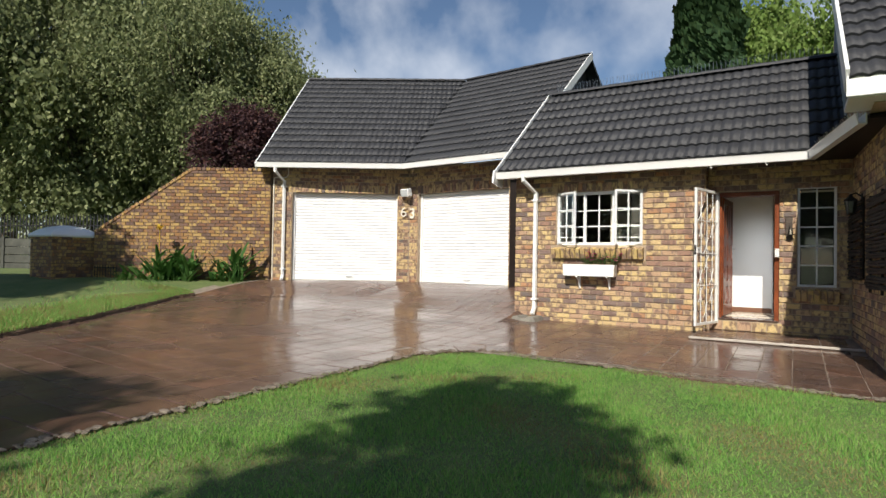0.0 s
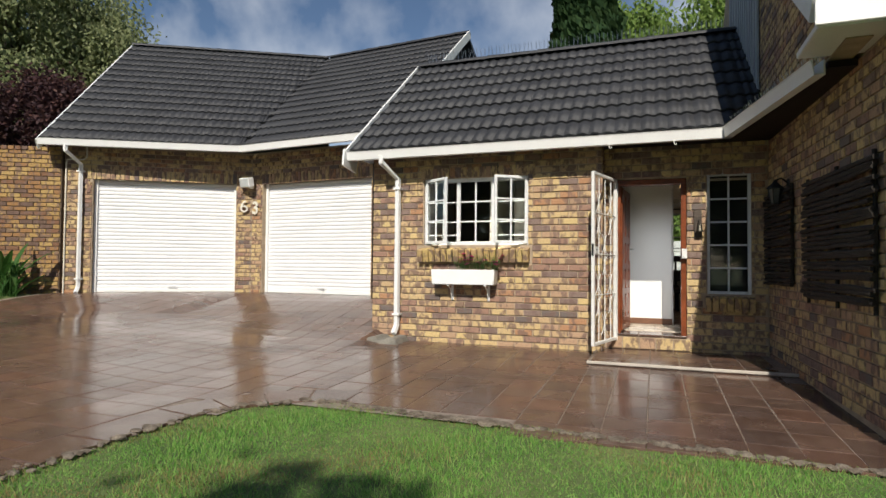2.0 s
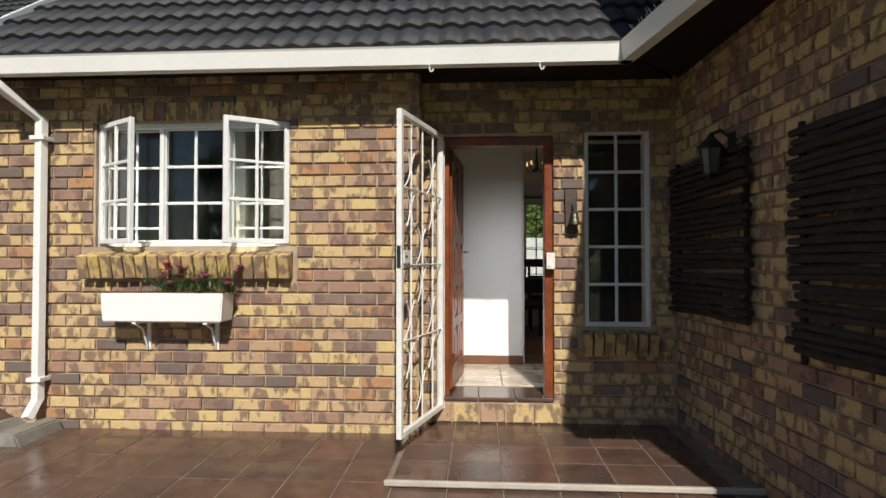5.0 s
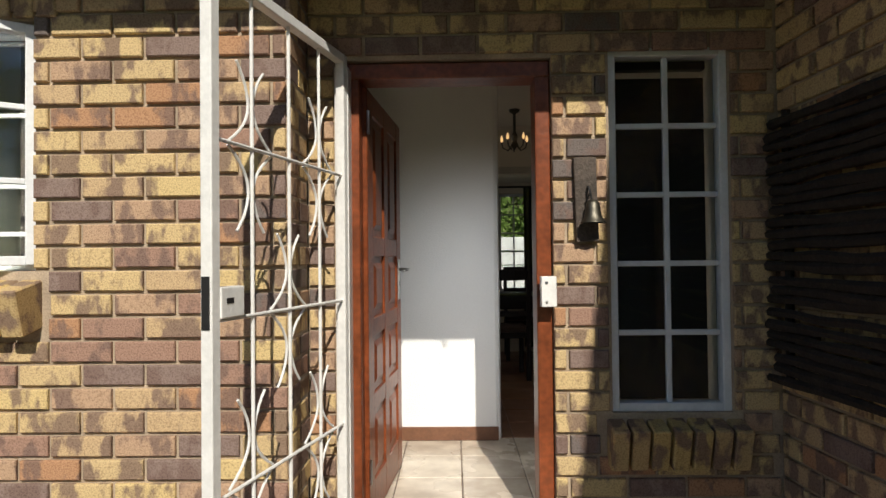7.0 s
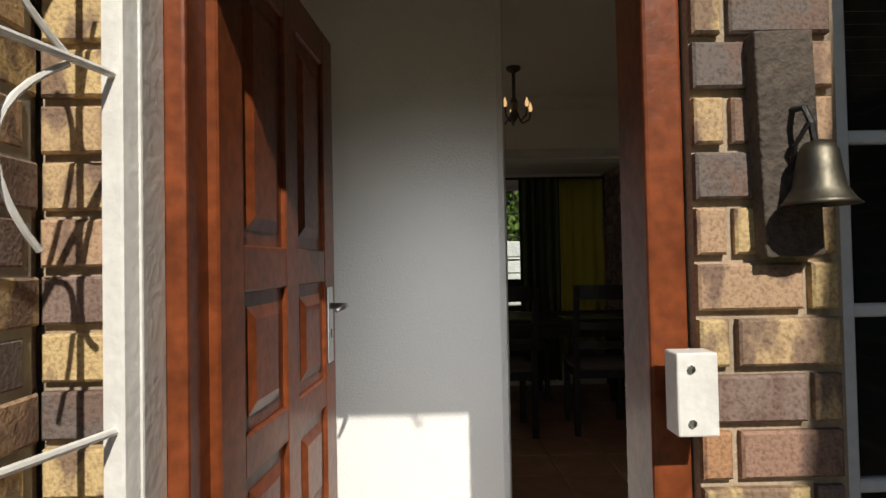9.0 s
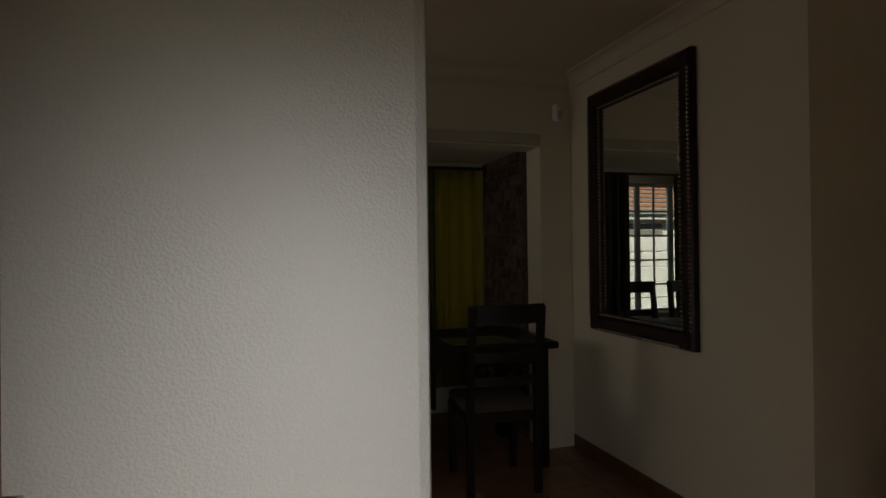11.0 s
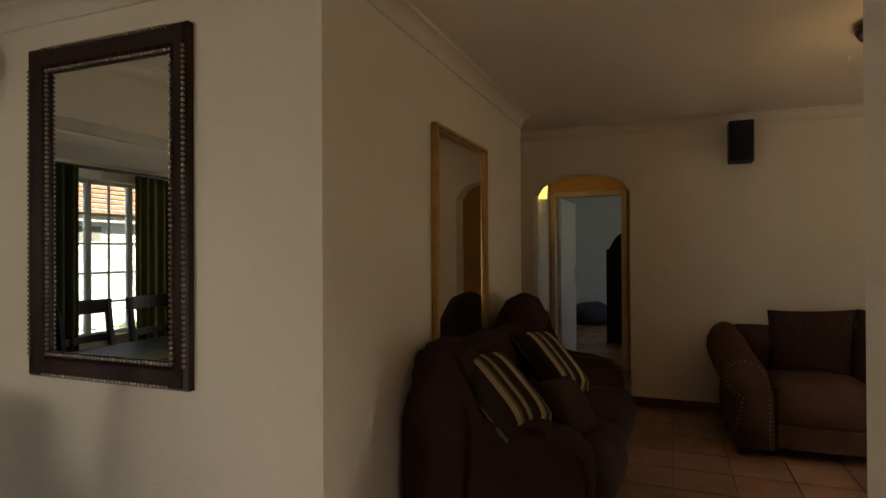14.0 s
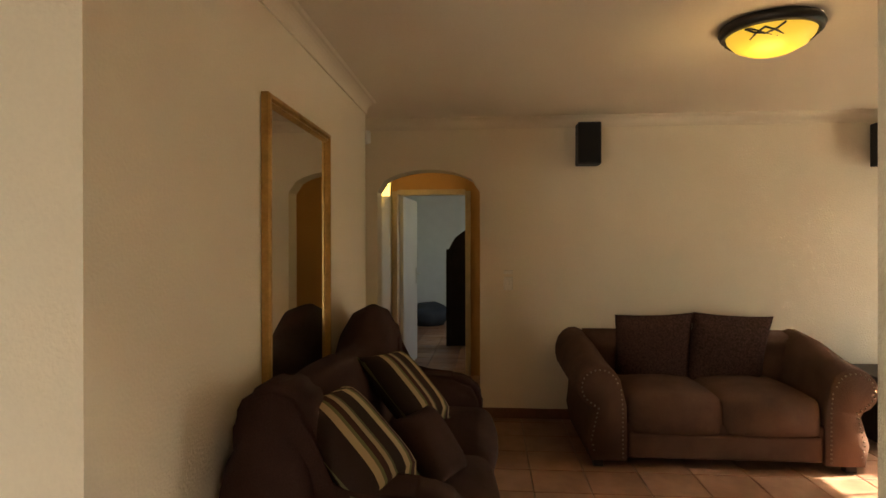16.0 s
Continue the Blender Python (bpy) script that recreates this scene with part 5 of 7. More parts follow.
def lay_floor():
    rng = random.Random(11)
    s = 0.335
    base = {}
    for nm, mt in (("w", FLOOR_W), ("t", FLOOR_T)):
        me = bpy.data.meshes.new("tile")
        tv, tf = tile_data(0, 0, s, s, lambda a, b: 0.0, gap=0.006, low=0.012, bev=0.003)
        me.from_pydata(tv, [], tf)
        me.materials.append(mt)
        base[nm] = me
    n = 0
    vs, fs = [], []
    for i in range(-7, 37):
        for j in range(-12, 16):
            x, y = i * s - 0.1, 9.5 + j * s
            if y < 9.38 and x < 1.6 or x > 11.9 or y > 13.7 or x > 6.9 and (y < 9 or y > 12.4) or y < 5.6:
                continue
            hall = x < 1.2 and y < 10.5
            near = hall or (2.6 < x < 5.6 and 7.2 < y < 10.9)
            if near and n < 290:
                ob = new("tile", base["w" if hall or x > 6.9 else "t"])
                ob.parent = floor_in
                ob.matrix_basis = pose(x, y, ZF + rng.uniform(-0.0006, 0.0006))
                n += 1
            else:
                bv, bf = tile_data(x, y, s, s, lambda a, b: ZF, gap=0.006, low=0.012, bev=0.003)
                q = len(vs)
                vs += bv
                fs += [tuple(k + q for k in f) for f in bf]
    me = bpy.data.meshes.new("tile_run")
    me.from_pydata(vs, [], fs)
    me.materials.append(FLOOR_TI)
    ob = new("tile_run", me)
    ob.parent = floor_in
    tagged(ob, kind="stuff")


# ---- outside things ----
def downpipe(name, top, foot, out, label):
    """A white square downpipe: outlet, swan-neck, drop, shoe and straps."""
    ob = thing(name, label, "downpipe", (0, 0, 0), kind="structure")
    t, f, o = Vector(top), Vector(foot), Vector(out)
    bm = bmesh.new()
    tube(bm, [t, t - Vector((0, 0, 0.10)), Vector((f.x, f.y, t.z - 0.30)), Vector((f.x, f.y, f.z + 0.12)), f + o * 0.10], 0.045, 4)
    bmesh.ops.bevel(bm, geom=bm.edges[:], offset=0.006, segments=1, affect="EDGES")
    part("pipe", bm, WHITE, ob)
    for z in (t.z - 0.45, f.z + 0.25):
        part("strap", B(f.x - 0.055, f.y - 0.05, z, f.x + 0.055, f.y + 0.06, z + 0.03, bevel=0.003), WHITE, ob)
    return ob


downpipe("downpipe", (-3.63, 8.54, 2.56), (-3.50, YA - 0.06, 0.10), (0, -1, 0), "white square downpipe on the kitchen corner")
gp = MG1 @ Vector((0.30, -0.06, 0))
gt = MG1 @ Vector((0.16, -0.45, 0))
downpipe("downpipe", (gt.x, gt.y, 3.27), (gp.x, gp.y, 0.46), (0.5, -0.85, 0), "white square downpipe beside the first garage door")
sp = bmesh.new()
prism(sp, [(-0.24, 0.0), (0.24, 0.0), (0.20, 0.09), (0.09, 0.10), (0.06, 0.06), (-0.06, 0.06), (-0.09, 0.10), (-0.20, 0.09)], 0.42, m=pose(-3.56, 8.44, -0.02, 0, 0, 0))
bmesh.ops.bevel(sp, geom=sp.edges[:], offset=0.012, segments=2, affect="EDGES")
obj("splash_block", sp, CONCRETE, None, "grey concrete splash block under the downpipe", "splash block")
# conduit up the garage wall
bm = bmesh.new()
c0 = MG1 @ Vector((0.03, -0.02, 0))
tube(bm, [(c0.x, c0.y, 0.45), (c0.x, c0.y, 3.0), (c0.x + 0.03, c0.y, 3.06), (c0.x + 0.25, c0.y + 0.16, 3.07), (c0.x + 0.31, c0.y + 0.19, 3.12), (c0.x + 0.31, c0.y + 0.19, 3.35)], 0.014, 8)
obj("conduit", bm, NUMBER, None, "thin cream conduit on the garage corner", "conduit")

# window box
wb = thing("window_box", "white window box with pink flowers under the kitchen window", "planter", (-2.93, YA - 0.02, 0.80))
WBW = 0.88
bm = bmesh.new()
prism(bm, [(0.015, 0), (WBW - 0.015, 0), (WBW, 0.20), (0, 0.20)], -0.2)
bmesh.ops.bevel(bm, geom=bm.edges[:], offset=0.008, segments=2, affect="EDGES")
part("trough", bm, WHITE, wb, "white painted trough")
part("soil", B(0.02, -0.18, 0.19, WBW - 0.02, -0.02, 0.207), EARTH, wb)
for x in (0.24, WBW - 0.13):
    bm = bmesh.new()
    box(bm, x - 0.015, -0.19, -0.018, x + 0.015, 0.02, 0.0, bevel=0.003, seg=1)
    box(bm, x - 0.015, 0.0, -0.22, x + 0.015, 0.02, -0.017, bevel=0.003, seg=1)
    tube(bm, [(x, -0.17, -0.015), (x, -0.08, -0.06), (x, -0.01, -0.20)], 0.008, 6)
    part("bracket", bm, WHITE, wb, "white steel bracket")


def leaf(bm, base, d, length, width, bend=0.3, seg=4):
    """A strap leaf with a fold down its middle."""
    d = Vector(d).normalized()
    side = d.cross(Vector((0, 0, 1)))
    side = side.normalized() if side.length > 0.01 else Vector((1, 0, 0))
    prev = None
    p = Vector(base)
    for i in range(seg + 1):
        t = i / seg
        w = width * math.sin(math.pi * min(0.98, 0.12 + 0.88 * t)) ** 0.7
        nrm = side.cross(d).normalized()
        row = [bm.verts.new(p - side * w), bm.verts.new(p - nrm * w * 0.25), bm.verts.new(p + side * w)]
        if prev:
            bm.faces.new((prev[0], prev[1], row[1], row[0]))
            bm.faces.new((prev[1], prev[2], row[2], row[1]))
        prev = row
        d = (d + Vector((0, 0, -bend / seg))).normalized()
        p = p + d * (length / seg)


rng = random.Random(21)
FERN = leaf_mat("flower_stem", [(0.09, 0.17, 0.05), (0.16, 0.25, 0.09)])
PINK = leaf_mat("pink_petal", [(0.70, 0.07, 0.34), (0.80, 0.14, 0.42), (0.6, 0.05, 0.26)])
bm, bf = bmesh.new(), bmesh.new()
for k in range(150):
    x, y = rng.uniform(0.36, WBW + 0.03), rng.uniform(-0.19, -0.03)
    h = rng.uniform(0.06, 0.22)
    tip = Vector((x + rng.uniform(-0.07, 0.09), y + rng.uniform(-0.09, 0.04), 0.2 + h))
    tube(bm, [(x, y, 0.19), Vector((x, y, 0.2)).lerp(tip, 0.6) + Vector((0, 0, 0.02)), tip], 0.0016, 3)
    for q in range(5):
        at = Vector((x, y, 0.2)).lerp(tip, rng.uniform(0.3, 1.0))
        leaf(bm, at, (rng.uniform(-1, 1), rng.uniform(-1, 1), rng.uniform(-0.2, 0.8)), 0.028, 0.004, 0.2, 2)
    if k % 5 == 0:
        for q in range(8):
            leaf(bf, tip, (math.cos(q * 0.8), math.sin(q * 0.8), 0.6), 0.034, 0.014, 0.4, 2)
part("foliage", bm, FERN, wb, "thin green trailing stems")
part("blossom", bf, PINK, wb, "small bright pink flowers")

# bell by the door
bell = thing("door_bell", "small bronze hanging bell on a weathered board", "bell", (0.40, YR - 0.004, 1.42))
bell.scale = (0.8, 0.8, 0.8)
part("board", B(-0.055, -0.04, 0.0, 0.055, 0.0, 0.42, bevel=0.004, m=pose(0, 0, 0, 0, -1.5, 0)), WOOD_OLD, bell, "weathered timber board")
bm = bmesh.new()
tube(bm, [(0.0, -0.04, 0.27), (0.0, -0.075, 0.265), (0.005, -0.085, 0.235), (0.01, -0.085, 0.20)], 0.006, 6)
tube(bm, [(0.0, -0.04, 0.16), (-0.01, -0.06, 0.2), (0.0, -0.085, 0.235)], 0.005, 6)
part("hanger", bm, BLACK, bell, "black iron hanger")
bm = bmesh.new()
lathe(bm, [(0.006, 0.205), (0.022, 0.20), (0.032, 0.185), (0.037, 0.15), (0.043, 0.12), (0.056, 0.098), (0.065, 0.09), (0.060, 0.09), (0.036, 0.13), (0.0, 0.17)], (0.015, -0.085, 0))
smooth(part("cup", bm, BRONZE, bell, "dull bronze bell"))

# lantern
lan = thing("wall_lantern", "black iron coach lantern on the wing wall", "lantern", (1.205, 8.28, 1.71))
lan.scale = (0.8, 0.8, 0.8)
part("backplate", B(-0.012, -0.05, 0.1, 0.012, 0.05, 0.34, bevel=0.004), BLACK, lan)
bm = bmesh.new()
tube(bm, [(-0.01, 0, 0.30), (-0.08, 0, 0.36), (-0.15, 0, 0.33)], 0.012, 8)
part("arm", bm, BLACK, lan)
bm = bmesh.new()
lathe(bm, [(0.0, 0.35), (0.02, 0.33), (0.035, 0.30), (0.10, 0.235), (0.105, 0.225), (0.0, 0.225)], (-0.15, 0, 0), 6)
part("cap", bm, BLACK, lan)
for k in range(6):
    a = k * math.pi / 3
    bm = bmesh.new()
    tube(bm, [(-0.15 + 0.085 * math.cos(a), 0.085 * math.sin(a), 0.225), (-0.15 + 0.052 * math.cos(a), 0.052 * math.sin(a), 0.03)], 0.006, 5)
    part("cage_bar", bm, BLACK, lan)
bm = bmesh.new()
lathe(bm, [(0.058, 0.035), (0.058, 0.02), (0.02, 0.0), (0.0, -0.01)], (-0.15, 0, 0), 6)
part("base", bm, BLACK, lan)
bm = bmesh.new()
lathe(bm, [(0.078, 0.22), (0.048, 0.04)], (-0.15, 0, 0), 6)
part("glass", bm, mat("lantern_glass", (0.10, 0.11, 0.10), 0.2, var=0.2), lan, "dusty pale glass")


def reed_blind(name, u0, u1, z0, z1, label, step=0.043, rail=True):
    """Rough sticks laced across uprights, standing off the wall."""
    ob = thing(name, label, "reed screen")
    ob.matrix_world = MW @ pose(u0, -0.002, z0)
    w, h = u1 - u0, z1 - z0
    for x in ((0.03, w * 0.5, w - 0.04) if w > 1.2 else (0.05, w - 0.05)):
        bm = bmesh.new()
        tube(bm, [(x, -0.018, -0.06 if rail else 0), (x + 0.008, -0.018, h / 2), (x, -0.018, h + 0.04)], 0.016, 6)
        part("upright", bm, STICK, ob, "rough upright pole")
    z = 0.0
    r = random.Random(int(u0 * 100))
    while z < h:
        bm = bmesh.new()
        n = 7
        a, b = r.uniform(-0.05, 0.02), w + r.uniform(-0.03, 0.06)
        y0 = r.uniform(-0.012, 0.012)
        zz = z + r.uniform(-0.006, 0.006)
        sl = r.uniform(-0.022, 0.022)
        tube(bm, [(a + (b - a) * i / n, -0.045 + y0 * 0.4 + r.uniform(-0.004, 0.004), zz + sl * i / n + r.uniform(-0.005, 0.005)) for i in range(n + 1)],
             [r.uniform(0.015, 0.024) for i in range(n + 1)], 6)
        part("stick", bm, STICK, ob)
        z += step
    return ob


reed_blind("reed_screen", 1.52, 3.06, 0.80, 1.84, "dark rough reed screen over a window of the wing")
reed_blind("reed_screen", 0.03, 1.08, 0.88, 1.88, "dark narrow reed screen beside the porch window", rail=False)

# stepped brick wall and pillar beside the garages
LW0, LW1 = (-14.9, 7.14), (-10.98, 9.42)
LLEN = math.hypot(LW1[0] - LW0[0], LW1[1] - LW0[1])
MLW = along(LW0, LW1)
ltop = lambda u: 1.58 + min(1.0, max(0.0, u / 2.5)) * 1.67
bm = bmesh.new()
prism(bm, [(0.0, -0.1), (LLEN, -0.1), (LLEN, 3.22), (2.5, 3.22), (0.0, 1.55)], 0.2, m=MLW @ pose(0, 0.012, 0))
wall_garden = obj("wall_garden", bm, MORTAR_G, None, "sloping topped face brick garden wall", "wall", "structure")
brick_wall(wall_garden, MLW @ pose(0, 0.012, 0), 0.0, LLEN, 0.0, 3.24, near=(0.0, LLEN), top=ltop)
cop = thing("coping", "yellow brick coping on the garden wall", "coping", (0, 0, 0), kind="structure")
pts = [Vector((0.0, 0.1, 1.58)), Vector((2.5, 0.1, 3.25)), Vector((LLEN, 0.1, 3.25))]
for a, b in zip(pts, pts[1:]):
    n = int((b - a).length / 0.115)
    ang = math.degrees(math.atan2(b.z - a.z, b.x - a.x))
    for k in range(n):
        c = a.lerp(b, (k + 0.5) / n)
        part("brick", B(-0.052, -0.125, -0.035, 0.052, 0.125, 0.04, bevel=0.006, m=MLW @ Matrix.Translation(c) @ Matrix.Rotation(radians(-ang), 4, "Y"), seg=1), BRICK_GO, cop)
pil = thing("gate_pillar", "square brick pillar with a white domed cap", "pillar", (0, 0, 0), kind="structure")
PX, PY, PS = -15.5, 6.72, 0.54
part("core", B(PX - PS + 0.014, PY - PS + 0.014, 0.0, PX + PS - 0.014, PY + PS - 0.014, 1.44), MORTAR_G, pil)
MPF = pose(PX - PS, PY - PS + 0.014, 0)
brick_wall(pil, MPF, 0, 2 * PS, 0.02, 1.42)
brick_wall(pil, along((PX + PS - 0.014, PY - PS), (PX + PS - 0.014, PY + PS)), 0, 2 * PS, 0.02, 1.42)
bm = bmesh.new()
rows = []
for r, z in ((PS + 0.03, 1.435), (PS + 0.05, 1.47), (PS + 0.03, 1.51), (PS - 0.1, 1.62), (PS - 0.28, 1.70), (0.06, 1.74)):
    rows.append([bm.verts.new((PX + a * r, PY + b * r, z)) for a, b in ((-1, -1), (1, -1), (1, 1), (-1, 1))])
for a, b in zip(rows, rows[1:]):
    for k in range(4):
        bm.faces.new((a[k], a[(k + 1) % 4], b[(k + 1) % 4], b[k]))
bm.faces.new(rows[-1])
part("cap", bm, WHITE, pil, "white painted domed cap")

# small grey grille beside the pillar
gr = thing("steel_grille", "low grey steel bars beside the brick pillar", "grille")
gr.matrix_world = MLW @ pose(0.05, -0.03, 0.12)
for k in range(9):
    bm = bmesh.new()
    tube(bm, [(k * 0.07, 0, 0.0), (k * 0.07, 0, 0.62)], 0.008, 5)
    part("bar", bm, BLACK, gr)
for z in (0.08, 0.55):
    part("rail", B(-0.02, -0.008, z, 0.58, 0.008, z + 0.025), BLACK, gr)

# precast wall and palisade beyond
# the trees' shade on the precast panels is in this dark colour
CONCRETE_SHADED = mat("tree_shaded_concrete", (0.085, 0.085, 0.07), 0.95, var=0.3, scale=3, bump=0.4)
pw = thing("precast_wall", "grey precast concrete boundary wall coloured dark for tree shade", "wall", (0, 0, 0), kind="structure")
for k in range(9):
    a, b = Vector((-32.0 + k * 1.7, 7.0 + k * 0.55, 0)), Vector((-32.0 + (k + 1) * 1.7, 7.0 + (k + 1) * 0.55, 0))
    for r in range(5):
        part("panel", B(0.06, -0.02, 0.02 + r * 0.31, (b - a).length - 0.06, 0.02, 0.31 + r * 0.31, bevel=0.01, m=along(a, b), seg=1), CONCRETE_SHADED, pw)
    part("post", B(-0.06, -0.06, 0, 0.06, 0.06, 1.62, m=along(a, b)), CONCRETE_SHADED, pw)
pf = thing("palisade_fence", "dark steel palisade fence behind the garden wall", "fence", (0, 0, 0))
q0, q1 = Vector((-31.0, 9.0, 0)), Vector((-14.5, 13.6, 0))
mf = along(q0, q1)
fl_ = (q1 - q0).length
for k in range(100):
    bm = bmesh.new()
    u = k * fl_ / 100
    prism(bm, [(u, 0.2), (u + 0.06, 0.2), (u + 0.06, 2.45), (u + 0.03, 2.6), (u, 2.45)], 0.012, m=mf)
    part("pale", bm, BLACK, pf)
for z in (0.6, 2.1):
    part("rail", B(0, 0.015, z, fl_, 0.05, z + 0.05, m=mf), BLACK, pf)

# plants in the bed along the garden wall
LILY = leaf_mat("lily_leaf", [(0.035, 0.10, 0.02), (0.06, 0.15, 0.03), (0.10, 0.19, 0.05)])
YELLOW = leaf_mat("yellow_petal", [(0.75, 0.50, 0.03), (0.8, 0.6, 0.08)])
bm = B(-0.3, -0.75, 0.04, LLEN - 0.05, -0.02, 0.17, bevel=0.05, m=MLW)
obj("flower_bed", bm, EARTH, None, "strip of dark earth along the garden wall", "flower bed", "structure")


def canna(u, v, n, h, seed, flower=False):
    r = random.Random(seed)
    at = MLW @ Vector((u, v, 0.15))
    ob = thing("canna_plant", "broad-leaved green lily clump" + (" with a yellow flower" if flower else " by the garden wall"), "plant", at, group="bed plants")
    bm = bmesh.new()
    for k in range(n):
        a = r.uniform(0, 2 * math.pi)
        b = Vector((r.gauss(0, 0.13), r.gauss(0, 0.10), 0))
        st = r.uniform(0.1, 0.55) * h
        tube(bm, [b, b + Vector((0, 0, st))], 0.008, 4)
        leaf(bm, b + Vector((0, 0, st * r.uniform(0.5, 1))), (math.cos(a) * 0.6, math.sin(a) * 0.6, r.uniform(0.7, 1.6)), r.uniform(0.3, 0.55) * h, r.uniform(0.035, 0.065), r.uniform(0.5, 1.5), 5)
    part("leaves", bm, LILY, ob)
    if flower:
        bm = bmesh.new()
        for k in range(26):
            leaf(bm, (r.uniform(-0.08, 0.08), r.uniform(-0.05, 0.05), h * 1.15 + r.uniform(-0.05, 0.05)), (r.uniform(-1, 1), r.uniform(-1, 1), r.uniform(0, 1)), 0.09, 0.03, 0.5, 3)
        tube(bm, [(0, 0, 0), (0, 0, h * 1.15)], 0.008, 4)
        part("flower", bm, YELLOW, ob, "yellow bloom")


for k, (u, v, n, h, f) in enumerate(((1.05, -0.45, 18, 0.7, False), (1.5, -0.4, 18, 0.75, False), (1.95, -0.5, 40, 1.0, True), (2.35, -0.45, 44, 1.1, False), (2.65, -0.5, 34, 1.0, False), (3.45, -0.42, 26, 0.85, False), (3.8, -0.42, 32, 1.25, False))):
    canna(u, v, n, h * 1.35, 40 + k, f)


# ---- trees ----
BARK = mat("tree_bark", (0.10, 0.075, 0.055), 0.9, var=0.3, scale=6, bump=0.6)
WILLOW = leaf_mat("willow_leaf", [(0.11, 0.14, 0.06), (0.17, 0.20, 0.085), (0.24, 0.27, 0.12), (0.33, 0.35, 0.18)], 0.4)
WILLOW_B = leaf_mat("light_willow_leaf", [(0.12, 0.20, 0.04), (0.18, 0.27, 0.06), (0.25, 0.33, 0.10)], 0.4)
PLUM = leaf_mat("plum_leaf", [(0.035, 0.018, 0.022), (0.06, 0.028, 0.03), (0.10, 0.045, 0.035)], 0.25)
CYPRESS = leaf_mat("cypress_leaf", [(0.018, 0.045, 0.016), (0.03, 0.065, 0.022), (0.05, 0.09, 0.03)], 0.15)


def leaves_mesh(name, centres, size, material, parent, seed, droop=0.5, slim=0.28):
    """Many small folded leaves about the given points, in one mesh."""
    r = np.random.default_rng(seed)
    c = np.array(centres, float)
    n = len(c)
    a = r.uniform(0, 2 * np.pi, n)
    d = np.stack([np.cos(a), np.sin(a), r.uniform(-1.2, 0.6, n) - droop], 1)
    d /= np.linalg.norm(d, axis=1)[:, None]
    s = np.cross(d, r.normal(size=(n, 3)))
    s /= np.linalg.norm(s, axis=1)[:, None]
    l = size * r.uniform(0.6, 1.4, n)[:, None]
    w = l * slim
    v = np.stack([c, c + d * l * 0.5 + s * w, c + d * l, c + d * l * 0.5 - s * w], 1).reshape(-1, 3)
    me = bpy.data.meshes.new(name)
    me.from_pydata(v.tolist(), [], np.arange(4 * n).reshape(-1, 4).tolist())
    me.materials.append(material)
    ob = new(name, me)
    ob.parent = parent
    return ob


def tree(name, at, height, radius, label, material, seed, count, size, clumps=60, low=0.3, trunk=0.22, droop=0.5, spread=0.9):
    r = random.Random(seed)
    ob = thing(name, label, "tree", at)
    bm = bmesh.new()
    top = Vector((r.uniform(-0.4, 0.4), r.uniform(-0.4, 0.4), height * 0.75))
    fork = Vector((0.1, 0.05, height * low))
    tube(bm, [(0, 0, -0.1), (0.05, 0, height * low * 0.5), fork, fork.lerp(top, 0.5) + Vector((0.2, -0.1, 0)), top], [trunk * 1.3, trunk, trunk * 0.85, trunk * 0.45, trunk * 0.12], 9)
    cs = []
    for k in range(clumps):
        a, e = r.uniform(0, 2 * math.pi), r.uniform(-0.75, 1.0)
        q = math.sqrt(max(0.0, 1 - e * e)) * radius * r.uniform(0.35, 1.0)
        z = height * (low + 1) / 2 + e * height * (1 - low) / 2 * r.uniform(0.75, 1.0)
        c = Vector((q * math.cos(a), q * math.sin(a), z))
        cs.append(c)
        b0 = fork.lerp(top, r.uniform(0.0, 0.7))
        mid = b0.lerp(c, 0.55) + Vector((0, 0, r.uniform(0.0, 0.5)))
        tube(bm, [b0, mid, c], [trunk * 0.22, trunk * 0.12, trunk * 0.04], 5)
    smooth(part("trunk", bm, BARK, ob, "grey-brown trunk and limbs"))
    g = np.random.default_rng(seed)
    cc = np.array([tuple(c) for c in cs])
    pick = g.integers(0, len(cc), count)
    rad = g.uniform(0.35, 1.0, len(cc)) * spread
    off = g.normal(size=(count, 3)) * rad[pick][:, None] * np.array([0.6, 0.6, 0.55])
    hang = np.abs(g.normal(size=count)) * droop * 0.8
    p = cc[pick] + off
    p[:, 2] -= hang
    leaves_mesh("crown", p, size, material, ob, seed, droop)
    return ob


tree("willow_tree", (-27.0, 18.4, 0), 16.0, 6.4, "tall grey-green willow beside the garages", WILLOW, 1, 130000, 0.17, 130, 0.16, 0.38, 1.1, 1.25)
tree("willow_tree", (-34.0, 12.8, 0), 19.0, 7.8, "large grey-green willow over the boundary wall", WILLOW, 2, 140000, 0.19, 130, 0.15, 0.42, 1.1, 1.45)
tree("willow_tree", (-31.0, 16.0, 0), 16.0, 7.5, "far grey-green willow behind the fence", WILLOW, 3, 60000, 0.26, 110, 0.04, 0.35, 0.8, 1.6)
tree("willow_tree", (-23.5, 20.5, 0), 12.5, 4.8, "grey-green willow behind the garage roof", WILLOW, 9, 50000, 0.20, 90, 0.08, 0.3, 0.8, 1.1)
tree("plum_tree", (-15.2, 11.9, 0), 6.2, 1.9, "small dark purple-leaved plum tree", PLUM, 4, 30000, 0.11, 80, 0.2, 0.10, 0.2, 0.5)
tree("willow_tree", (-0.9, 34.0, 0), 15.5, 4.2, "light green willow far behind the roof", WILLOW_B, 5, 34000, 0.26, 80, 0.2, 0.3, 1.3, 1.2)
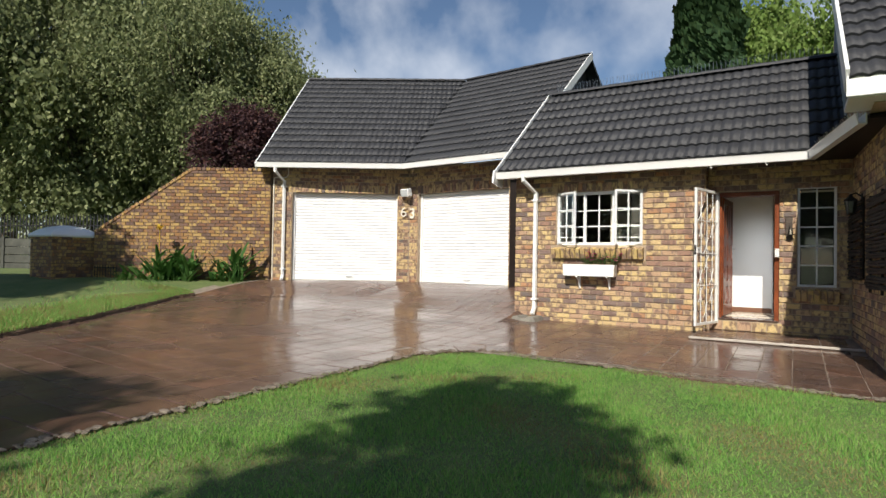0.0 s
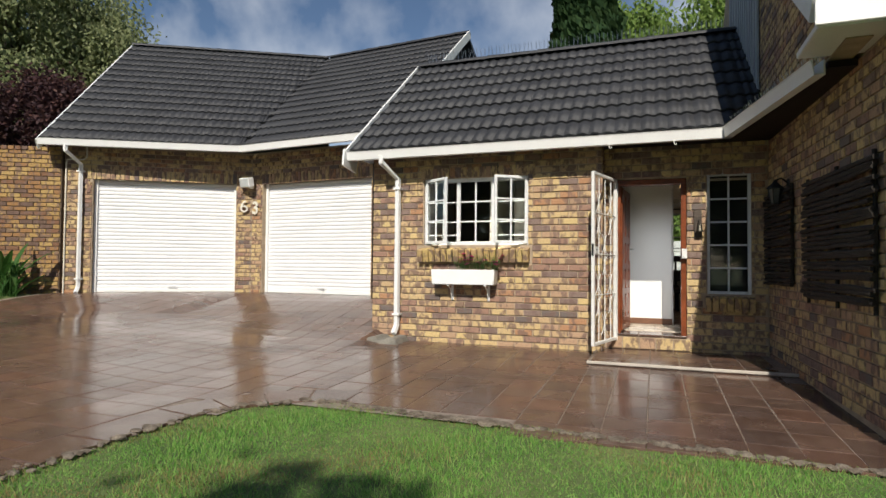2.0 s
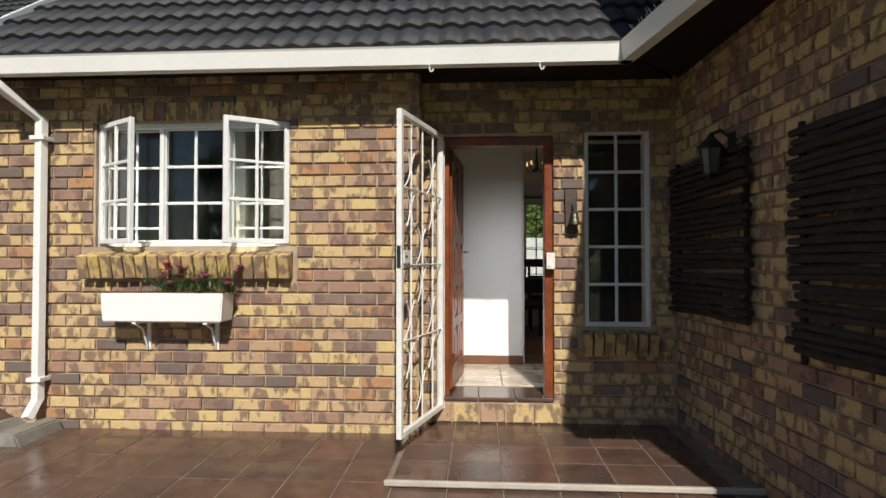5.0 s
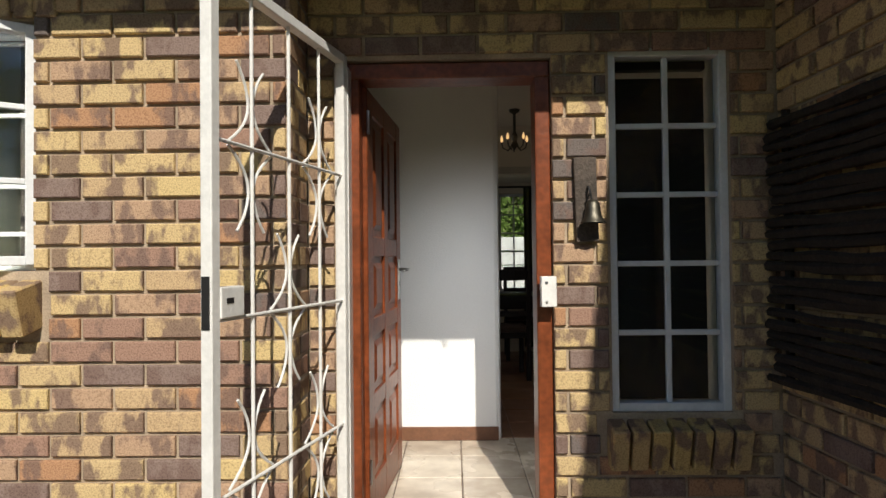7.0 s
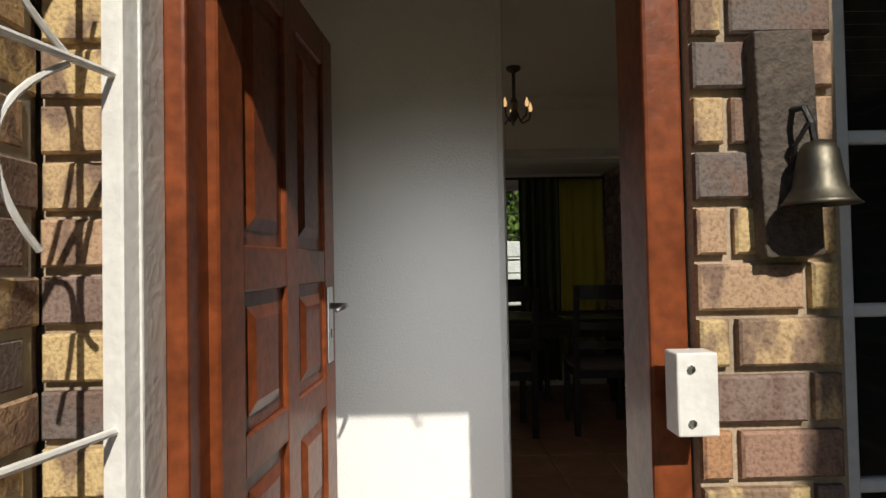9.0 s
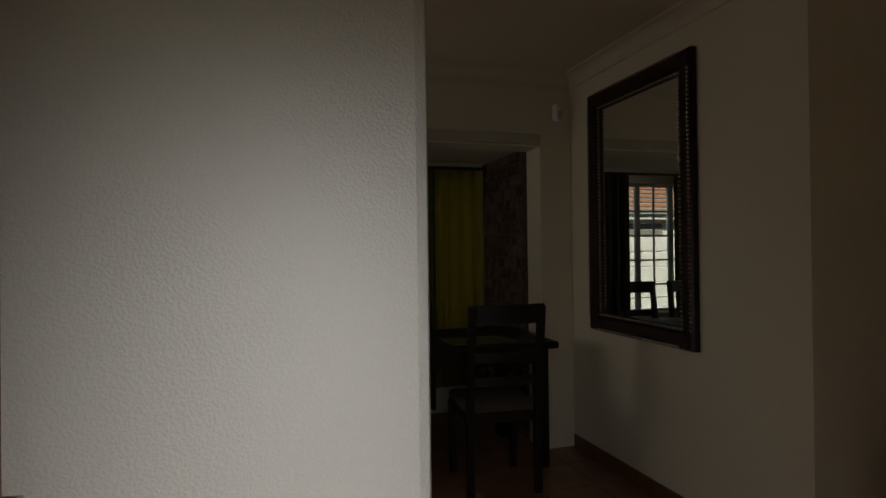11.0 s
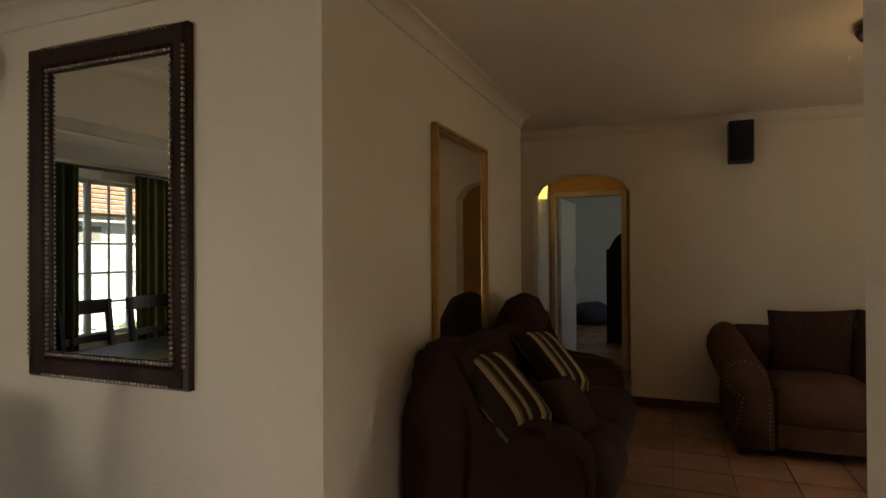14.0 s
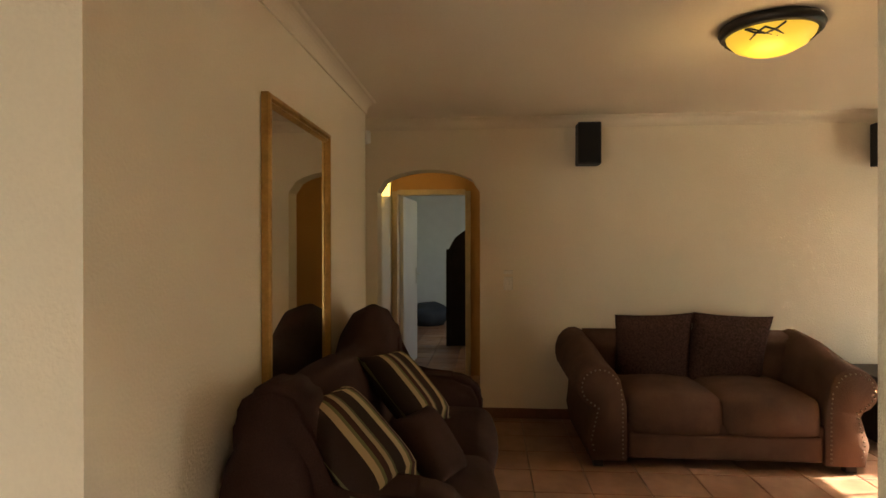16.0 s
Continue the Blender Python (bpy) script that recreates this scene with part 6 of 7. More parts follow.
tree("willow_tree", (3.4, 32.0, 0), 15.5, 4.2, "light green willow behind the wing gable", WILLOW_B, 6, 34000, 0.26, 80, 0.2, 0.3, 1.3, 1.2)
for k, (x, y, h) in enumerate(((-13.0, -25.0, 11.0), (-3.5, -28.0, 12.0), (6.0, -26.0, 11.0), (15.0, -22.0, 11.0))):
    tree("garden_tree", (x, y, -0.1), h, 5.6, "dense green tree at the far end of the garden", WILLOW, 50 + k, 16000, 0.42, 60, 0.06, 0.3, 0.3, 1.5)
# garden trees behind the walker, which shade the lawn
tree("garden_tree", (0.05, -6.85, -0.1), 9.3, 1.15, "leafy garden tree that shades the lawn", WILLOW, 7, 5200, 0.2, 30, 0.62, 0.14, 0.2, 0.55)
tree("garden_tree", (-14.4, -2.9, 0.0), 9.6, 3.0, "leafy garden tree that shades the brick pillar", WILLOW, 10, 30000, 0.22, 70, 0.38, 0.16, 0.2, 0.7)
tree("garden_tree", (-2.85, -9.25, -0.1), 9.3, 1.5, "leafy garden tree at the edge of the lawn", WILLOW, 8, 8500, 0.2, 34, 0.62, 0.14, 0.2, 0.55)


def cypress(at, h, r0, seed):
    ob = thing("cypress_tree", "tall dark green column cypress behind the house", "tree", at)
    bm = bmesh.new()
    tube(bm, [(0, 0, -0.1), (0, 0, h * 0.95)], [0.3, 0.04], 8)
    part("trunk", bm, BARK, ob)
    g = np.random.default_rng(seed)
    n = 42000
    z = g.uniform(0.03, 1.0, n)
    a = g.uniform(0, 2 * np.pi, n)
    lump = 1 + 0.10 * np.sin(a * 3 + z * 40) + 0.08 * np.sin(a * 5 - z * 63)
    rr = r0 * np.minimum(1.0, z * 9) * np.minimum(1.0, (1.02 - z) * 2.6) ** 0.6 * lump * np.sqrt(g.uniform(0.55, 1.0, n))
    p = np.stack([rr * np.cos(a), rr * np.sin(a), z * h], 1)
    leaves_mesh("crown", p, 0.30, CYPRESS, ob, seed, -0.9, 0.4)


cypress((-2.55, 24.5, 0), 15.5, 1.3, 12)

tree("garden_tree", (2.1, 22.5, 0), 6.5, 2.4, "bright green garden tree beyond the dining window", WILLOW_B, 14, 26000, 0.16, 60, 0.12, 0.12, 0.6, 0.8)

# neighbour's house to the north, seen through the dining window
nb = thing("neighbour_house", "white neighbouring house with an orange tiled roof", "house", (-6.0, 24.0, 0))
part("wall", B(-6, 0, 0, 5, 6, 2.6), mat("white_render", (0.75, 0.74, 0.70), 0.8, bump=0.2), nb)
bm = bmesh.new()
for k in range(14):
    a, b = k / 14, (k + 1) / 14
    box(bm, -6.4, -0.6 + 3.6 * a, 2.62 + 2.2 * a, 5.4, -0.6 + 3.6 * b + 0.03, 2.70 + 2.2 * a)
part("roof", bm, mat("orange_roof_tile", (0.42, 0.19, 0.09), 0.8, var=0.25, scale=9, bump=0.4), nb, "orange clay tile courses")
part("louvre", B(-1.5, -0.04, 1.5, 2.5, -0.005, 2.3), CONCRETE, nb, "grey louvred band")
gw = thing("garden_wall", "white precast garden wall behind the dining room", "wall", (-9.0, 19.0, 0), kind="structure")
for r in range(6):
    part("panel", B(0, -0.03, r * 0.3, 14.0, 0.03, r * 0.3 + 0.285, bevel=0.012, seg=1), mat("white_precast", (0.72, 0.72, 0.70), 0.8, bump=0.2) if r == 0 else bpy.data.materials["white_precast"], gw)

# cloud sheets far off
CL = bpy.data.materials.new("thin_cloud")
CL.use_nodes = True
n = CL.node_tree.nodes
n.remove(n["Principled BSDF"])
em, trn, mx = n.new("ShaderNodeEmission"), n.new("ShaderNodeBsdfTransparent"), n.new("ShaderNodeMixShader")
ge, nz, rp = n.new("ShaderNodeNewGeometry"), n.new("ShaderNodeTexNoise"), n.new("ShaderNodeValToRGB")
nz.inputs["Scale"].default_value, nz.inputs["Detail"].default_value = 0.0036, 7.0
rp.color_ramp.elements[0].position, rp.color_ramp.elements[1].position = 0.46, 0.78
rp.color_ramp.elements[1].color = (0.85, 0.85, 0.85, 1)
em.inputs[0].default_value, em.inputs[1].default_value = (0.95, 0.97, 1.0, 1), 1.0
links(CL, (ge.outputs["Position"], nz.inputs["Vector"]), (nz.outputs["Fac"], rp.inputs[0]), (rp.outputs[0], mx.inputs[0]), (trn.outputs[0], mx.inputs[1]), (em.outputs[0], mx.inputs[2]), (mx.outputs[0], n["Material Output"].inputs[0]))
bm = bmesh.new()
vs = [bm.verts.new(v) for v in ((-1800, 900, 60), (1500, 900, 60), (1500, 500, 900), (-1800, 500, 900))]
bm.faces.new(vs)
cl = obj("backdrop", bm, CL, None, "thin white clouds far off in the sky", "sky", "structure")
cl.visible_shadow = False


# ---- grass ----
def grass():
    g = np.random.default_rng(4)
    spots = []
    xs, ys = g.uniform(-3.5, 2.2, 190000), g.uniform(-1.0, 5.95, 190000) ** 1.0
    keep = [(x, y) for x, y in zip(xs, ys) if lawn_edge(x, y) < 0.03 and x < 1.6]
    p = np.array(keep)
    n = len(p)
    z = np.array([rise(x, y) for x, y in keep]) - 0.025
    h = g.uniform(0.02, 0.05, n) * (0.6 + 0.6 * np.sin(p[:, 0] * 2.1 + 1.3 * np.sin(p[:, 1] * 1.7)) ** 2)
    a = g.uniform(0, 2 * np.pi, n)
    lean = g.normal(0, 0.018, (n, 2))
    w = 0.0034
    base = np.stack([p[:, 0], p[:, 1], z], 1)
    off = np.stack([np.cos(a) * w, np.sin(a) * w, np.zeros(n)], 1)
    tip = base + np.stack([lean[:, 0], lean[:, 1], h], 1)
    tri = np.stack([base - off, base + off, tip], 1)
    m = 45000
    vy = g.uniform(-1.0, 7.2, m)
    vx = np.array([west_edge(q) for q in vy]) + 0.17 - np.abs(g.normal(0, 0.9, m))
    vb = np.stack([vx, vy, np.array([rise(a, b) for a, b in zip(vx, vy)]) + 0.05 - 0.035 * np.clip((np.array([west_edge(q) for q in vy]) - vx - 0.4) / 1.6, 0, 1)], 1)
    va = g.uniform(0, 2 * np.pi, m)
    vo = np.stack([np.cos(va) * 0.006, np.sin(va) * 0.006, np.zeros(m)], 1)
    vt = vb + np.stack([g.normal(0, 0.03, m), g.normal(0, 0.03, m), g.uniform(0.03, 0.08, m)], 1)
    tri = np.concatenate([tri, np.stack([vb - vo, vb + vo, vt], 1)])
    keep += list(zip(vx, vy))
    p = np.array(keep)
    n = len(p)
    x, y = p[:, 0], p[:, 1]
    patch = np.sin(1.9 * x + 1.1 * np.sin(2.3 * y)) * np.sin(2.1 * y + 1.7 * np.sin(1.3 * x)) + g.normal(0, 0.4, n)
    near = np.array([lawn_edge(a, b) > -0.12 for a, b in keep]) & (g.uniform(0, 1, n) < 0.35)
    dry = (patch > 0.85) | near
    for name, pick, material, label in (("grass", ~dry, GRASS, "short green lawn grass with uneven growth"), ("dry_grass", dry, GRASS_DRY, "yellowed dry grass in patches of the lawn")):
        v = tri[pick].reshape(-1, 3)
        me = bpy.data.meshes.new(name)
        me.from_pydata(v.tolist(), [], np.arange(len(v)).reshape(-1, 3).tolist())
        me.materials.append(material)
        tagged(new(name, me), label, "grass", kind="stuff")


grass()


def edge_clods():
    """Crumbled earth and mortar along the lawn's edge."""
    r = random.Random(31)
    bm = bmesh.new()
    line = [(-3.42, -0.8 + 0.05 * i) for i in range(110)]
    line += [(-3.42 + 0.95 - 0.95 * math.cos(a), 4.72 + 0.95 * math.sin(a)) for a in [radians(4 * i) for i in range(23)]]
    line += [(-2.45 + 0.03 * i, 5.62 - 0.065 * (0.15 + 0.03 * i)) for i in range(128)]
    for x, y in line:
        for k in range(2):
            s = r.uniform(0.010, 0.034) * (1.5 if r.random() < 0.12 else 1.0)
            at = Vector((x + r.gauss(0, 0.03), y + r.gauss(0, 0.022), 0))
            at.z = rise(at.x, at.y) + 0.002
            q = bmesh.ops.create_icosphere(bm, subdivisions=1, radius=s)
            for v in q["verts"]:
                v.co = Vector((v.co.x * r.uniform(1.0, 1.7), v.co.y * r.uniform(0.8, 1.3), v.co.z * r.uniform(0.35, 0.6))) + at
    obj("edge_clods", bm, mat("crumbled_edge", (0.17, 0.125, 0.085), 0.95, var=0.5, scale=14, bscale=90, bump=0.6, second=(0.30, 0.25, 0.19)), None, "crumbled earth and mortar along the lawn edge", "earth", "stuff")


edge_clods()


# ---- inside things ----
def frame_ring(w, h, prof, m=None):
    """A picture frame of mitred mouldings: prof gives (inset, height) pairs from its outer edge."""
    bm = bmesh.new()
    loops = []
    for a, z in prof:
        loops.append([bm.verts.new((x, -z, y)) for x, y in ((a, a), (w - a, a), (w - a, h - a), (a, h - a))])
    for p, q in zip(loops, loops[1:]):
        for k in range(4):
            bm.faces.new((p[k], p[(k + 1) % 4], q[(k + 1) % 4], q[k]))
    if m is not None:
        bmesh.ops.transform(bm, matrix=m, verts=bm.verts)
    return bm


FRAME_D = mat("dark_walnut_frame", (0.028, 0.011, 0.009), 0.35, var=0.4, scale=10, bscale=60, bump=0.2, spec=0.25)
BEAD = mat("worn_bronze_bead", (0.26, 0.20, 0.14), 0.3, 0.6, var=0.3, scale=40, bump=0.2)
ma = thing("wall_mirror", "tall mirror in a dark beaded wooden frame", "mirror")
MAW, MAH = 0.918, 1.452
ma.matrix_world = along((XW - 0.002, 12.510), (XW - 0.002, 11.592)) @ pose(0, 0, 1.040)
part("frame", frame_ring(MAW, MAH, [(0, 0), (0.0, 0.03), (0.012, 0.045), (0.03, 0.042), (0.075, 0.03), (0.085, 0.02), (0.088, 0.0)]), FRAME_D, ma, "broad dark walnut moulding")
bm = bmesh.new()
for side, length in ((0, MAW - 0.18), (1, MAH - 0.18)):
    n = int(length / 0.021)
    for k in range(n):
        t = 0.09 + (k + 0.5) * length / n
        full = MAH if side == 0 else MAW
        for e in (0.098, full - 0.098, 0.012, full - 0.012):
            up = 0.024 if 0.05 < e < full - 0.05 else 0.044
            c = (t, -up, e) if side == 0 else (e, -up, t)
            r = bmesh.ops.create_icosphere(bm, subdivisions=1, radius=0.009)
            bmesh.ops.translate(bm, vec=c, verts=r["verts"])
tagged(part("beading", bm, BEAD, ma), "row of small bronze beads", kind="stuff")
part("inner_slip", frame_ring(MAW - 0.172, MAH - 0.172, [(0, 0), (0, 0.022), (0.024, 0.014), (0.026, 0.0)], pose(0.086, 0, 0.086)), FRAME_D, ma)
part("glass", B(0.1, -0.008, 0.1, MAW - 0.1, -0.005, MAH - 0.1), MIRROR, ma, "clear silvered mirror glass")

mb = thing("wall_mirror", "large mirror in a plain gilt frame", "mirror")
MBW, MBH = 0.90, 1.30
mb.matrix_world = pose(2.80, YB - 0.002, 0.96)
part("frame", frame_ring(MBW, MBH, [(0, 0), (0.0, 0.03), (0.008, 0.036), (0.022, 0.036), (0.03, 0.026), (0.04, 0.03), (0.052, 0.016), (0.055, 0.0)]), GOLD, mb, "ribbed gilt moulding")
part("glass", B(0.052, -0.012, 0.052, MBW - 0.052, -0.008, MBH - 0.052), MIRROR, mb, "clear silvered mirror glass")


def soft(dims, bev, seg=3, m=None, puff=0.0):
    """An upholstered block with well-rounded edges; puff swells its faces."""
    bm = B(*dims, bevel=bev, seg=seg)
    if puff:
        bmesh.ops.subdivide_edges(bm, edges=bm.edges[:], cuts=2, use_grid_fill=True)
        c = Vector(((dims[0] + dims[3]) / 2, (dims[1] + dims[4]) / 2, (dims[2] + dims[5]) / 2))
        h = Vector((abs(dims[3] - dims[0]) / 2, abs(dims[4] - dims[1]) / 2, abs(dims[5] - dims[2]) / 2))
        for v in bm.verts:
            d = v.co - c
            q = [min(1.0, abs(d[i]) / h[i]) for i in range(3)]
            v.co += Vector([math.copysign(puff * (1 - q[(i + 1) % 3] ** 2) * (1 - q[(i + 2) % 3] ** 2) * q[i] ** 3, d[i]) for i in range(3)])
    if m is not None:
        bmesh.ops.transform(bm, matrix=m, verts=bm.verts)
    return bm


# high-backed two-seat sofa with wings
sa = thing("recliner_sofa", "dark maroon high-backed two-seat sofa with humped headrests", "sofa")
sa.matrix_world = Matrix.Translation((0.02, 0, 0)) @ Matrix.Diagonal((0.955, 1, 1, 1))
smooth(part("base", soft((2.42, 10.18, ZF + 0.05, 4.44, 10.86, 0.50), 0.04), SOFA_A, sa))
for x0 in (2.60, 3.45):
    smooth(part("seat_cushion", soft((x0, 10.08, 0.46, x0 + 0.84, 10.68, 0.66), 0.07, puff=0.04), SOFA_A, sa, "plump dark maroon seat cushion"))
top = []
for i in range(41):
    x = 2.38 + 2.10 * i / 40
    z = 1.10 + 0.04 * math.exp(-((x - 2.98) / 0.30) ** 4) + 0.18 * math.exp(-((x - 4.10) / 0.30) ** 4) + 0.03 * math.sin((x - 2.38) / 2.10 * math.pi)
    top.append((x, z - 0.10 * max(0.0, (abs(x - 3.43) - 0.95) / 0.1) ** 2))
for nm, y0, y1, dz in (("backrest", 10.66, 10.93, 0.0),):
    bm = bmesh.new()
    n = len(top)
    sect = [(y0, 0.55), (y0 - 0.02, 0.85), (y0 + 0.0, -0.12), (y0 + 0.05, -0.03), (y0 + 0.13, 0.0), (y0 + 0.21, -0.04), (y1, -0.14), (y1, 0.3)]
    rows = []
    for i, (x, z) in enumerate(top):
        rows.append([bm.verts.new((x, y, (z + q if q <= 0 else q) + dz)) for y, q in sect])
    for a, b in zip(rows, rows[1:]):
        for k in range(len(sect) - 1):
            bm.faces.new((a[k], a[k + 1], b[k + 1], b[k]))
    bm.faces.new(rows[0])
    bm.faces.new(rows[-1][::-1])
    smooth(part(nm, bm, SOFA_A, sa, "humped dark maroon backrest"))
for x0, x1 in ((2.42, 2.66), (4.22, 4.44)):
    bm = bmesh.new()
    sec = [(10.16, ZF + 0.05), (10.13, 0.70), (10.18, 0.80), (10.30, 0.845), (10.60, 0.85), (10.645, 0.95), (10.655, 1.10), (10.69, 1.17), (10.78, 1.20), (10.87, 1.17), (10.915, 1.08), (10.92, ZF + 0.05)]
    va = [bm.verts.new((x0, y, z)) for y, z in sec]
    vb = [bm.verts.new((x1, y, z)) for y, z in sec]
    bm.faces.new(va)
    bm.faces.new(vb[::-1])
    for i in range(len(sec)):
        j = (i + 1) % len(sec)
        bm.faces.new((va[i], vb[i], vb[j], va[j]))
    bmesh.ops.bevel(bm, geom=bm.edges[:], offset=0.03, segments=3, affect="EDGES")
    smooth(part("arm", bm, SOFA_A, sa, "padded arm rising into a wing"))
for x in (2.45, 4.38):
    for y in (10.2, 10.82):
        part("foot", B(x - 0.03, y - 0.03, ZF, x + 0.03, y + 0.03, ZF + 0.06), WOOD_DARK, sa)


def stripe_mat():
    m = bpy.data.materials.new("striped_chenille")
    m.use_nodes = True
    n = m.node_tree.nodes
    p = n["Principled BSDF"]
    tc, sep, mul, fr, ramp = n.new("ShaderNodeTexCoord"), n.new("ShaderNodeSeparateXYZ"), n.new("ShaderNodeMath"), n.new("ShaderNodeMath"), n.new("ShaderNodeValToRGB")
    mul.operation, fr.operation = "MULTIPLY", "FRACT"
    mul.inputs[1].default_value = 4.6
    ramp.color_ramp.interpolation = "CONSTANT"
    e = ramp.color_ramp.elements
    e[0].position, e[0].color = 0.0, (0.030, 0.018, 0.014, 1)
    e[1].position, e[1].color = 0.34, (0.36, 0.27, 0.15, 1)
    for at, c in ((0.52, (0.12, 0.12, 0.05)), (0.62, (0.05, 0.022, 0.016)), (0.80, (0.30, 0.23, 0.14)), (0.93, (0.10, 0.095, 0.05))):
        e.new(at).color = (*c, 1)
    nz, bp = n.new("ShaderNodeTexNoise"), n.new("ShaderNodeBump")
    nz.inputs["Scale"].default_value = 160
    bp.inputs["Strength"].default_value, bp.inputs["Distance"].default_value = 0.4, 0.004
    links(m, (tc.outputs["Object"], sep.inputs[0]), (sep.outputs[0], mul.inputs[0]), (mul.outputs[0], fr.inputs[0]), (fr.outputs[0], ramp.inputs[0]),
          (ramp.outputs[0], p.inputs["Base Color"]), (tc.outputs["Object"], nz.inputs["Vector"]), (nz.outputs["Fac"], bp.inputs["Height"]), (bp.outputs[0], p.inputs["Normal"]))
    p.inputs["Roughness"].default_value = 0.95
    p.inputs["Specular IOR Level"].default_value = 0.1
    return m


STRIPE = stripe_mat()


def facing(at, n, spin):
    """A pose whose -y looks along n, turned by spin about it."""
    n = Vector(n).normalized()
    x = Vector((0, 0, 1)).cross(-n).normalized() * -1
    z = x.cross(-n)
    return Matrix(((x.x, -n.x, z.x, at[0]), (x.y, -n.y, z.y, at[1]), (x.z, -n.z, z.z, at[2]), (0, 0, 0, 1))) @ Matrix.Rotation(radians(spin), 4, "Y")


def cushion(name, m, material, size, label, thick=0.16, group=""):
    """A stuffed square cushion with pinched corners."""
    n = 12
    bm = bmesh.new()
    grids = []
    for s in (-1, 1):
        g = []
        for i in range(n + 1):
            row = []
            for j in range(n + 1):
                u, v = i / n * 2 - 1, j / n * 2 - 1
                pin = 1 - 0.06 * (1 - u * u) * abs(v) - 0.06 * (1 - v * v) * abs(u)
                t = thick / 2 * ((1 - u ** 4) * (1 - v ** 4)) ** 0.5
                row.append(bm.verts.new((u * size / 2 * (1 - 0.05 * (1 - v * v)), s * t, v * size / 2 * (1 - 0.05 * (1 - u * u)))))
            g.append(row)
        grids.append(g)
    for s, g in enumerate(grids):
        for i in range(n):
            for j in range(n):
                f = (g[i][j], g[i + 1][j], g[i + 1][j + 1], g[i][j + 1])
                bm.faces.new(f if s == 0 else f[::-1])
    bmesh.ops.remove_doubles(bm, verts=bm.verts, dist=0.0005)
    ob = smooth(obj(name, bm, material, None, label, "cushion", group=group))
    ob.matrix_world = m
    return ob


cushion("cushion", facing((2.58, 10.57, 0.935), (-0.12, -0.67, 0.74), 6), STRIPE, 0.46, "striped brown and cream cushion on the maroon sofa", group="striped cushions")
cushion("cushion", facing((3.40, 10.50, 0.93), (-0.12, -0.70, 0.70), 8), STRIPE, 0.46, "striped brown and cream cushion on the maroon sofa", group="striped cushions")

cushion("cushion", facing((3.0, 10.34, 0.78), (-0.25, -0.75, 0.6), 4), SOFA_A, 0.34, "plain dark maroon cushion between the striped ones", 0.15)

# rolled-arm sofa on the end wall
sb = thing("sofa", "brown suede two-seat sofa with rolled studded arms", "sofa", (0, 0, 0))
sb.matrix_world = Matrix.Translation((0.0, 8.61, 0)) @ Matrix.Diagonal((1, 1.02, 1, 1)) @ Matrix.Translation((0, -8.555, 0))
XF = 4.34
smooth(part("base", soft((XF + 0.02, 7.90, ZF + 0.05, 5.25, 9.20, 0.50), 0.03), SOFA_B, sb))
part("front_rail", soft((XF - 0.005, 7.97, ZF + 0.06, XF + 0.06, 9.13, 0.44), 0.02), SOFA_B, sb)
for y0 in (7.97, 8.55):
    smooth(part("seat_cushion", soft((XF, y0 + 0.004, 0.42, 5.05, y0 + 0.576, 0.68), 0.055, puff=0.045), SOFA_B, sb, "plump brown suede seat cushion"))
bm = bmesh.new()
sec = [(5.02, 0.5), (5.00, 0.85), (5.03, 0.95), (5.12, 1.0), (5.24, 0.99), (5.32, 0.92), (5.34, 0.80), (5.32, ZF + 0.05), (5.05, ZF + 0.05)]
va = [bm.verts.new((x, 7.80, z)) for x, z in sec]
vb = [bm.verts.new((x, 9.32, z)) for x, z in sec]
for i in range(len(sec)):
    j = (i + 1) % len(sec)
    bm.faces.new((va[i], vb[i], vb[j], va[j]))
bm.faces.new(va[::-1])
bm.faces.new(vb)
bmesh.ops.bevel(bm, geom=bm.edges[:], offset=0.03, segments=2, affect="EDGES")
smooth(part("backrest", bm, SOFA_B, sb))


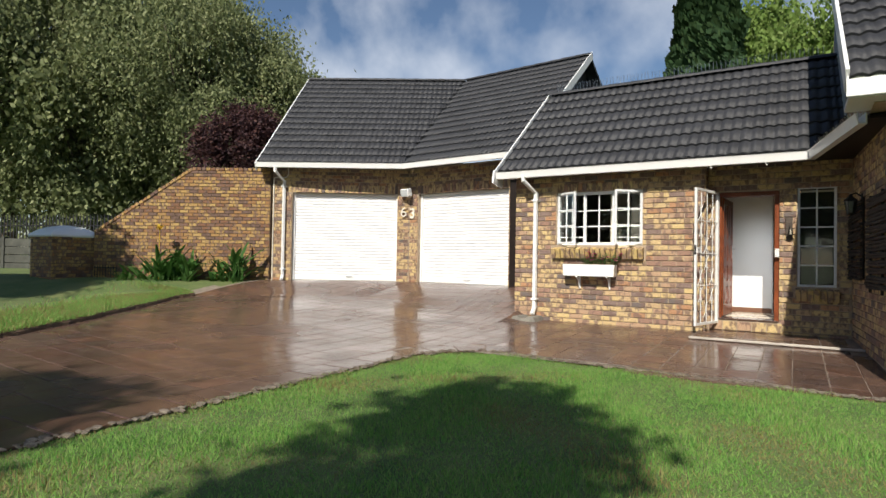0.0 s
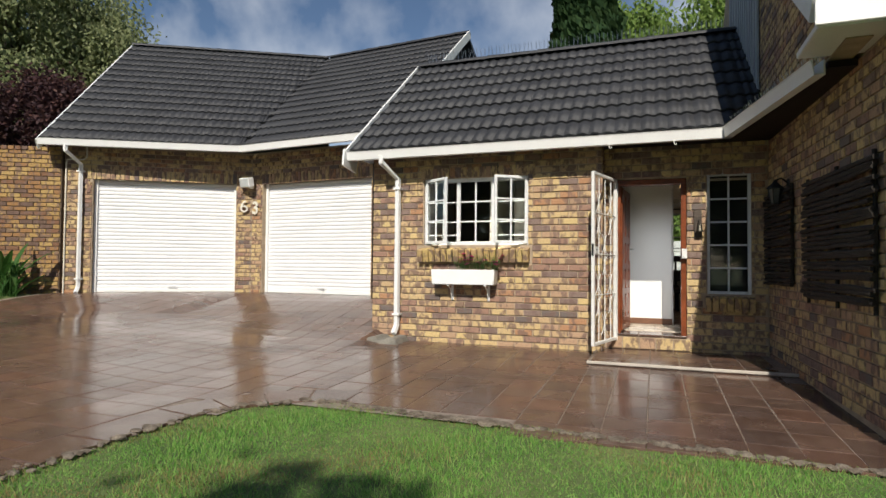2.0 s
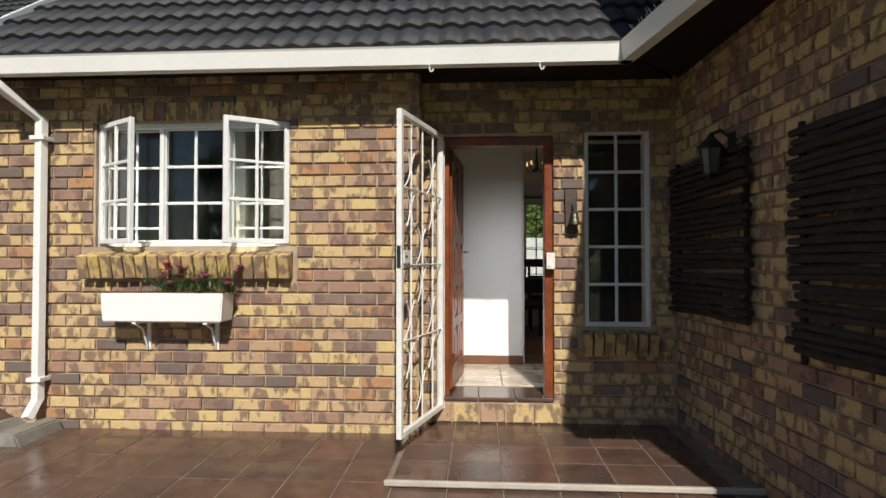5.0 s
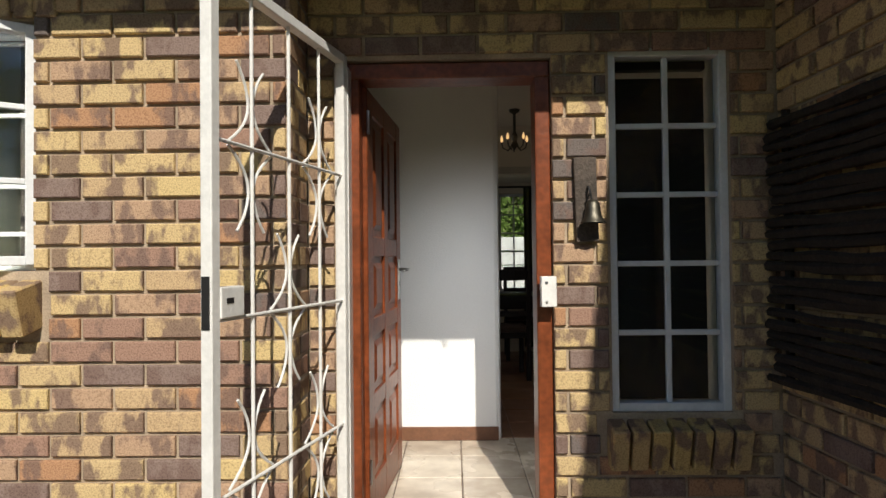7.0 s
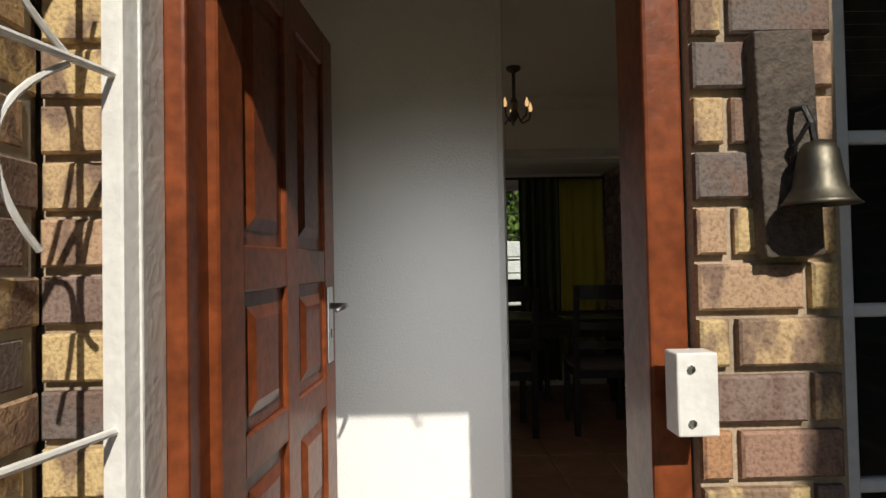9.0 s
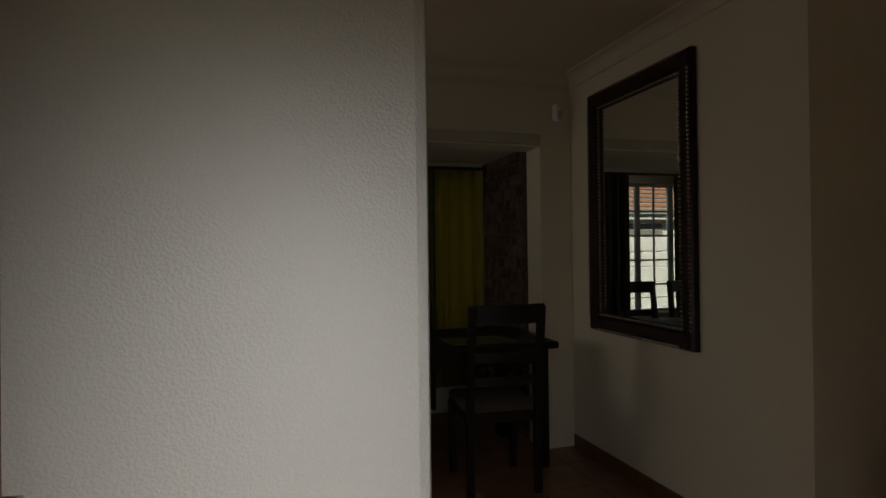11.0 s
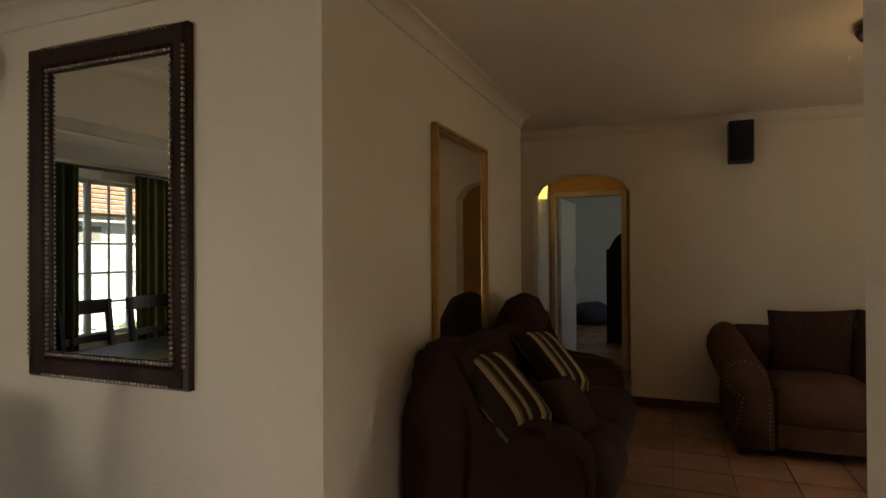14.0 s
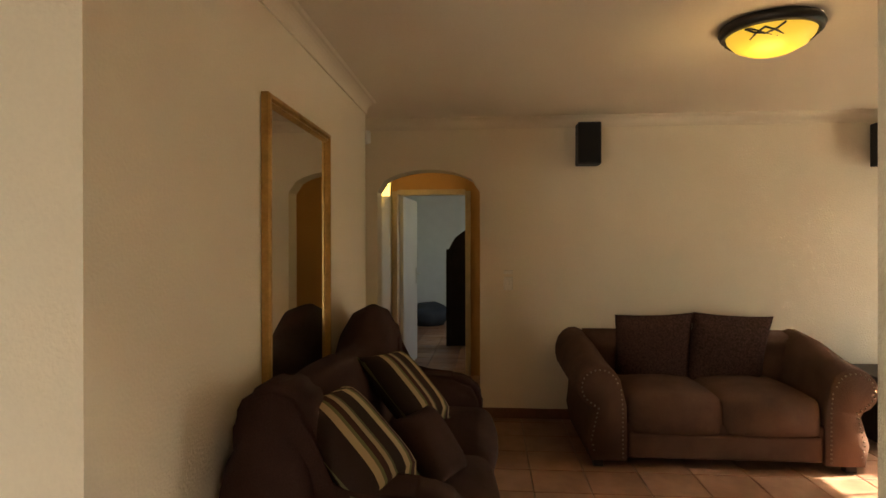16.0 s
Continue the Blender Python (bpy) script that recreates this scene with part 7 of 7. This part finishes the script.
def rolled_arm(yc, s):
    """A scroll arm: a round roll over a waisted panel, rising to the back; s is +1 where it curls to greater y."""
    ring = []
    for k in range(13):
        a = radians(-70 + 250 * k / 12)
        ring.append((yc + s * (0.045 + 0.135 * math.cos(a)), 0.735 + 0.135 * math.sin(a)))
    outl = [(yc - s * 0.12, ZF + 0.05), (yc + s * 0.10, ZF + 0.05), (yc + s * 0.125, 0.40), (yc + s * 0.075, 0.58)] + ring + [(yc - s * 0.12, 0.62)]
    bm = bmesh.new()
    rows = []
    for x, up, out in ((XF - 0.02, 0.0, 0.0), (XF + 0.015, 0.008, 0.004), (4.6, 0.035, 0.02), (4.9, 0.10, 0.04), (5.2, 0.13, 0.05), (5.28, 0.10, 0.03)):
        rows.append([bm.verts.new((x, y + s * out * (1 if z > 0.5 else 0.3), z + up * max(0.0, (z - 0.5) / 0.35))) for y, z in outl])
    for a, b in zip(rows, rows[1:]):
        for k in range(len(outl)):
            j = (k + 1) % len(outl)
            bm.faces.new((a[k], a[j], b[j], b[k]))
    bm.faces.new(rows[0])
    bm.faces.new(rows[-1][::-1])
    smooth(part("arm", bm, SOFA_B, sb, "brown suede rolled arm"))
    bm = bmesh.new()
    line = [Vector((XF - 0.022, y, z)) for y, z in ([(yc - s * 0.095, ZF + 0.07), (yc - s * 0.095, 0.6), (yc - s * 0.085, 0.72)] + [(yc + s * (0.045 + 0.112 * math.cos(radians(a))), 0.735 + 0.112 * math.sin(radians(a))) for a in range(165, -60, -15)] + [(yc + s * 0.055, 0.60), (yc + s * 0.098, 0.40), (yc + s * 0.075, ZF + 0.08)])]
    for a, b in zip(line, line[1:]):
        n = max(1, int((b - a).length / 0.026))
        for k in range(n):
            r = bmesh.ops.create_icosphere(bm, subdivisions=1, radius=0.0065)
            bmesh.ops.translate(bm, vec=a.lerp(b, k / n), verts=r["verts"])
    tagged(part("stud_row", bm, BEAD, sb), "row of dark brass upholstery studs", kind="stuff")


rolled_arm(9.27, 1)
rolled_arm(7.84, -1)
for y in (7.80, 9.32):
    for x in (XF + 0.04, 5.2):
        part("foot", B(x - 0.03, y - 0.03, ZF, x + 0.03, y + 0.03, ZF + 0.06), WOOD_DARK, sb)
RIB = mat("ribbed_brown_fabric", (0.085, 0.045, 0.036), 0.95, var=0.4, scale=70, bscale=220, bump=0.6, spec=0.1)
cushion("cushion", pose(4.93, 8.89, 0.88, 0, 0, 90) @ pose(0, 0, 0, -14, 2, 0), RIB, 0.56, "brown ribbed scatter cushion on the suede sofa", 0.2, "ribbed cushions")
cushion("cushion", pose(4.93, 8.36, 0.88, 0, 0, 90) @ pose(0, 0, 0, -14, -3, 0), RIB, 0.56, "brown ribbed scatter cushion on the suede sofa", 0.2, "ribbed cushions")
st = thing("side_table", "low dark wooden side table beside the suede sofa", "side table", (0, 0, 0))
part("tabletop", B(4.72, 6.86, 0.69, 5.27, 7.42, 0.73, bevel=0.006), WOOD_DARK, st)
part("carcass", B(4.75, 6.89, ZF + 0.04, 5.24, 7.39, 0.69, bevel=0.004), WOOD_DARK, st)


def speaker(y, z):
    ob = thing("loudspeaker", "black wall-mounted loudspeaker under the cornice", "loudspeaker", (XE - 0.03, y, z), group="wall speakers")
    part("cabinet", B(-0.19, -0.09, -0.165, -0.03, 0.09, 0.165, bevel=0.008), SPEAKER, ob)
    part("grille", B(-0.197, -0.082, -0.155, -0.189, 0.082, 0.155, bevel=0.004), mat("speaker_cloth", (0.008, 0.008, 0.009), 0.95, bscale=300, bump=0.4), ob, "black cloth grille")
    part("bracket", B(-0.035, -0.02, -0.03, 0.028, 0.02, 0.03), BLACK, ob)


speaker(9.307, 2.452)
speaker(7.05, 2.42)

# ceiling lamp
cl_ = thing("ceiling_lamp", "lit amber glass bowl lamp with wrought iron trim", "lamp", (3.45, 8.74, ZC))
cl_.scale = (0.88, 0.88, 0.88)
bm = bmesh.new()
lathe(bm, [(0.0, -0.001), (0.25, -0.001), (0.262, -0.03), (0.25, -0.055), (0.225, -0.06), (0.22, -0.045)], seg=40)
smooth(part("rim", bm, BLACK, cl_, "dark iron rim"))
bm = bmesh.new()
lathe(bm, [(0.222, -0.05), (0.215, -0.075), (0.18, -0.115), (0.12, -0.145), (0.05, -0.158), (0.0, -0.16)], seg=40)
AMBER = glow("amber_glass", (0.85, 0.55, 0.07), 0.10)
smooth(part("bowl", bm, AMBER, cl_, "glowing amber glass bowl"))
for k in range(3):
    a0 = k * 2 * math.pi / 3 + 2.6
    bm = bmesh.new()
    P = lambda a, t: Vector((math.cos(a0 + a) * (0.232 - 0.10 * t), math.sin(a0 + a) * (0.232 - 0.10 * t), -0.068 - 0.078 * t))
    tube(bm, [P(-0.42, 0.0), P(-0.25, 0.28), P(0.0, 0.42), P(0.25, 0.28), P(0.42, 0.0)], 0.006, 6)
    tube(bm, [P(-0.45, 0.55), P(-0.25, 0.35), P(0.0, 0.12), P(0.25, 0.35), P(0.45, 0.55)], 0.006, 6)
    tube(bm, [P(-0.42, 0.0), P(-0.3, 0.05), P(0.1, 0.5), P(0.3, 0.6)], 0.005, 6)
    part("scroll", bm, BLACK, cl_, "wrought iron scroll")
lamp_point("ceiling_bulb", (3.45, 8.76, ZC - 0.30), 0.5, (1.0, 0.70, 0.36), 0.12)


# sensors, switches
def sensor(at, turn, label):
    ob = thing("alarm_sensor", label, "sensor", at, turn)
    part("body", B(-0.03, -0.045, -0.055, 0.03, 0.0, 0.055, bevel=0.012), WHITE, ob)
    part("lens", B(-0.02, -0.049, -0.03, 0.02, -0.042, 0.012, bevel=0.004), mat("sensor_lens", (0.55, 0.55, 0.53), 0.3), ob)


sensor((XW - 0.13, 12.775, 2.44), 25, "small white alarm sensor in the dining corner")
sensor((XE - 0.05, 11.13, 2.56), 50, "small white alarm sensor in the lounge corner")
SWP = mat("cream_switch_plastic", (0.75, 0.72, 0.64), 0.3, bump=0.02)
sw = thing("light_switch", "cream light switch plate with three rockers", "light switch", (0, 0, 0))
sw.matrix_world = pose(1.36, YS + 0.001, 1.32, 0, 0, 180)
part("plate", B(-0.06, -0.012, -0.065, 0.06, 0.0, 0.065, bevel=0.005), SWP, sw)
part("surround", B(0.06, -0.022, -0.07, 0.10, 0.0, 0.07, bevel=0.006), SWP, sw, "raised cream edge of the switch box")
for x, z in ((-0.015, 0.02), (0.02, 0.02), (0.0, -0.025)):
    part("rocker", B(x - 0.010, -0.022, z - 0.013, x + 0.010, -0.012, z + 0.013, bevel=0.002, m=pose(0, 0, 0, 0, 0, 0)), SWP, sw)
s2 = thing("light_switch", "small cream light switch on the end wall", "light switch")
s2.matrix_world = along((XE - 0.001, 9.975), (XE - 0.001, 9.895)) @ pose(0, 0, 1.28)
part("plate", B(0, -0.012, 0, 0.075, 0.0, 0.11, bevel=0.004), SWP, s2)
part("rocker", B(0.025, -0.018, 0.035, 0.05, -0.01, 0.075, bevel=0.002), SWP, s2)
th = thing("dimmer_knob", "small cream dimmer above the light switch", "dimmer")
th.matrix_world = along((XE - 0.001, 9.975), (XE - 0.001, 9.895)) @ pose(0, 0, 1.415)
part("plate", B(0.0, -0.02, 0.0, 0.075, 0.0, 0.03, bevel=0.004), SWP, th)

# passage lamp and bedroom
pl = thing("wall_lamp", "lit amber wall lamp in the passage", "lamp", (6.35, 11.175, 2.26))
bm = bmesh.new()
prism(bm, [(-0.04, -0.10), (0.04, -0.10), (0.08, 0.06), (-0.08, 0.06)], -0.07)
part("shade", bm, glow("amber_shade", (0.95, 0.66, 0.16), 0.4), pl, "glowing amber shade")
lamp_point("passage_bulb", (6.3, 10.93, 2.25), 0.2, (1.0, 0.66, 0.28), 0.06)
bd = thing("bedroom_door", "open white panelled bedroom door", "door", (XP + 0.12, 11.09, ZF + 0.01), -4)
part("leaf", B(0, -0.02, 0, 0.80, 0.02, 1.99, bevel=0.004), WHITE, bd)
pl2 = part("lock_plate", B(0.70, -0.028, 0.95, 0.745, -0.02, 1.15, bevel=0.003), CHROME, bd)
bm = bmesh.new()
tube(bm, [(0.72, -0.028, 1.08), (0.72, -0.07, 1.08), (0.62, -0.07, 1.08)], 0.009, 8)
part("handle", bm, CHROME, pl2)
NAVY = mat("navy_beanbag", (0.025, 0.035, 0.055), 0.8, var=0.2, bscale=120, bump=0.3)
bm = bmesh.new()
lathe(bm, [(0.0, 0.0), (0.34, 0.0), (0.42, 0.10), (0.44, 0.2), (0.40, 0.30), (0.25, 0.36), (0.0, 0.38)], seg=22)
for v in bm.verts:
    v.co += Vector((noise.noise(v.co * 3.0) * 0.08, noise.noise(v.co * 3.0 + Vector((5, 1, 2))) * 0.08, noise.noise(v.co * 2.5 + Vector((2, 7, 1))) * 0.07 * (v.co.z > 0.05)))
bb = smooth(obj("beanbag", bm, NAVY, None, "slumped navy beanbag on the bedroom floor", "beanbag"))
bb.matrix_world = pose(11.2, 11.28, ZF)
cab = thing("headboard", "dark arched wooden headboard in the bedroom", "headboard", (0, 0, 0))
bm = bmesh.new()
pts = [(9.8, ZF), (10.69, ZF), (10.69, 1.60), (10.59, 1.78), (10.4, 1.92), (10.1, 1.99), (9.8, 2.02)]
prism(bm, pts, 0.06, m=Matrix(((0, 1, 0, 8.85), (1, 0, 0, 0), (0, 0, 1, 0), (0, 0, 0, 1))))
bmesh.ops.bevel(bm, geom=bm.edges[:], offset=0.008, segments=1, affect="EDGES")
part("panel", bm, WOOD_DARK, cab)
part("post", B(8.84, 10.65, ZF, 8.93, 10.72, 1.61, bevel=0.006), WOOD_DARK, cab)


# ---- dining ----
def dining_chair(m):
    """A dark ladder-back chair with a padded seat; its back is at y = 0, it faces +y."""
    ob = thing("dining_chair", "dark-stained ladder-back dining chair with padded seat", "chair", group="chairs round the table")
    for x in (-0.21, 0.17):
        bm = bmesh.new()
        box(bm, x, -0.02, 0.0, x + 0.04, 0.02, 0.46, bevel=0.004, seg=1)
        vs = box(bm, x, -0.02, 0.44, x + 0.04, 0.02, 1.02, bevel=0.004, seg=1)
        for v in vs:
            v.co.y -= max(0.0, v.co.z - 0.44) * 0.13
        part("back_leg", bm, WOOD_DARK, ob)
        part("front_leg", B(x, 0.38, 0.0, x + 0.04, 0.42, 0.44, bevel=0.004, seg=1), WOOD_DARK, ob)
    for z, h in ((0.93, 0.10), (0.73, 0.05), (0.60, 0.05)):
        bm = bmesh.new()
        n = 8
        sec = []
        for i in range(n + 1):
            t = i / n
            y = -0.13 * (z - 0.44) - 0.035 * math.sin(math.pi * t)
            sec.append([bm.verts.new((-0.21 + 0.42 * t, y + a, z + b)) for a, b in ((-0.011, 0), (0.011, 0), (0.011, h), (-0.011, h))])
        for a, b in zip(sec, sec[1:]):
            for k in range(4):
                bm.faces.new((a[k], a[(k + 1) % 4], b[(k + 1) % 4], b[k]))
        bm.faces.new(sec[0])
        bm.faces.new(sec[-1][::-1])
        part("back_slat", bm, WOOD_DARK, ob)
    part("seat_rail", B(-0.20, 0.0, 0.39, 0.20, 0.41, 0.445, bevel=0.004), WOOD_DARK, ob)
    smooth(part("seat", soft((-0.205, 0.01, 0.44, 0.205, 0.42, 0.49), 0.018, puff=0.012), mat("beige_seat_fabric", (0.075, 0.05, 0.04), 0.9, bump=0.2), ob, "padded beige-brown seat"))
    ob.matrix_world = m
    return ob


dc = dining_chair(pose(1.03, 12.2, ZF, 0, 0, -4))
copy_thing(dc, pose(0.36, 12.18, ZF, 0, 0, 3))
copy_thing(dc, pose(0.66, 13.62, ZF, 0, 0, 178))
copy_thing(dc, pose(0.10, 13.62, ZF, 0, 0, 183))
copy_thing(dc, pose(-0.38, 12.85, ZF, 0, 0, -92))
dt = thing("dining_table", "dark-stained rectangular wooden dining table", "table", (0, 0, 0))
part("tabletop", B(-0.18, 12.44, 0.945, 1.49, 13.24, 0.985, bevel=0.006), WOOD_DARK, dt)
part("apron", B(-0.11, 12.52, 0.85, 1.41, 13.17, 0.945), WOOD_DARK, dt)
for x in (-0.13, 1.37):
    for y in (12.49, 13.12):
        part("leg", B(x, y, ZF, x + 0.075, y + 0.075, 0.945, bevel=0.005), WOOD_DARK, dt)
for x in (0.25, 0.85):
    obj("placemat", B(x, 12.50, 0.986, x + 0.40, 12.78, 0.992, bevel=0.002), mat("olive_placemat", (0.10, 0.11, 0.03), 0.9, bump=0.3) if x < 0.5 else bpy.data.materials["olive_placemat"], None, "olive woven placemat on the dining table", "placemat", group="placemats")


def curtain(name, x0, x1, y, z0, z1, material, label, folds, amp=0.03):
    bm = bmesh.new()
    n = folds * 8
    cols = []
    for i in range(n + 1):
        t = i / n
        x = x0 + (x1 - x0) * t
        yy = y + amp * math.sin(t * folds * 2 * math.pi) * (0.8 + 0.4 * math.sin(t * 7.3))
        cols.append([bm.verts.new((x + (0.012 * math.sin(t * 11) if z < 1.2 else 0), yy * 1.0 + (0.01 * math.sin(t * 23) if z < 1.2 else 0), z)) for z in (z0, z0 + 0.5, (z0 + z1) / 2, z1 - 0.1, z1)])
    for a, b in zip(cols, cols[1:]):
        for k in range(4):
            bm.faces.new((a[k], b[k], b[k + 1], a[k + 1]))
    ob = smooth(obj(name, bm, material, None, label, "curtain"))
    so = ob.modifiers.new("thickness", "SOLIDIFY")
    so.thickness = 0.003
    return ob


SHEER = leaf_mat("olive_sheer", [(0.50, 0.44, 0.10), (0.55, 0.48, 0.12)], 0.6)
curtain("sheer_curtain", 1.02, 1.52, YN - 0.09, 0.45, 2.19, SHEER, "yellow-green translucent curtain drawn over the window", 5, 0.025)
curtain("curtain", 0.70, 1.08, YN - 0.16, 0.30, 2.19, CURTAIN, "black heavy curtain gathered beside the window", 5)
curtain("sheer_curtain", -0.30, 0.18, YN - 0.09, 0.30, 2.19, leaf_mat("dark_olive_voile", [(0.10, 0.10, 0.02), (0.13, 0.12, 0.025)], 0.3), "dark olive translucent curtain gathered beside the window", 6)
bm = bmesh.new()
tube(bm, [(-0.5, YN - 0.09, 2.205), (1.535, YN - 0.09, 2.205)], 0.012, 8)
obj("curtain_rail", bm, BLACK, None, "dark curtain rail over the dining window", "curtain rail")

# chandelier
ch = thing("chandelier", "small brass chandelier with lit candle bulbs", "chandelier", (0.43, 12.05, 2.36))
bm = bmesh.new()
tube(bm, [(0, 0, 0.34), (0, 0, 0.02)], 0.006, 6)
lathe(bm, [(0.0, 0.345), (0.05, 0.34), (0.045, 0.32), (0.012, 0.30), (0.012, 0.14), (0.03, 0.10), (0.02, 0.05), (0.035, 0.02), (0.0, -0.03)], seg=14)
part("stem", bm, BRONZE, ch, "brass stem")
for k in range(5):
    a = k * 2 * math.pi / 5 + 0.3
    bm = bmesh.new()
    tube(bm, [(0.02 * math.cos(a), 0.02 * math.sin(a), 0.03), (0.06 * math.cos(a), 0.06 * math.sin(a), -0.03), (0.11 * math.cos(a), 0.11 * math.sin(a), 0.0), (0.12 * math.cos(a), 0.12 * math.sin(a), 0.05)], 0.006, 6)
    arm = part("arm", bm, BRONZE, ch)
    bm = bmesh.new()
    lathe(bm, [(0.0, 0.05), (0.011, 0.06), (0.013, 0.08), (0.0, 0.12)], (0.12 * math.cos(a), 0.12 * math.sin(a), 0), 8)
    part("bulb", bm, glow("candle_bulb", (1.0, 0.6, 0.25), 0.9) if k == 0 else bpy.data.materials["candle_bulb"], arm, "lit candle bulb")

# kitchen behind its window, the room's shade put into its dark colours
KITCH_UNLIT = mat("unlit_kitchen_brown", (0.075, 0.06, 0.05), 0.7, bump=0.1)
slab("wall_kitchen_back", (XL + 0.2, 11.9, 0.0, -1.72, 12.0, ZC), KITCH_UNLIT, "kitchen wall coloured dark to stand for the unlit room")
slab("wall_kitchen_east", (-1.9, 9.14, 0.0, -1.724, 11.9, ZC), KITCH_UNLIT, "kitchen wall coloured dark to stand for the unlit room")
slab("kitchen_ceiling", (XL + 0.2, 9.12, ZC - 0.02, -1.72, 12.0, ZC + 0.04), KITCH_UNLIT, "kitchen ceiling coloured dark to stand for the unlit room")
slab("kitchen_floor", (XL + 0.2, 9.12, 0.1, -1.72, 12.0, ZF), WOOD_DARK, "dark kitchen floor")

# daylight that enters by the openings
dl = lamp_area("doorway_daylight", (-0.05, YR + 0.30, 1.15), (-0.02, 10.4, 0.6), 3.0, (0.92, 0.96, 1.0), 0.5, 1.5)
dl.data.spread = radians(120)
# added fill at the unseen west window, brightens the mirror wall
lamp_area("dining_window_daylight", (-2.12, 12.70, 1.55), (1.6, 11.3, 1.5), 5.2, (1.0, 0.98, 0.93), 1.0, 1.05)
lamp_area("lounge_window_daylight", (4.25, 5.95, 1.3), (4.25, 9.0, 1.1), 1.0, (0.95, 0.97, 1.0), 0.85, 1.7)
lamp_area("bedroom_window_daylight", (9.6, 8.9, 1.65), (9.6, 11.0, 1.3), 1.8, (0.85, 0.93, 1.0), 1.1, 1.2)

# ---- pieces of walls, roofs and paving ----
lay_roofs()
lay_landing(lay_paving())
lay_floor()
lay_bricks()
